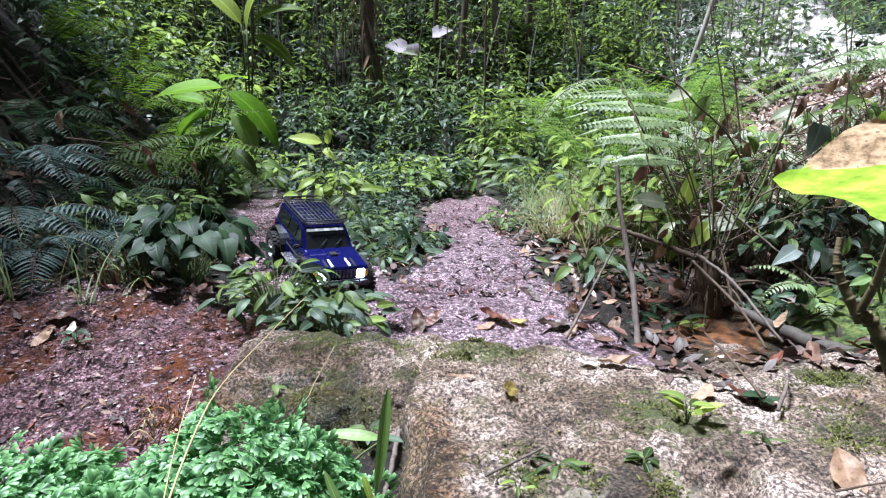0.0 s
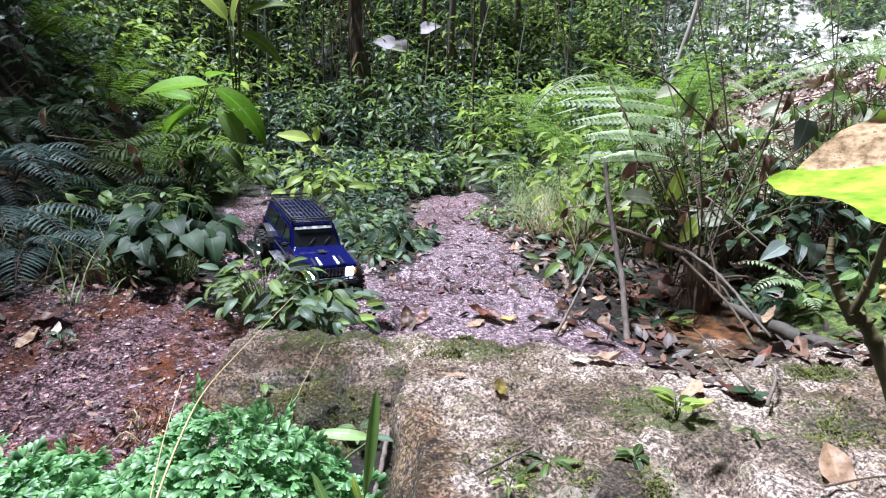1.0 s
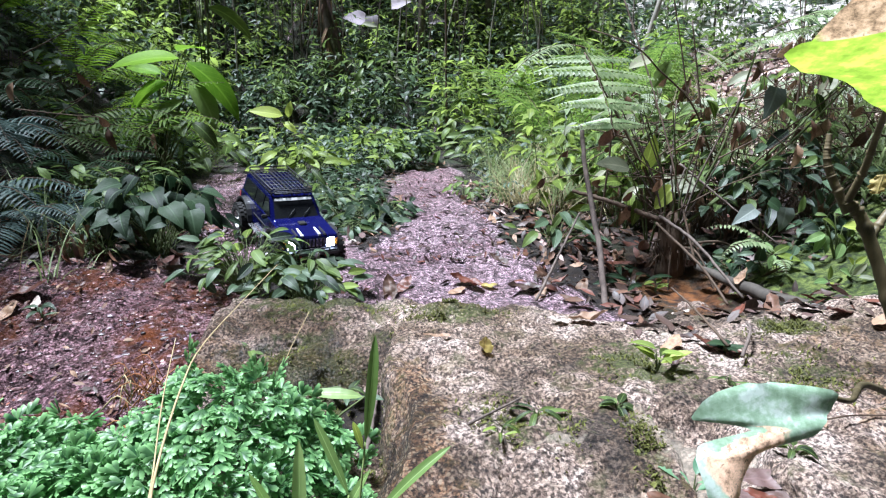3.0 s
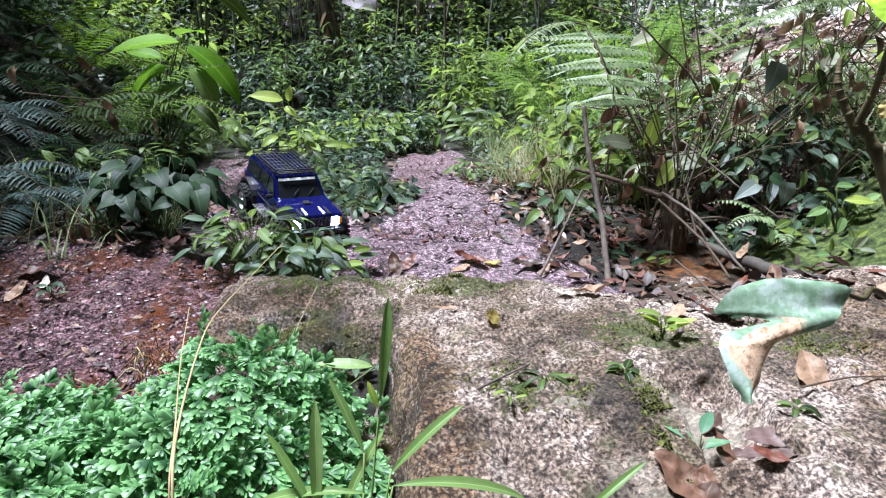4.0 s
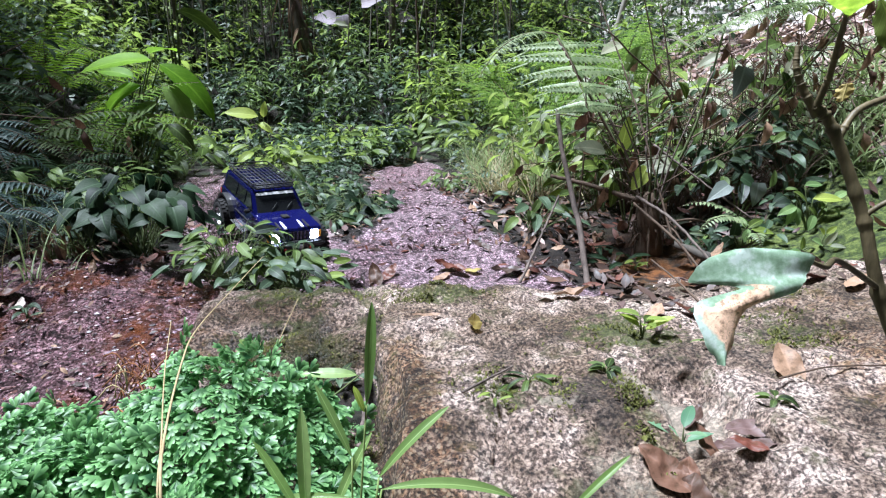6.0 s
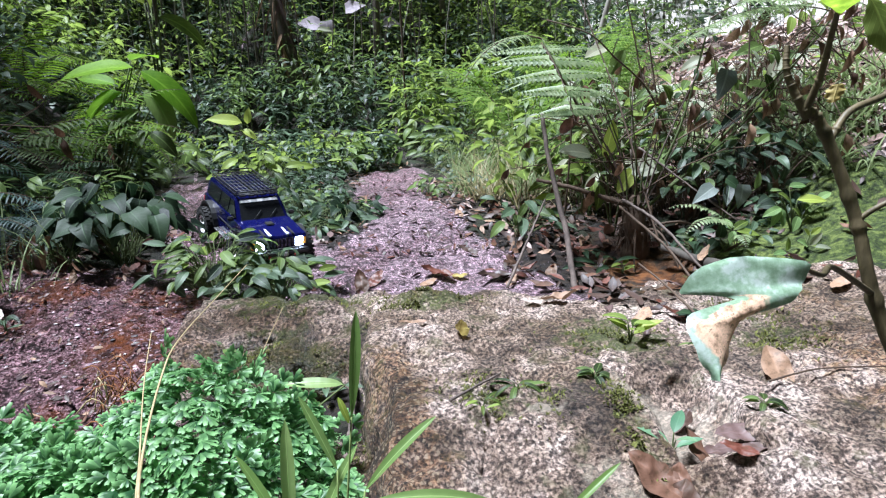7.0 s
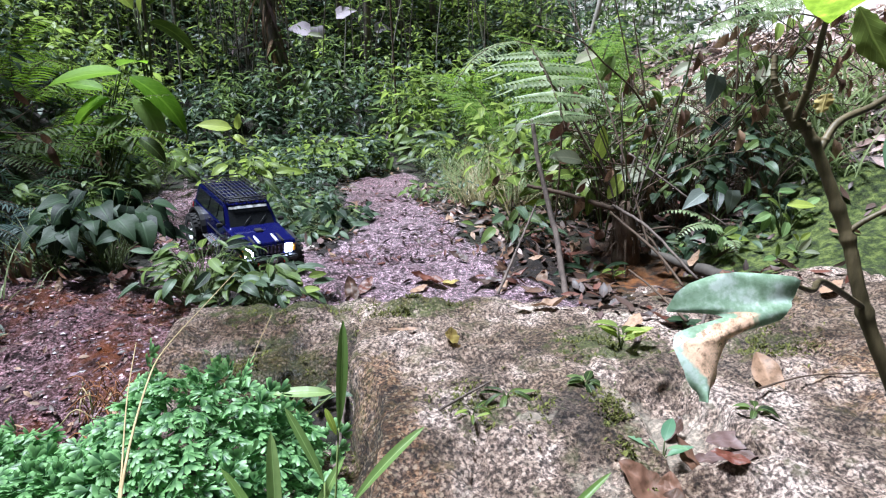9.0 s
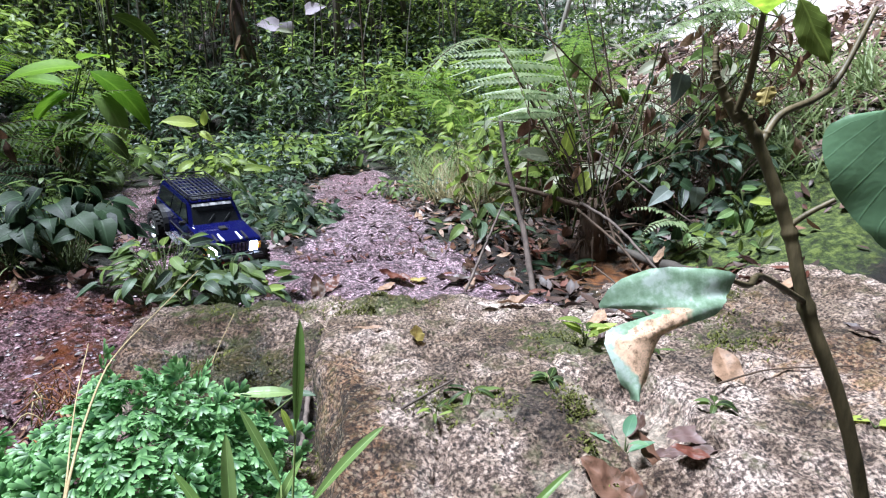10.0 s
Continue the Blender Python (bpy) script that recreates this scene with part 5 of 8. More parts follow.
for q, (x, y, rad, h, ms) in enumerate([(1.12, 2.72, 0.24, 0.50, ovate_mid), (1.42, 2.78, 0.26, 0.62, ovate_mid + lance_pale), (1.72, 2.95, 0.28, 0.66, ovate_fresh), (0.98, 2.95, 0.22, 0.58, ovate_fresh + lance_pale), (1.30, 2.50, 0.18, 0.30, ovate_deep)]):
    bushy("tangle_shrub", (x, y), rad, h, 34, (0.055, 0.10), ms, "green shrub with soft leaves growing through dead twigs", 190 + q, (-0.8, 0.3), group="shrubs in the tangle", gap=0.15, stem="stem_brown")
# leaf roofs added to keep light out of the hollow beneath
for q, (x, y, rad, h) in enumerate([(1.16, 2.56, 0.20, 0.30), (1.40, 2.46, 0.18, 0.28)]):
    bushy("hollow_shade_shrub", (x, y), rad, h, 50, (0.05, 0.09), ovate_deep + heart[:1] + ovate_deep + ovate_mid[:1], "low spreading shrub added to shade the hollow with a roof of dark leaves", 196 + q, (-0.6, 0.2), group="shrubs over the hollow", gap=0.05, low=0.8, stem="stem_brown")
for q, (x, y, rad, h) in enumerate([(1.22, 2.33, 0.13, 0.08), (1.40, 2.34, 0.12, 0.09), (1.08, 2.36, 0.10, 0.09)]):
    bushy("hollow_herb", (x, y), rad, h, 34, (0.035, 0.065), heart[:2] + ovate_deep + ovate_mid[:1], "low dark herb under the bright seedlings", 296 + q, (-0.4, 0.3), group="dark herbs on the mossy bank", gap=0.1)
bushy("pale_leaf_shrub", (1.05, 3.2), 0.35, 0.85, 30, (0.10, 0.17), lance_pale + ovate_mid, "tall shrub with pale undersides to its leaves", 98, (-0.6, 0.4))
for q, (x, y) in enumerate([(-0.62, 7.7), (-0.35, 7.5), (0.45, 7.2)]):
    bushy("pale_leaf_sapling", (x, y), 0.4, 1.30 - 0.35 * q, 16, (0.15, 0.26), lance_pale[:1] + lance_mid, "sapling with large pale leaves in the undergrowth", 150 + q)


def perched(name, foot, leaves, label):
    """A plant whose leaf stalks all rise from one foot; leaves: (blade base, way, upper side, length, mesh) in the world."""
    z = float(land(*foot)) - 0.02
    o = np.array([foot[0], foot[1], z])
    return leafy_plant(name, o, [((0, 0, 0), np.array(p) - o, w, u, ln, me) for p, w, u, ln, me in leaves], label, stem_r=0.0035)


pale_big = [leaf_mesh("ovate", "leaf_lime", c, 0.2, 0.33, 9, 4, 0.012) for c in (0.4, 0.8)] + [leaf_mesh("ovate", "leaf_pale", 0.6, 0.2, 0.36, 9, 4, 0.012)]
blue_big = leaf_mesh("heart", "leaf_bluegrey", 0.7, 0.2, 0.36, 9, 4, 0.012)
perched("yellow_green_plant", (0.86, 2.62), [
    ((0.75, 2.56, 0.31), (-0.9, -0.3, 0.35), (0.3, -0.7, 0.7), 0.13, pale_big[2]), ((0.80, 2.56, 0.30), (0.25, -0.3, 0.9), (0.4, -0.9, 0.2), 0.14, pale_big[0]),
    ((0.89, 2.55, 0.24), (0.8, -0.4, 0.3), (0.0, -0.8, 0.7), 0.15, pale_big[2]), ((0.91, 2.55, 0.25), (-0.5, -0.5, -0.4), (0.1, -0.8, 0.6), 0.12, pale_big[1]),
    ((0.78, 2.55, 0.20), (-0.1, -0.4, -0.9), (0.1, -1.0, 0.2), 0.10, ovate_fresh[1])], "plant with large pale yellow-green leaves in the tangle")
perched("hanging_leaf_sapling", (1.32, 2.66), [
    ((1.27, 2.56, 0.60), (-0.25, -0.2, -0.95), (0.0, -1.0, 0.1), 0.12, blue_big), ((1.42, 2.56, 0.58), (0.3, -0.2, -0.8), (0.1, -1.0, 0.2), 0.09, ovate_mid[0]),
    ((1.38, 2.56, 0.44), (0.6, -0.3, -0.5), (0.1, -0.8, 0.6), 0.13, ovate_deep[1]), ((1.33, 2.56, 0.45), (-0.7, -0.3, -0.4), (-0.1, -0.8, 0.6), 0.12, ovate_deep[0]),
    ((1.36, 2.58, 0.54), (0.9, -0.2, 0.1), (0.0, -0.6, 0.8), 0.12, ovate_mid[1])], "thin sapling with hanging blue-green leaves")


soft = [leaf_mesh("ovate", "leaf_soft", c, 0.25, 0.33, 7, 4, 0.03) for c in (0.4, 0.8)]
lobed = [leaf_mesh("ovate", "leaf_soft", c, 0.25, 0.25, 9, 4, 0.06) for c in (0.5, 0.9)]
perched("whorled_seedling", (1.12, 2.24), [
    ((1.140, 2.220, 0.060), (1.0, -0.25, -0.1), (0.1, -0.6, 0.8), 0.078, ovate_fresh[0]), ((1.130, 2.220, 0.062), (-0.45, -0.4, -0.7), (-0.3, -0.7, 0.6), 0.050, soft[0]),
    ((1.133, 2.230, 0.063), (0.85, 0.1, 0.55), (-0.3, -0.7, 0.7), 0.075, ovate_fresh[1]), ((1.125, 2.230, 0.065), (-0.2, 0.2, 0.8), (0.0, -0.9, 0.4), 0.045, soft[1]),
    ((1.080, 2.240, 0.030), (-0.7, -0.3, -0.45), (-0.2, -0.7, 0.7), 0.055, heart[0]), ((1.090, 2.240, 0.040), (0.1, -0.4, 0.9), (0.0, -0.9, 0.3), 0.060, heart[1])], "light green seedling with a whorl of oval leaves behind the log")
perched("lobed_leaf_plant", (1.34, 2.22), [
    ((1.293, 2.220, 0.130), (-0.9, -0.3, -0.15), (0.0, -0.7, 0.7), 0.078, lobed[0]), ((1.290, 2.220, 0.128), (-0.55, -0.4, -0.65), (-0.2, -0.8, 0.5), 0.070, lobed[1]), ((1.295, 2.220, 0.128), (0.0, -0.4, -0.9), (0.0, -0.9, 0.3), 0.065, lobed[0]),
    ((1.285, 2.230, 0.180), (0.75, -0.3, -0.35), (0.3, -0.6, 0.7), 0.062, ovate_fresh[1]), ((1.330, 2.240, 0.198), (0.95, -0.2, 0.15), (0.0, -0.6, 0.8), 0.060, soft[0]),
    ((1.350, 2.220, 0.155), (1.0, -0.3, 0.05), (0.1, -0.6, 0.8), 0.095, lime[0]), ((1.335, 2.220, 0.128), (0.6, -0.4, -0.5), (0.2, -0.7, 0.6), 0.060, ovate_fresh[2]),
    ((1.412, 2.203, 0.123), (0.7, -0.2, -0.5), (0.3, -0.7, 0.6), 0.060, lobed[1]), ((1.430, 2.230, 0.150), (0.6, -0.2, 0.5), (-0.2, -0.7, 0.7), 0.055, soft[1]), ((1.347, 2.206, 0.102), (-0.4, -0.4, -0.6), (0.0, -0.8, 0.5), 0.06, soft[0])], "bright green plant with lobed leaves on the mossy bank")
perched("round_leaf_seedling", (1.30, 2.10), [
    ((1.213, 2.055, 0.021), (0.0, -0.2, 1.0), (0.1, -1.0, 0.2), 0.046, ovate_fresh[0]), ((1.208, 2.051, 0.019), (-1.0, -0.3, 0.1), (0.0, -0.5, 0.9), 0.050, soft[0]), ((1.211, 2.042, 0.018), (0.2, -0.5, -0.4), (0.0, -0.8, 0.5), 0.032, lime[1]),
    ((1.319, 2.102, 0.057), (-0.5, -0.3, 0.5), (0.0, -0.8, 0.5), 0.040, lime[0]), ((1.322, 2.099, 0.060), (0.5, -0.3, 0.5), (0.0, -0.8, 0.5), 0.040, lime[1]),
    ((1.276, 2.051, 0.037), (-0.6, -0.4, 0.4), (0.0, -0.7, 0.7), 0.058, soft[0]), ((1.280, 2.046, 0.037), (0.3, -0.4, 0.6), (0.0, -0.8, 0.6), 0.055, lance_pale[0]), ((1.285, 2.025, 0.036), (0.7, -0.5, 0.2), (0.0, -0.6, 0.8), 0.048, lance_pale[1])], "small pale green seedling with round leaves in the moss")
perched("drooping_leaf_seedling", (1.20, 2.42), [
    ((1.20, 2.30, 0.205), (-0.1, -0.2, -0.95), (0.0, -1.0, 0.1), 0.088, blue_big), ((1.085, 2.28, 0.205), (-0.85, -0.3, -0.35), (-0.1, -0.7, 0.7), 0.100, leaf_mesh("heart", "leaf_bluegrey", 0.5, 0.2, 0.30, 9, 4, 0.02)),
    ((1.233, 2.28, 0.190), (0.25, -0.1, 0.9), (0.1, -1.0, 0.2), 0.062, ovate_mid[0]), ((1.15, 2.32, 0.225), (0.6, -0.3, -0.4), (0.0, -0.8, 0.6), 0.07, heart[0])], "seedling with drooping blue-green leaves behind the small fern")


white_big = [leaf_mesh("heart", "leaf_white", c, 0.15, 0.40, 9, 4, 0.02) for c in (0.4, 0.8)]
perched("white_leaved_sapling", (-0.39, 8.59), [
    ((-0.51, 8.53, 1.51), (-1.0, -0.3, 0.15), (0.1, -0.9, 0.6), 0.28, white_big[0]), ((-0.44, 8.54, 1.55), (0.2, -0.4, -0.8), (0.1, -1.0, 0.3), 0.23, white_big[1]),
    ((-0.20, 8.56, 1.68), (0.9, -0.3, 0.25), (0.0, -0.9, 0.6), 0.25, white_big[0]), ((0.24, 8.51, 1.51), (0.9, -0.3, 0.1), (0.1, -0.9, 0.5), 0.20, white_big[1])], "tall thin sapling with a few large whitish leaves")
perched("lime_seedling", (-0.93, 5.24), [
    ((-0.95, 5.22, 0.45), (-1.0, -0.3, 0.25), (0.2, -0.8, 0.8), 0.24, lime[0]), ((-0.91, 5.21, 0.44), (0.15, -0.4, 0.9), (0.0, -1.0, 0.3), 0.12, lime[1]),
    ((-0.95, 5.22, 0.40), (0.7, -0.4, -0.3), (0.2, -0.8, 0.8), 0.13, lime[1])], "small plant with bright lime green leaves")


def big_leaf_plant():
    """The bright broad-leaved plant behind the ferns, its lower leaves coloured darker as if shaded."""
    root = []
    me = [leaf_mesh("ovate", "leaf_vivid", c, 0.18, 0.26, 10, 4, 0.01) for c in (0.5, 0.9)]
    mf = [leaf_mesh("ovate", "leaf_vivid", c, 0.18, 0.30, 10, 4, 0.01) for c in (0.5, 1.1)]
    upper = [((0.12, 0.0, 0.58), (-0.9, -0.3, 0.05), (0.1, -0.5, 1), 0.36, mf[0]), ((0.16, 0, 0.56), (1, -0.2, -0.55), (0.6, -0.6, 0.8), 0.42, me[1]),
                           ((0.05, 0, 0.45), (-1, -0.2, -0.3), (-0.2, -0.7, 1), 0.34, mf[1]), ((0.18, -0.02, 0.46), (0.8, -0.5, -0.8), (0.5, -0.7, 0.6), 0.30, mf[1]), ((0.1, 0.05, 0.62), (0.2, 0.8, 0.3), (0, -0.5, 1), 0.30, me[0])]
    lower = [
                           ((0.0, 0.05, 0.50), (-0.8, 0.1, 0.3), (0.2, -0.7, 0.8), 0.26, me[0]), ((0.14, -0.05, 0.36), (-0.6, -0.6, -0.3), (-0.1, -0.7, 0.9), 0.24, mf[0]), ((0.2, 0.05, 0.40), (0.9, 0.1, -0.1), (0.1, -0.6, 0.9), 0.26, me[0]),
                           ((0.05, -0.04, 0.22), (-0.9, -0.4, -0.3), (-0.1, -0.6, 0.9), 0.24, mf[1]), ((0.18, -0.04, 0.24), (0.8, -0.4, -0.4), (0.2, -0.6, 0.9), 0.24, me[1]),
                           ((0.08, -0.05, 0.30), (0.5, -0.8, -0.4), (0.2, -0.4, 1), 0.26, mf[0])]
    # darker blade material that puts shade on most of the lower leaves
    shade = [leaf_mesh("ovate", "leaf_mid", c, 0.18, 0.28, 10, 4, 0.01) for c in (0.5, 0.9)]
    for q, (o, w, up, ln, k) in enumerate(upper + lower):
        root.append(((0, 0, 0), o, w, up, ln * (0.85 if q > 4 else 1.0), shade[q % 2] if q > 5 or q == 3 else k))
    return leafy_plant("broad_leaf_plant", (-1.46, 4.0, float(land(-1.46, 4.0)) - 0.02), [(f, (o[0] + 0.06, o[1], o[2] + 0.19), *rest) for f, o, *rest in root], "bright green plant with long broad leaves", stem_r=0.008)


big_leaf_plant()
me_b = [leaf_mesh("ovate", "leaf_lime", 0.7, 0.2, 0.24, 10, 4, 0.01), leaf_mesh("ovate", "leaf_fresh", 1.1, 0.2, 0.24, 10, 4, 0.01)]
zb = float(land(-1.7, 6.0))
leafy_plant("wild_banana_plant", (-1.7, 6.0, zb - 0.02), [((0, 0, 0), (0.0, 0, 1.38 - zb), (0.15, -0.1, 1), (-1, -0.6, 0.2), 0.6, me_b[0]), ((0, 0, 0), (0.05, 0, 1.42 - zb), (0.8, -0.3, 0.7), (-0.6, -0.5, 0.8), 0.5, me_b[1]),
                                                        ((0, 0, 0), (-0.05, 0, 1.42 - zb), (-0.6, -0.2, 0.9), (0.6, -0.7, 0.6), 0.5, me_b[0]), ((0, 0, 0), (0.05, 0, 1.32 - zb), (1, -0.3, -0.2), (0.1, -0.6, 1), 0.45, me_b[1])],
            "wild banana-like plant with long upright bright leaves", stem_r=0.012)


# ---- ferns ----
def fern(name, base, fronds, mat, label, group="", stem_mat="stem_brown"):
    """fronds: dicts of frond() settings; each frond is a part."""
    root = thing(name, base, label, "fern", group)
    for q, kw in enumerate(fronds):
        acc = Acc()
        frond(acc, kw.pop("base", (0, 0, 0)), r=np.random.default_rng(500 + q), **kw)
        part_of("frond", acc.mesh("frond", [M[mat], M[stem_mat]]), root)
    return root


def fern_clump(name, xy, count, length, mat, label, seed, plen=0.16, toward=None, lpairs=0, leaflet=0.022, pitch=(0.6, 1.1), droop=(1.3, 2.1), z=None, group=""):
    r = np.random.default_rng(seed)
    fr = []
    for q in range(count):
        az = r.uniform(0, 6.28) if toward is None else toward + r.normal(0, 0.8)
        ln = r.uniform(*length)
        fr.append(dict(heading=(np.cos(az), np.sin(az)), pitch=r.uniform(*pitch), length=ln, droop=r.uniform(*droop), pairs=16 if lpairs else 22, plen=plen * ln / length[1] * (1.0 if lpairs else 0.85), lpairs=lpairs, leaflet=leaflet * 1.35, rad=0.003, lw=0.36, pw=0.075))
    zz = float(land(*xy)) - 0.01 if z is None else z
    return fern(name, (xy[0], xy[1], zz), fr, mat, label, group)


fern_clump("blue_fern", (-1.62, 2.60), 11, (0.40, 0.60), "fern_blue", "blue-green fern with arching fronds under the bank", 201, 0.17, toward=-1.2, group="ferns under the bank")
fern_clump("blue_fern", (-1.30, 2.70), 9, (0.34, 0.5), "fern_blue", "blue-green fern behind the heart-leaved shrub", 202, 0.13, toward=-1.0, group="ferns under the bank")
fern_clump("blue_fern", (-1.42, 2.48), 9, (0.35, 0.5), "fern_blue", "blue-green fern beside the heart-leaved shrub", 212, 0.15, toward=-1.3, group="ferns under the bank")
fern_clump("blue_fern", (-1.90, 2.48), 8, (0.35, 0.5), "fern_blue", "blue-green fern in the shade", 203, 0.16, toward=-0.7, group="ferns under the bank")
fern_clump("blue_fern", (-1.32, 2.88), 9, (0.35, 0.52), "fern_blue", "blue-green fern above the heart-leaved shrub", 213, 0.16, toward=-1.2, group="ferns under the bank")
fern_clump("blue_fern", (-1.75, 2.95), 9, (0.4, 0.6), "fern_blue", "blue-green fern at the foot of the dark bank", 214, 0.18, toward=-1.1, group="ferns under the bank")
fern_clump("shade_fern", (-1.50, 3.15), 8, (0.45, 0.7), "fern_dark", "dark arching fern behind the blue-green ferns", 215, 0.2, toward=-0.8, lpairs=0, leaflet=0.026, pitch=(0.8, 1.3), group="ferns under the bank")
fern_clump("shade_fern", (-1.95, 3.35), 5, (0.4, 0.6), "fern_dark", "dark green fern arching down the bank", 216, 0.2, toward=-0.9, lpairs=0, leaflet=0.026, pitch=(0.7, 1.2), group="ferns under the bank")
fern_clump("shade_fern", (-1.75, 3.4), 8, (0.5, 0.8), "fern", "green fern hanging over the bank", 204, 0.2, toward=-0.4, lpairs=0, leaflet=0.026, group="ferns under the bank")
fern_clump("shade_fern", (-1.65, 3.9), 8, (0.55, 0.9), "fern_bright", "tall bright fern on the bank", 205, 0.22, toward=-0.3, lpairs=0, leaflet=0.028, pitch=(0.8, 1.3), droop=(1.0, 1.6), group="ferns under the bank")
for q, (x, y, z, ln, way) in enumerate([(-2.05, 4.5, 0.98, (0.55, 0.85), -0.6), (-1.75, 4.7, 0.85, (0.5, 0.8), -0.4), (-2.3, 4.9, 1.25, (0.6, 0.9), -0.5), (-1.7, 5.3, 0.75, (0.5, 0.8), -0.9), (-2.45, 4.3, 1.2, (0.6, 0.9), -0.2), (-2.1, 5.2, 1.0, (0.6, 0.9), -0.7)]):
    zl = float(land(x, y))
    fern_clump("hanging_fern", (x, y), 9, ln, "fern_vivid", "yellow-green fern arching out from the bank", 260 + q, 0.20, toward=way, pitch=(0.7, 1.3), droop=(1.4, 2.3), z=max(zl, min(z, zl + 0.12)), group="bright ferns on the bank")
fern_clump("shade_fern", (-1.35, 3.35), 6, (0.3, 0.5), "fern_blue", "small fern above the gravel", 207, 0.13, toward=-0.2, group="ferns under the bank")
fern_clump("bright_fern", (1.05, 4.9), 5, (0.7, 1.1), "fern_bright", "tall bright green fern behind the tangle", 208, 0.26, lpairs=10, leaflet=0.032, pitch=(1.0, 1.4), droop=(1.2, 1.8), group="ferns in the light")
fern_clump("bright_fern", (1.15, 5.4), 8, (1.1, 1.6), "fern_bright", "large bright green fern on the slope", 217, 0.34, lpairs=10, leaflet=0.040, pitch=(1.0, 1.4), droop=(1.0, 1.6), group="ferns in the light")
for q, (x, y) in enumerate([(0.95, 6.7), (1.5, 6.3), (1.25, 7.3), (2.0, 6.9)]):
    fern_clump("tall_fern", (x, y), 7, (0.9, 1.4), "fern_vivid", "tall yellow-green fern high on the slope", 270 + q, 0.30, lpairs=5, leaflet=0.045, pitch=(1.0, 1.45), droop=(1.0, 1.7), group="ferns high on the slope")
fern_clump("bright_fern", (1.9, 5.6), 10, (1.0, 1.5), "fern_bright", "bright green fern below the litter bank", 218, 0.34, lpairs=9, leaflet=0.040, pitch=(1.0, 1.4), droop=(1.0, 1.6), group="ferns in the light")
# fern_light fronds put the bright haze of this side into their colour
fern_clump("bright_fern", (1.50, 4.2), 10, (0.7, 1.0), "fern_light", "tall bright fern on the sunny bank", 209, 0.26, lpairs=10, leaflet=0.032, pitch=(0.9, 1.35), group="ferns in the light")
fern_clump("bright_fern", (2.05, 3.8), 8, (0.5, 0.8), "fern_light", "tall bright fern by the litter bank", 210, 0.26, lpairs=10, leaflet=0.032, pitch=(0.9, 1.3), group="ferns in the light")
fern("small_fern", (1.16, 2.24, float(land(1.16, 2.24)) - 0.01), [
    dict(heading=(-0.95, -0.35), pitch=1.35, length=0.33, droop=2.2, pairs=17, plen=0.060, start=0.30, rad=0.0016, pw=0.21),
    dict(heading=(-0.9, 0.1), base=(0.0, 0.02, 0), pitch=1.45, length=0.33, droop=1.9, pairs=15, plen=0.055, start=0.34, rad=0.0016, pw=0.21),
    dict(heading=(-0.3, -0.9), base=(-0.01, 0.0, 0), pitch=1.2, length=0.20, droop=2.0, pairs=13, plen=0.045, start=0.30, rad=0.0016, pw=0.21)], "fern_toothed", "small pale green fern behind the log")

crown_z = float(land(0.90, 2.5)) - 0.02
fern("crown_fern", (0.90, 2.5, crown_z), [
    dict(heading=(0.10, -1.0), base=(-0.32, 0.12, 0.72 - crown_z), pitch=-0.5, length=0.42, droop=0.5, pairs=5, plen=0.27, lpairs=13, leaflet=0.044, start=0.02, sweep=0.04, sag=0.10, rad=0.003, taper=0.4, lw=0.62),
    dict(heading=(-1.0, -0.05), base=(0.78, 0.05, 0.79 - crown_z), pitch=0.25, length=0.72, droop=0.95, pairs=24, plen=0.16, lpairs=9, leaflet=0.026, start=0.18, sag=0.3, lw=0.42, rad=0.003),
    dict(heading=(-0.8, -0.4), base=(0.95, 0.25, 0.90 - crown_z), pitch=0.1, length=0.60, droop=0.8, pairs=18, plen=0.15, lpairs=8, leaflet=0.022, start=0.18, sag=0.3, lw=0.42, rad=0.003),
    dict(heading=(0.9, -0.4), base=(0.29, 0.05, 0.78 - crown_z), pitch=0.55, length=0.60, droop=1.3, pairs=17, plen=0.15, lpairs=9, leaflet=0.026, start=0.15, sag=0.3, lw=0.42, rad=0.003),
    dict(heading=(-0.8, -0.4), base=(-0.27, 0.3, 0.75 - crown_z), pitch=0.2, length=0.45, droop=1.3, pairs=12, plen=0.13, lpairs=8, leaflet=0.022, start=0.15, sag=0.2, lw=0.36, rad=0.003),
], "fern_toothed", "large fern with toothed fronds rising from a woody crown")


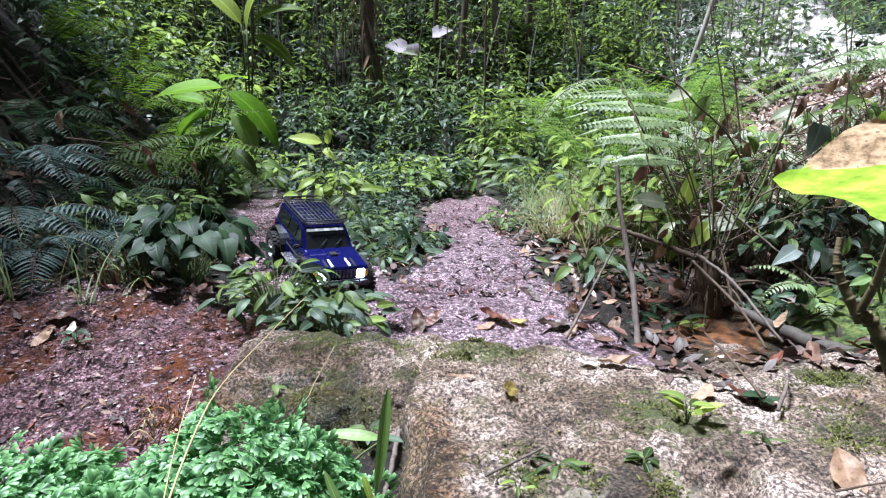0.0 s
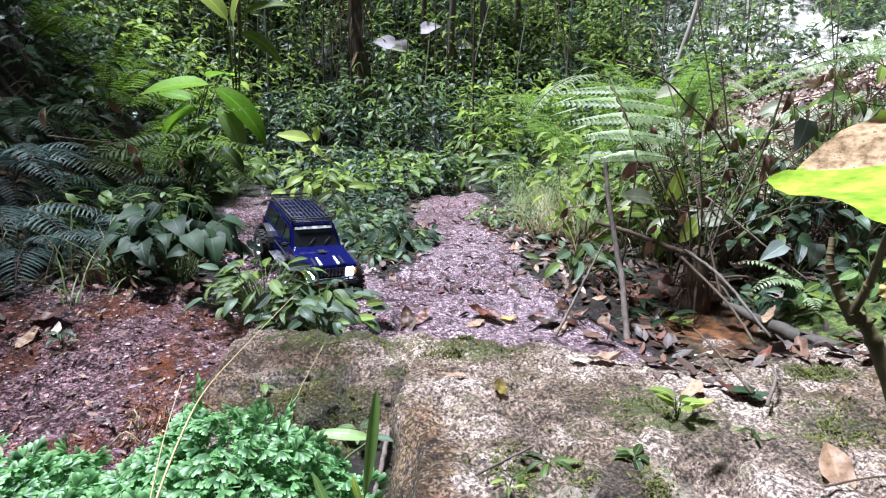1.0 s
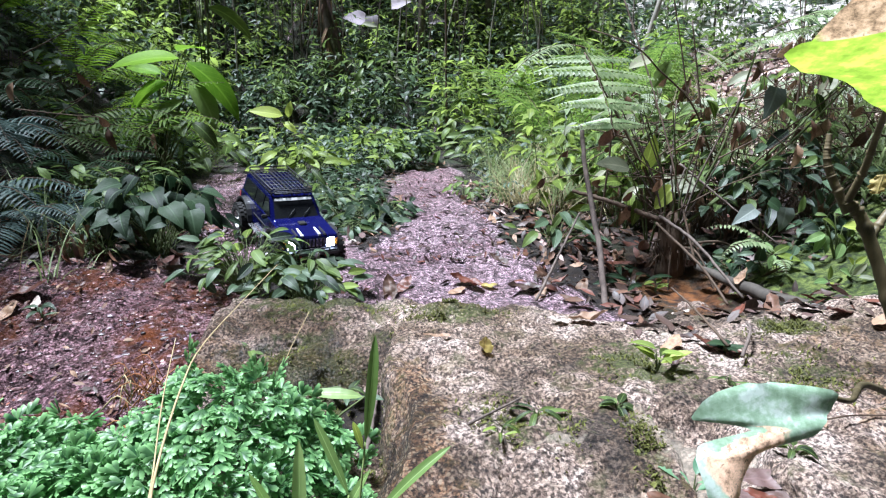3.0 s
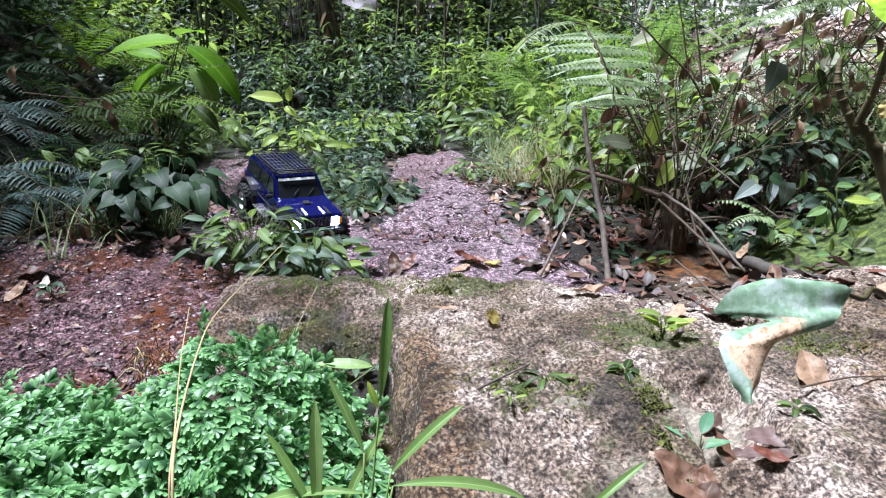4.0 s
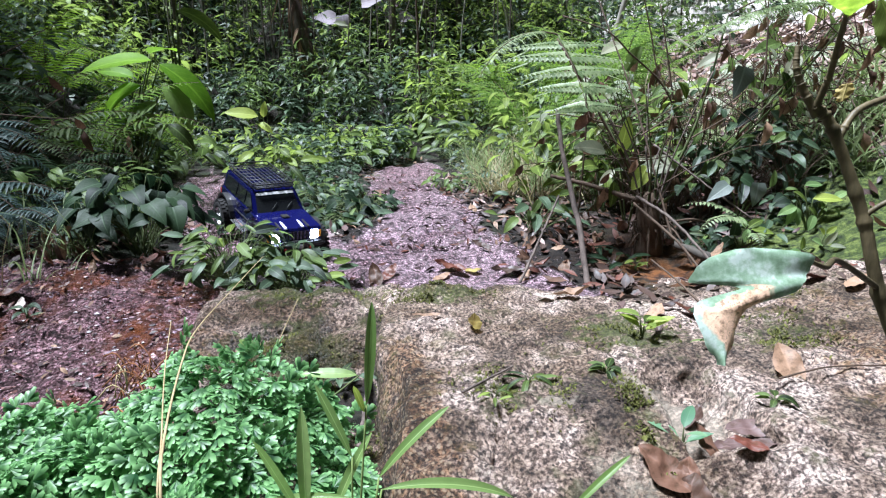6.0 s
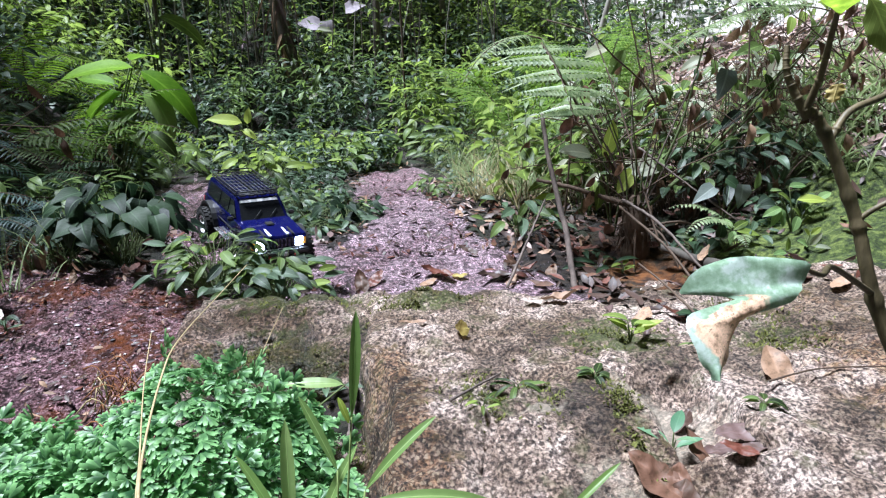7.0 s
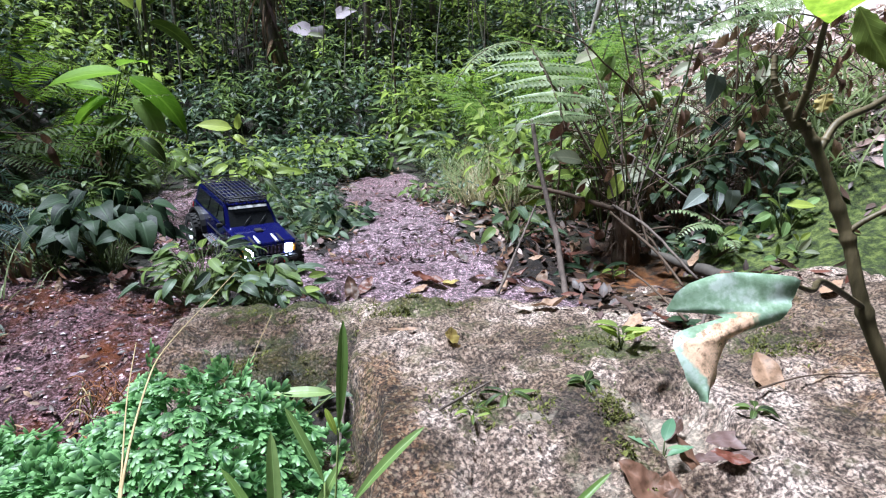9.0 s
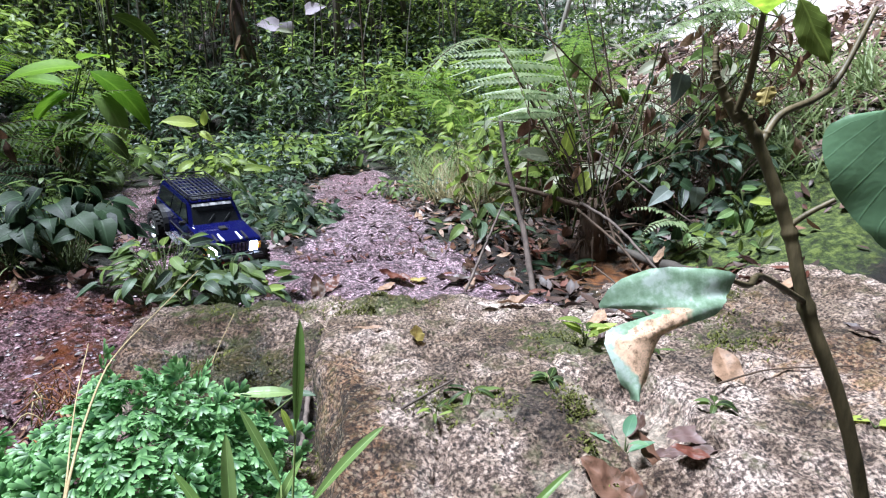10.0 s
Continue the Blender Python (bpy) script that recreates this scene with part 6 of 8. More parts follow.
def crown_stems():
    """The woody crown with its old brown leaf stalks."""
    r = np.random.default_rng(301)
    root = thing("fern_crown", (0.90, 2.5, crown_z), "dark woody fern crown with bare brown stalks", "fern crown")
    acc = Acc()
    f = np.linspace(0, 1, 7)
    tube(acc, np.stack([0.01 * np.sin(f * 7), 0.012 * np.cos(f * 6), f * 0.24], -1), 0.040 * np.array([1.5, 1.25, 1.05, 1.0, 1.05, 0.9, 0.45]), 14)
    for q in range(70):
        az, z = r.uniform(0, 6.28), r.uniform(0.05, 0.23)
        o = np.array([0.036 * np.cos(az), 0.036 * np.sin(az), z])
        tube(acc, smooth_path([o, o + [0.012 * np.cos(az), 0.012 * np.sin(az), 0.02], o + [0.02 * np.cos(az) + r.normal(0, 0.012), 0.02 * np.sin(az), r.uniform(-0.06, 0.05)]], 6), 0.0022, 4, 0, False)
    part_of("crown", acc.mesh("crown", [M["stem_brown"]]), root)
    for q in range(15):
        az = r.uniform(0, 6.28)
        ln = r.uniform(0.25, 0.6)
        tip = np.array([np.cos(az) * 0.3 * ln + r.normal(0, 0.05), np.sin(az) * 0.25 * ln, ln + 0.1])
        mid = tip * 0.5 + np.array([-np.cos(az) * 0.03, 0, 0.05])
        acc = Acc()
        tube(acc, smooth_path([(0.03 * np.cos(az), 0.03 * np.sin(az), 0.19), mid, tip], 10), np.linspace(0.0042, 0.0022, 11), 5)
        part_of("stalk", acc.mesh("stalk", [M["stick" if q % 3 else "stem_green"]]), root)
    for q, (tx, ty, tz, bx_, by_) in enumerate([(-0.32, 0.12, 0.72, 0.0, 0.0), (0.78, 0.05, 0.79, 0.02, 0), (0.95, 0.25, 0.90, 0.03, 0), (0.29, 0.05, 0.78, 0.02, 0.02), (-0.27, 0.3, 0.75, 0, 0.02)]):
        acc = Acc()
        tip = np.array([tx, ty, tz - crown_z])
        tube(acc, smooth_path([(bx_, by_, 0.18), tip * 0.5 + [0.03, 0, 0.05], tip], 12), np.linspace(0.0055, 0.003, 13), 6)
        part_of("live_stalk", acc.mesh("live_stalk", [M["stem_green" if q else "stem_brown"]]), root)
    for q in range(4):
        az = r.uniform(-2.2, 0.2)
        tip = np.array([np.cos(az) * r.uniform(0.12, 0.35), np.sin(az) * r.uniform(0.1, 0.35), r.uniform(-0.10, 0.02)])
        acc = Acc()
        tube(acc, smooth_path([(0.03 * np.cos(az), 0.03 * np.sin(az), 0.12), tip * 0.55 + [0, 0, 0.13], tip], 10), np.linspace(0.006, 0.0025, 11), 5)
        part_of("dead_stalk", acc.mesh("dead_stalk", [M["stem_brown"]]), root)


crown_stems()


def rod(name, pts, r0, r1, mat, label, category="stick", knots=0, sides=8, seed=0, group=""):
    r = np.random.default_rng(seed)
    p = smooth_path(pts, 24)
    rad = np.linspace(r0, r1, len(p)) * (1 + r.normal(0, 0.06, len(p)))
    base = p[0].copy()
    acc = Acc()
    tube(acc, p - base + r.normal(0, r0 * 0.12, p.shape), rad, sides)
    return solo(name, acc.mesh(name, [M[mat]]), label, category, group, m=Matrix.Translation(base))


rod("leaning_stick", [(0.578, 2.19, -0.13), (0.585, 2.33, 0.07), (0.57, 2.47, 0.28), (0.574, 2.60, 0.465)], 0.011, 0.0075, "stick", "bare grey-brown stick leaning upright from the slab", seed=1)
rod("thin_stick", [(0.34, 2.165, -0.07), (0.44, 2.30, 0.05), (0.545, 2.45, 0.17)], 0.005, 0.003, "stick", "thin pale stick leaning across the slab", seed=2)
rod("dead_branch", [(0.575, 2.68, 0.215), (0.68, 2.61, 0.19), (0.86, 2.48, 0.13)], 0.007, 0.010, "stem_brown", "dark dead branch lying against the fern crown", "branch", seed=3)
rod("fallen_stalk", [(0.84, 2.47, 0.15), (0.90, 2.30, 0.09), (0.965, 2.08, -0.04)], 0.006, 0.004, "stick", "grey dead stalk hanging over the hollow", seed=4, group="stalks over the hollow")
rod("fallen_stalk", [(0.82, 2.45, 0.13), (0.90, 2.24, 0.02), (0.92, 2.08, -0.06)], 0.005, 0.004, "stem_brown", "brown dead stalk hanging over the hollow", seed=5, group="stalks over the hollow")
rod("slanting_twig", [(0.93, 2.55, 0.33), (1.06, 2.42, 0.20), (1.2, 2.3, 0.07)], 0.004, 0.003, "stick", "thin dry twig slanting through the tangle", "twig", seed=6)
rod("arching_vine", [(1.15, 2.7, 0.25), (1.02, 2.66, 0.52), (0.85, 2.6, 0.66), (0.74, 2.56, 0.74), (0.60, 2.62, 0.80)], 0.004, 0.0025, "stem_brown", "brown stem arching over the tangle", "stem", seed=7)
rod("forest_log", [(0.94, 2.36, -0.01), (0.985, 2.19, -0.02), (1.03, 2.06, -0.03), (1.11, 1.945, -0.04), (1.2, 1.84, -0.05)], 0.013, 0.030, "log", "dark wet log lying over the hollow", "log", sides=14, seed=8)
rod("crack_root", [[-0.136, 1.592, -0.102], [-0.143, 1.434, -0.121], [-0.154, 1.308, -0.137]], 0.006, 0.005, "stick", "twisted grey root running down the crack", "root", seed=40)
rod("rock_twig", [(0.028, 1.131, 0.045), (0.08, 1.17, 0.05), (0.13, 1.225, 0.045)], 0.0025, 0.0015, "stick", "thin dead twig on the boulder", "twig", seed=9)
rod("rock_twig", [(0.60, 1.38, 0.05), (0.655, 1.46, 0.075), (0.70, 1.56, 0.06)], 0.004, 0.0025, "stick", "bare twig leaning among fallen leaves", "twig", seed=10)
rod("rock_twig", [(0.60, 1.44, 0.05), (0.58, 1.56, 0.09), (0.57, 1.68, 0.11)], 0.003, 0.002, "stem_brown", "dark curved twig standing off the boulder", "twig", seed=11)
rod("rock_twig", [(0.55, 1.10, 0.045), (0.66, 1.12, 0.05), (0.80, 1.10, 0.05)], 0.0018, 0.0012, "stem_brown", "hair-thin dark twig across the boulder", "twig", seed=12)
for q, (a, b) in enumerate([((0.93, 2.35, 0.0), (0.80, 2.9, 0.95)), ((1.1, 2.7, 0.05), (1.02, 2.75, 0.85)), ((1.35, 2.6, 0.1), (1.42, 2.7, 1.0)), ((0.70, 2.75, 0.0), (0.715, 2.72, 0.72)), ((1.55, 2.8, 0.15), (1.50, 2.9, 1.05)), ((1.2, 3.0, 0.1), (1.05, 3.1, 1.1))]):
    mid = (np.array(a) + b) / 2 + [0.02, 0, 0]
    rod("bare_stem", [a, mid, b], 0.0042, 0.0025, "stem_brown", "thin dark upright stem in the tangle", "stem", seed=20 + q, group="stems in the tangle")
rod("dead_sapling", [(0.34, 6.6, 0.0), (0.33, 6.6, 0.9), (0.32, 6.6, 2.0)], 0.012, 0.008, "stem_brown", "tall bare dead sapling in the undergrowth", "dead sapling", seed=30)
for q in range(9):
    r_ = np.random.default_rng(330 + q)
    y0 = r_.uniform(3.0, 3.9)
    x0 = -1.75 - 0.5 * q / 9 - 0.3 * r_.random()
    rod("bank_root", [(x0 - 0.5, y0 + 0.2, float(land(x0 - 0.5, y0 + 0.2)) + 0.03), (x0 - 0.2, y0, float(land(x0 - 0.2, y0)) + 0.04), (x0 + 0.15, y0 - 0.15, float(land(x0 + 0.15, y0 - 0.15)) + 0.02)], 0.012, 0.005, "stick", "grey root running down the shaded bank", "root", seed=340 + q, group="roots on the bank")


# ---- fallen leaves on the rock, one by one ----
def top_of(x, y):
    return max(float(land(x, y)), float(boulder_top(x, y)) if -0.72 < x < 1.5 and 0.3 < y < 2.25 else -9)


def dead_leaf_mesh(shape, mat, curl, width, seed):
    """A crumpled dead leaf, one long, lying along +Y, with an uneven edge."""
    key = ("dead", shape, mat, curl, width, seed)
    if key not in LEAVES:
        acc = Acc()
        leaf_batch(acc, [[0, 0, 0]], [[0, 1, 0]], [[0, 0, 1]], 1.0, width * 0.95, -0.5 * curl, 0.06 + 0.28 * curl, shape, 18, 10, 0, 0.05)
        v = acc.v[0]
        s_ = 31.0 * seed
        v[:, 0] *= 1 + 0.35 * fbm(v[:, 1], np.sign(v[:, 0]) * 3.0, 4.0, 3, s_)
        v[:, 0] += 0.10 * fbm(v[:, 1], 0 * v[:, 0], 2.5, 2, s_ + 9)
        v[:, 2] += (0.13 + 0.14 * curl) * fbm(v[:, 0], v[:, 1], 5.0, 4, s_ + 5)
        LEAVES[key] = acc.mesh("leaf", [M[mat]])
    return LEAVES[key]


def fallen_leaf(x, y, length, az, mat, label, curl=0.5, width=0.28, tip=0.04, lift=0.005, roll=0.1, shape="ovate", level=False):
    e = 0.06
    nx, ny = -(top_of(x + e, y) - top_of(x - e, y)) / (2 * e), -(top_of(x, y + e) - top_of(x, y - e)) / (2 * e)
    n = unit([0.0, -0.12, 1]) if level else unit([np.clip(nx, -0.3, 0.3), np.clip(ny, -0.3, 0.3), 1])
    d = np.array([np.cos(radians(az)), np.sin(radians(az)), 0])
    d = unit(d - n * (d @ n) + n * tip)
    up = unit(n + np.cross(n, d) * roll)
    length *= 1.08
    me = dead_leaf_mesh(shape, mat, curl, width, int(x * 977 + y * 613) % 7)
    base = np.array([x, y, top_of(x, y) + lift]) - d * length / 2 + n * 0.004
    return solo("fallen_leaf", me, label, "leaf", "fallen leaves on the rock", m=leaf_pose(base, d, up, length))


BACK_LEAVES = [
    (0.30, 1.69, 0.05, 175, "dead_cream", "cream bleached fallen leaf on the boulder", {}),
    (0.375, 1.685, 0.095, 5, "dead_tan", "tan fallen leaf with curled edges", dict(curl=0.9, width=0.3)),
    (0.21, 2.31, 0.06, 10, "dead_yellow", "yellow fallen leaf on the wet slab", {}),
    (0.10, 1.50, 0.055, 250, "dead_yellow", "curled yellow-brown leaf standing on the boulder", dict(curl=1.6, tip=0.6, width=0.33)),
    (-0.105, 2.05, 0.07, 170, "dead_tan", "flat brown leaf on the boulder's back edge", dict(curl=0.2)),
    (-0.12, 2.22, 0.10, 95, "dead_brown", "upright brown leaf on the wet slab", dict(tip=0.3, curl=0.9, roll=0.2)),
    (-0.07, 2.26, 0.08, 60, "dead_red", "red-brown leaf leaning on another", dict(tip=0.25)),
    (0.13, 2.29, 0.11, 165, "dead_red", "dark red wet leaf on the slab", dict(curl=1.0)),
    (0.10, 2.24, 0.07, 30, "dead_tan", "rust-brown leaf scrap on the slab", {}),
    (0.32, 2.26, 0.12, 190, "dead_dark", "dark rotting leaf on the slab", dict(curl=0.9)),
    (0.42, 2.42, 0.10, 140, "dead_brown", "reddish leaf propped on the litter", dict(tip=0.5)),
    (0.46, 2.36, 0.09, 20, "dead_red", "red-brown leaf by the stick", dict(tip=0.3)),
    (0.53, 2.32, 0.085, 60, "dead_tan", "orange-tan leaf by the stick", dict(tip=0.4)),
]
SLAB_LEAVES = [
    (0.40, 2.27, 0.09, 100, "dead_dark", "black rotting leaf by the stick", dict(tip=0.3)),
    (0.37, 2.22, 0.07, 45, "dead_tan", "rust leaf at the thin stick", dict(tip=0.6)),
    (0.27, 2.52, 0.08, 150, "dead_dark", "dark curled leaf on the slab", dict(curl=1.2)),
    (0.12, 2.58, 0.06, 200, "dead_dark", "dark leaf scrap on the slab", dict(curl=1.2)),
    (0.49, 1.46, 0.07, 50, "dead_tan", "tan leaf behind the seedling", dict(tip=0.15, width=0.34)),
    (0.47, 1.40, 0.045, 80, "dead_grey", "small pinkish leaf beside the seedling", dict(tip=0.3)),
    (0.585, 1.47, 0.10, 160, "dead_red", "red-brown leaf under twigs", dict(tip=0.1)),
    (0.55, 1.52, 0.07, 20, "dead_grey", "greyish leaf under twigs", {}),
    (0.595, 1.15, 0.08, 85, "dead_tan", "broad tan leaf lying on the boulder", dict(width=0.44, curl=0.12, tip=0.5, roll=0.0, level=True)),
    (0.435, 1.015, 0.085, 175, "dead_grey", "purplish dead leaf in a small stack", dict(width=0.26, curl=0.2, tip=0.0, roll=0.0, level=True, lift=0.004)),
    (0.455, 1.0, 0.09, 355, "dead_grey", "purple-brown veined leaf on the stack", dict(width=0.26, lift=0.016, tip=0.0, roll=0.0, curl=0.25, level=True)),
    (0.435, 0.975, 0.08, 350, "dead_grey", "pinkish leaf at the front of the stack", dict(width=0.22, lift=0.004, tip=0.0, roll=0.0, curl=0.2, level=True)),
    (0.32, 0.92, 0.095, 60, "dead_brown", "large crumpled brown leaf in the notch", dict(width=0.44, tip=0.35, curl=0.8)),
]
NOTCH_LEAVES = [
    (0.29, 0.955, 0.085, 130, "dead_brown", "crumpled greyish leaf in the notch", dict(width=0.40, tip=0.2, curl=0.7)),
    (0.325, 0.945, 0.07, 60, "dead_brown", "crumpled brown leaf in the notch", dict(width=0.36, tip=0.3, curl=1.0)),
    (0.42, 1.115, 0.05, 30, "dead_dark", "black rotting scrap on the boulder", dict(width=0.4, curl=1.4)),
    (0.38, 1.0, 0.08, 110, "dead_brown", "brown leaf tucked in the notch", dict(tip=0.7)),
    (0.41, 0.94, 0.05, 150, "dead_red", "small red-brown leaf on the boulder", dict(tip=0.4)),
    (0.0, 1.56, 0.06, 175, "dead_tan", "thin faded leaf pressed on the boulder", dict(width=0.16, curl=0.1, tip=0.0)),
    (-1.15, 1.97, 0.075, 60, "dead_tan", "pale curled leaf on the red slope", dict(tip=0.35)),
    (-1.10, 2.02, 0.05, 100, "dead_cream", "pale leaf scrap on the red slope", {}),
    (-1.14, 2.06, 0.11, 15, "dead_red", "dark red leaf on the red slope", dict(tip=0.2)),
    (-1.37, 2.22, 0.11, 20, "dead_grey", "pinkish-brown leaf on the red slope", {}),
    (-1.48, 2.3, 0.10, 150, "dead_red", "dark leaf on the red slope", {}),
    (-0.93, 2.27, 0.085, 10, "dead_red", "orange-red leaf under the shrub", dict(tip=0.1)),
    (-0.98, 2.22, 0.05, 100, "dead_tan", "orange-tan leaf under the shrub", dict(tip=0.7)),
]
SIDE_LEAVES = [
    (1.00, 2.16, 0.075, 30, "dead_tan", "tan leaf resting on the log", dict(tip=0.3, lift=0.08)),
    (0.75, 1.70, 0.09, 20, "dead_red", "red-brown leaf at the boulder's edge", dict(tip=0.2)),
    (0.68, 1.68, 0.08, 140, "dead_grey", "grey-pink leaf at the boulder's edge", dict(tip=0.2)),
    (0.83, 1.68, 0.09, 70, "dead_brown", "curled brown leaf at the boulder's edge", dict(tip=0.6)),
    (0.90, 1.66, 0.08, 170, "dead_dark", "dark leaf at the boulder's edge", {}),
    (0.97, 1.64, 0.09, 200, "dead_red", "red leaf at the boulder's edge", {}),
    (0.62, 1.72, 0.07, 40, "dead_cream", "pale leaf at the boulder's edge", {}),
    (1.02, 1.55, 0.08, 20, "dead_tan", "tan leaf on the boulder's side", {}),
    (0.9, 1.2, 0.07, 100, "dead_grey", "pinkish leaf on the boulder", {}),
]
for x, y, ln, az, mat, lab, kw in BACK_LEAVES + SLAB_LEAVES + NOTCH_LEAVES + SIDE_LEAVES:
    fallen_leaf(x, y, ln, az, mat, lab, **kw)
rb = scatter(60, 0.45, 1.10, 1.58, 1.80, lambda x, y, r: True, 401)
litter("edge_litter", rb, (0.025, 0.07), ["dead_dark", "dead_red", "dead_dark", "dead_grey"], "broken brown leaves along the boulder's back edge", 402, boulder_top)


def gravel(name, xy, size, label, seed, height, mat="grit"):
    """Loose grit and small stones, too many to count."""
    r = np.random.default_rng(seed)
    n = len(xy)
    t = (1 + 5 ** 0.5) / 2
    ico = unit(np.array([(-1, t, 0), (1, t, 0), (-1, -t, 0), (1, -t, 0), (0, -1, t), (0, 1, t), (0, -1, -t), (0, 1, -t), (t, 0, -1), (t, 0, 1), (-t, 0, -1), (-t, 0, 1)], float))
    fc = [(0, 11, 5), (0, 5, 1), (0, 1, 7), (0, 7, 10), (0, 10, 11), (1, 5, 9), (5, 11, 4), (11, 10, 2), (10, 7, 6), (7, 1, 8), (3, 9, 4), (3, 4, 2), (3, 2, 6), (3, 6, 8), (3, 8, 9), (4, 9, 5), (2, 4, 11), (6, 2, 10), (8, 6, 7), (9, 8, 1)]
    sz = size[0] * (size[1] / size[0]) ** (r.random(n) ** 2.5)
    V = ico[None] * r.uniform(0.7, 1.3, (n, 12, 1)) * np.stack([r.uniform(0.7, 1.3, n), r.uniform(0.7, 1.3, n), r.uniform(0.25, 0.6, n)], -1)[:, None] * sz[:, None, None]
    V = V + np.stack([xy[:, 0], xy[:, 1], height(xy[:, 0], xy[:, 1]) - sz * 0.15], -1)[:, None]
    acc = Acc()
    acc.add(V, fc)
    return solo(name, acc.mesh(name, [M[mat]], False), label, "gravel", kind="stuff")


g_slope = scatter(8000, -1.7, -0.5, 1.2, 2.4, lambda x, y, r: x < -0.45 - 0.12 * r.random(), 461)
gravel("slope_gravel", g_slope, (0.0022, 0.0115), "wet reddish granite grit on the slope", 462, land)
g_slab = scatter(5200, -0.5, 0.65, 2.0, 4.7, lambda x, y, r: np.interp(y, *SLAB_LEFT) < x + 0.1 * r.normal() < np.interp(y, *SLAB_RIGHT), 463)
gravel("slab_gravel", g_slab, (0.0013, 0.0042), "coarse wet granite grit on the slab", 464, land, "grit_pale")
g_run = scatter(1500, -1.4, -0.4, 2.5, 4.9, lambda x, y, r: abs(x - np.interp(y, [2.3, 3.0, 4.7], [-0.45, -0.62, -1.2])) < 0.28, 465)
gravel("stream_gravel", g_run, (0.002, 0.010), "pale wet gravel in the stream bed", 466, land, "grit_pale")

acc = Acc()
pb = np.random.default_rng(77)
th, ph = np.meshgrid(np.linspace(0, np.pi, 7), np.linspace(0, 2 * np.pi, 10, endpoint=False), indexing="ij")
V = np.stack([np.sin(th) * np.cos(ph), np.sin(th) * np.sin(ph) * 0.8, np.cos(th) * 0.7], -1).reshape(-1, 3) * 0.018
V *= 1 + pb.normal(0, 0.05, (len(V), 1))
acc.add(V, [(r * 10 + c, r * 10 + (c + 1) % 10, (r + 1) * 10 + (c + 1) % 10, (r + 1) * 10 + c) for r in range(6) for c in range(10)])
solo("pebble", acc.mesh("pebble", [M["pebble"]]), "pale rounded pebble on the wet slab", "stone", m=Matrix.Translation((-0.27, 2.73, top_of(-0.27, 2.73) + 0.008)))


# ---- moss tufts on the boulder ----
def moss_tufts(name, label, seed):
    r = np.random.default_rng(seed)
    acc = Acc()
    n = 9500
    spots = np.array([(0.04, 1.73, 0.12, 0.05), (0.04, 1.72, 0.11, 0.045), (0.03, 1.74, 0.10, 0.045), (-0.32, 1.58, 0.11, 0.07), (-0.25, 1.84, 0.16, 0.06), (0.40, 1.40, 0.10, 0.11), (0.12, 1.16, 0.09, 0.08), (0.80, 1.55, 0.08, 0.05), (0.68, 1.32, 0.10, 0.10), (0.30, 1.05, 0.03, 0.10), (-0.14, 1.35, 0.03, 0.2)])
    q = spots[r.integers(0, len(spots), n)]
    x, y = q[:, 0] + r.normal(0, 0.6, n) * q[:, 2], q[:, 1] + r.normal(0, 0.6, n) * q[:, 3]
    keep = fbm(x, y, 22, 3, 61) > -0.02
    x, y = x[keep], y[keep]
    n = len(x)
    az, tilt = r.uniform(0, 6.28, n), r.uniform(0.1, 1.1, n)
    D = np.stack([np.cos(az) * np.sin(tilt), np.sin(az) * np.sin(tilt), np.cos(tilt)], -1)
    P = np.stack([x, y, boulder_top(x, y) - 0.001], -1)
    L = r.uniform(0.005, 0.013, n)
    leaf_batch(acc, P, D, np.stack([-np.cos(az), -np.sin(az), np.full(n, 0.5)], -1), L, L * 0.28, 0.6, 0.2, "lance", 2, 2, 0)
    return solo(name, acc.mesh(name, [M["moss_tuft"]]), label, "moss", kind="stuff")


moss_tufts("moss_patches", "short olive green moss in patches on the granite", 480)


# ---- seedlings on the boulder ----
def seedling(x, y, count, size, meshes, label, seed, height=0.03, rise=(0.1, 0.7)):
    r = np.random.default_rng(seed)
    z = top_of(x, y) - 0.002
    items = []
    for q in range(count):
        az = q * 2.4 + r.normal(0, 0.3)
        hz = height * (0.4 + 0.6 * q / max(1, count - 1))
        o = np.array([0.006 * np.cos(az), 0.006 * np.sin(az), hz])
        items.append(((0, 0, 0), o, (np.cos(az), np.sin(az), r.uniform(*rise)), (np.cos(az) * -0.3, np.sin(az) * -0.3 - 0.2, 1), size * r.uniform(0.75, 1.15), meshes[q % len(meshes)]))
    return leafy_plant("seedling", (x, y, z), items, label, "seedling", "seedlings on the boulder", stem_r=0.0016)


seedling(0.417, 1.35, 7, 0.055, lime[:1] + ovate_fresh, "light green seedling with oval leaves", 411, 0.045)
seedling(0.292, 1.20, 8, 0.036, ovate_mid, "small green seedling in moss", 412, 0.018, (0.0, 0.5))
seedling(0.345, 1.22, 4, 0.03, ovate_mid, "tiny green seedling in moss", 413, 0.012)
seedling(0.526, 1.28, 5, 0.036, lance_mid[:2], "grey-green seedling beside fallen leaves", 414, 0.02, (0.0, 0.4))
seedling(0.150, 1.19, 7, 0.045, lance_mid, "green seedling with narrow leaves beside a twig", 415, 0.016, (-0.1, 0.4))
seedling(0.075, 1.10, 6, 0.032, lance_fresh, "fresh green sprig on the boulder", 416, 0.03)
seedling(0.50, 1.03, 6, 0.03, ovate_mid, "small round-leaved seedling on the boulder", 417, 0.012, (0.0, 0.3))
seedling(0.345, 1.01, 4, 0.05, [leaf_mesh("ovate", "broad", 0.5, 0.2, 0.24)], "soft green seedling in the notch", 418, 0.035)
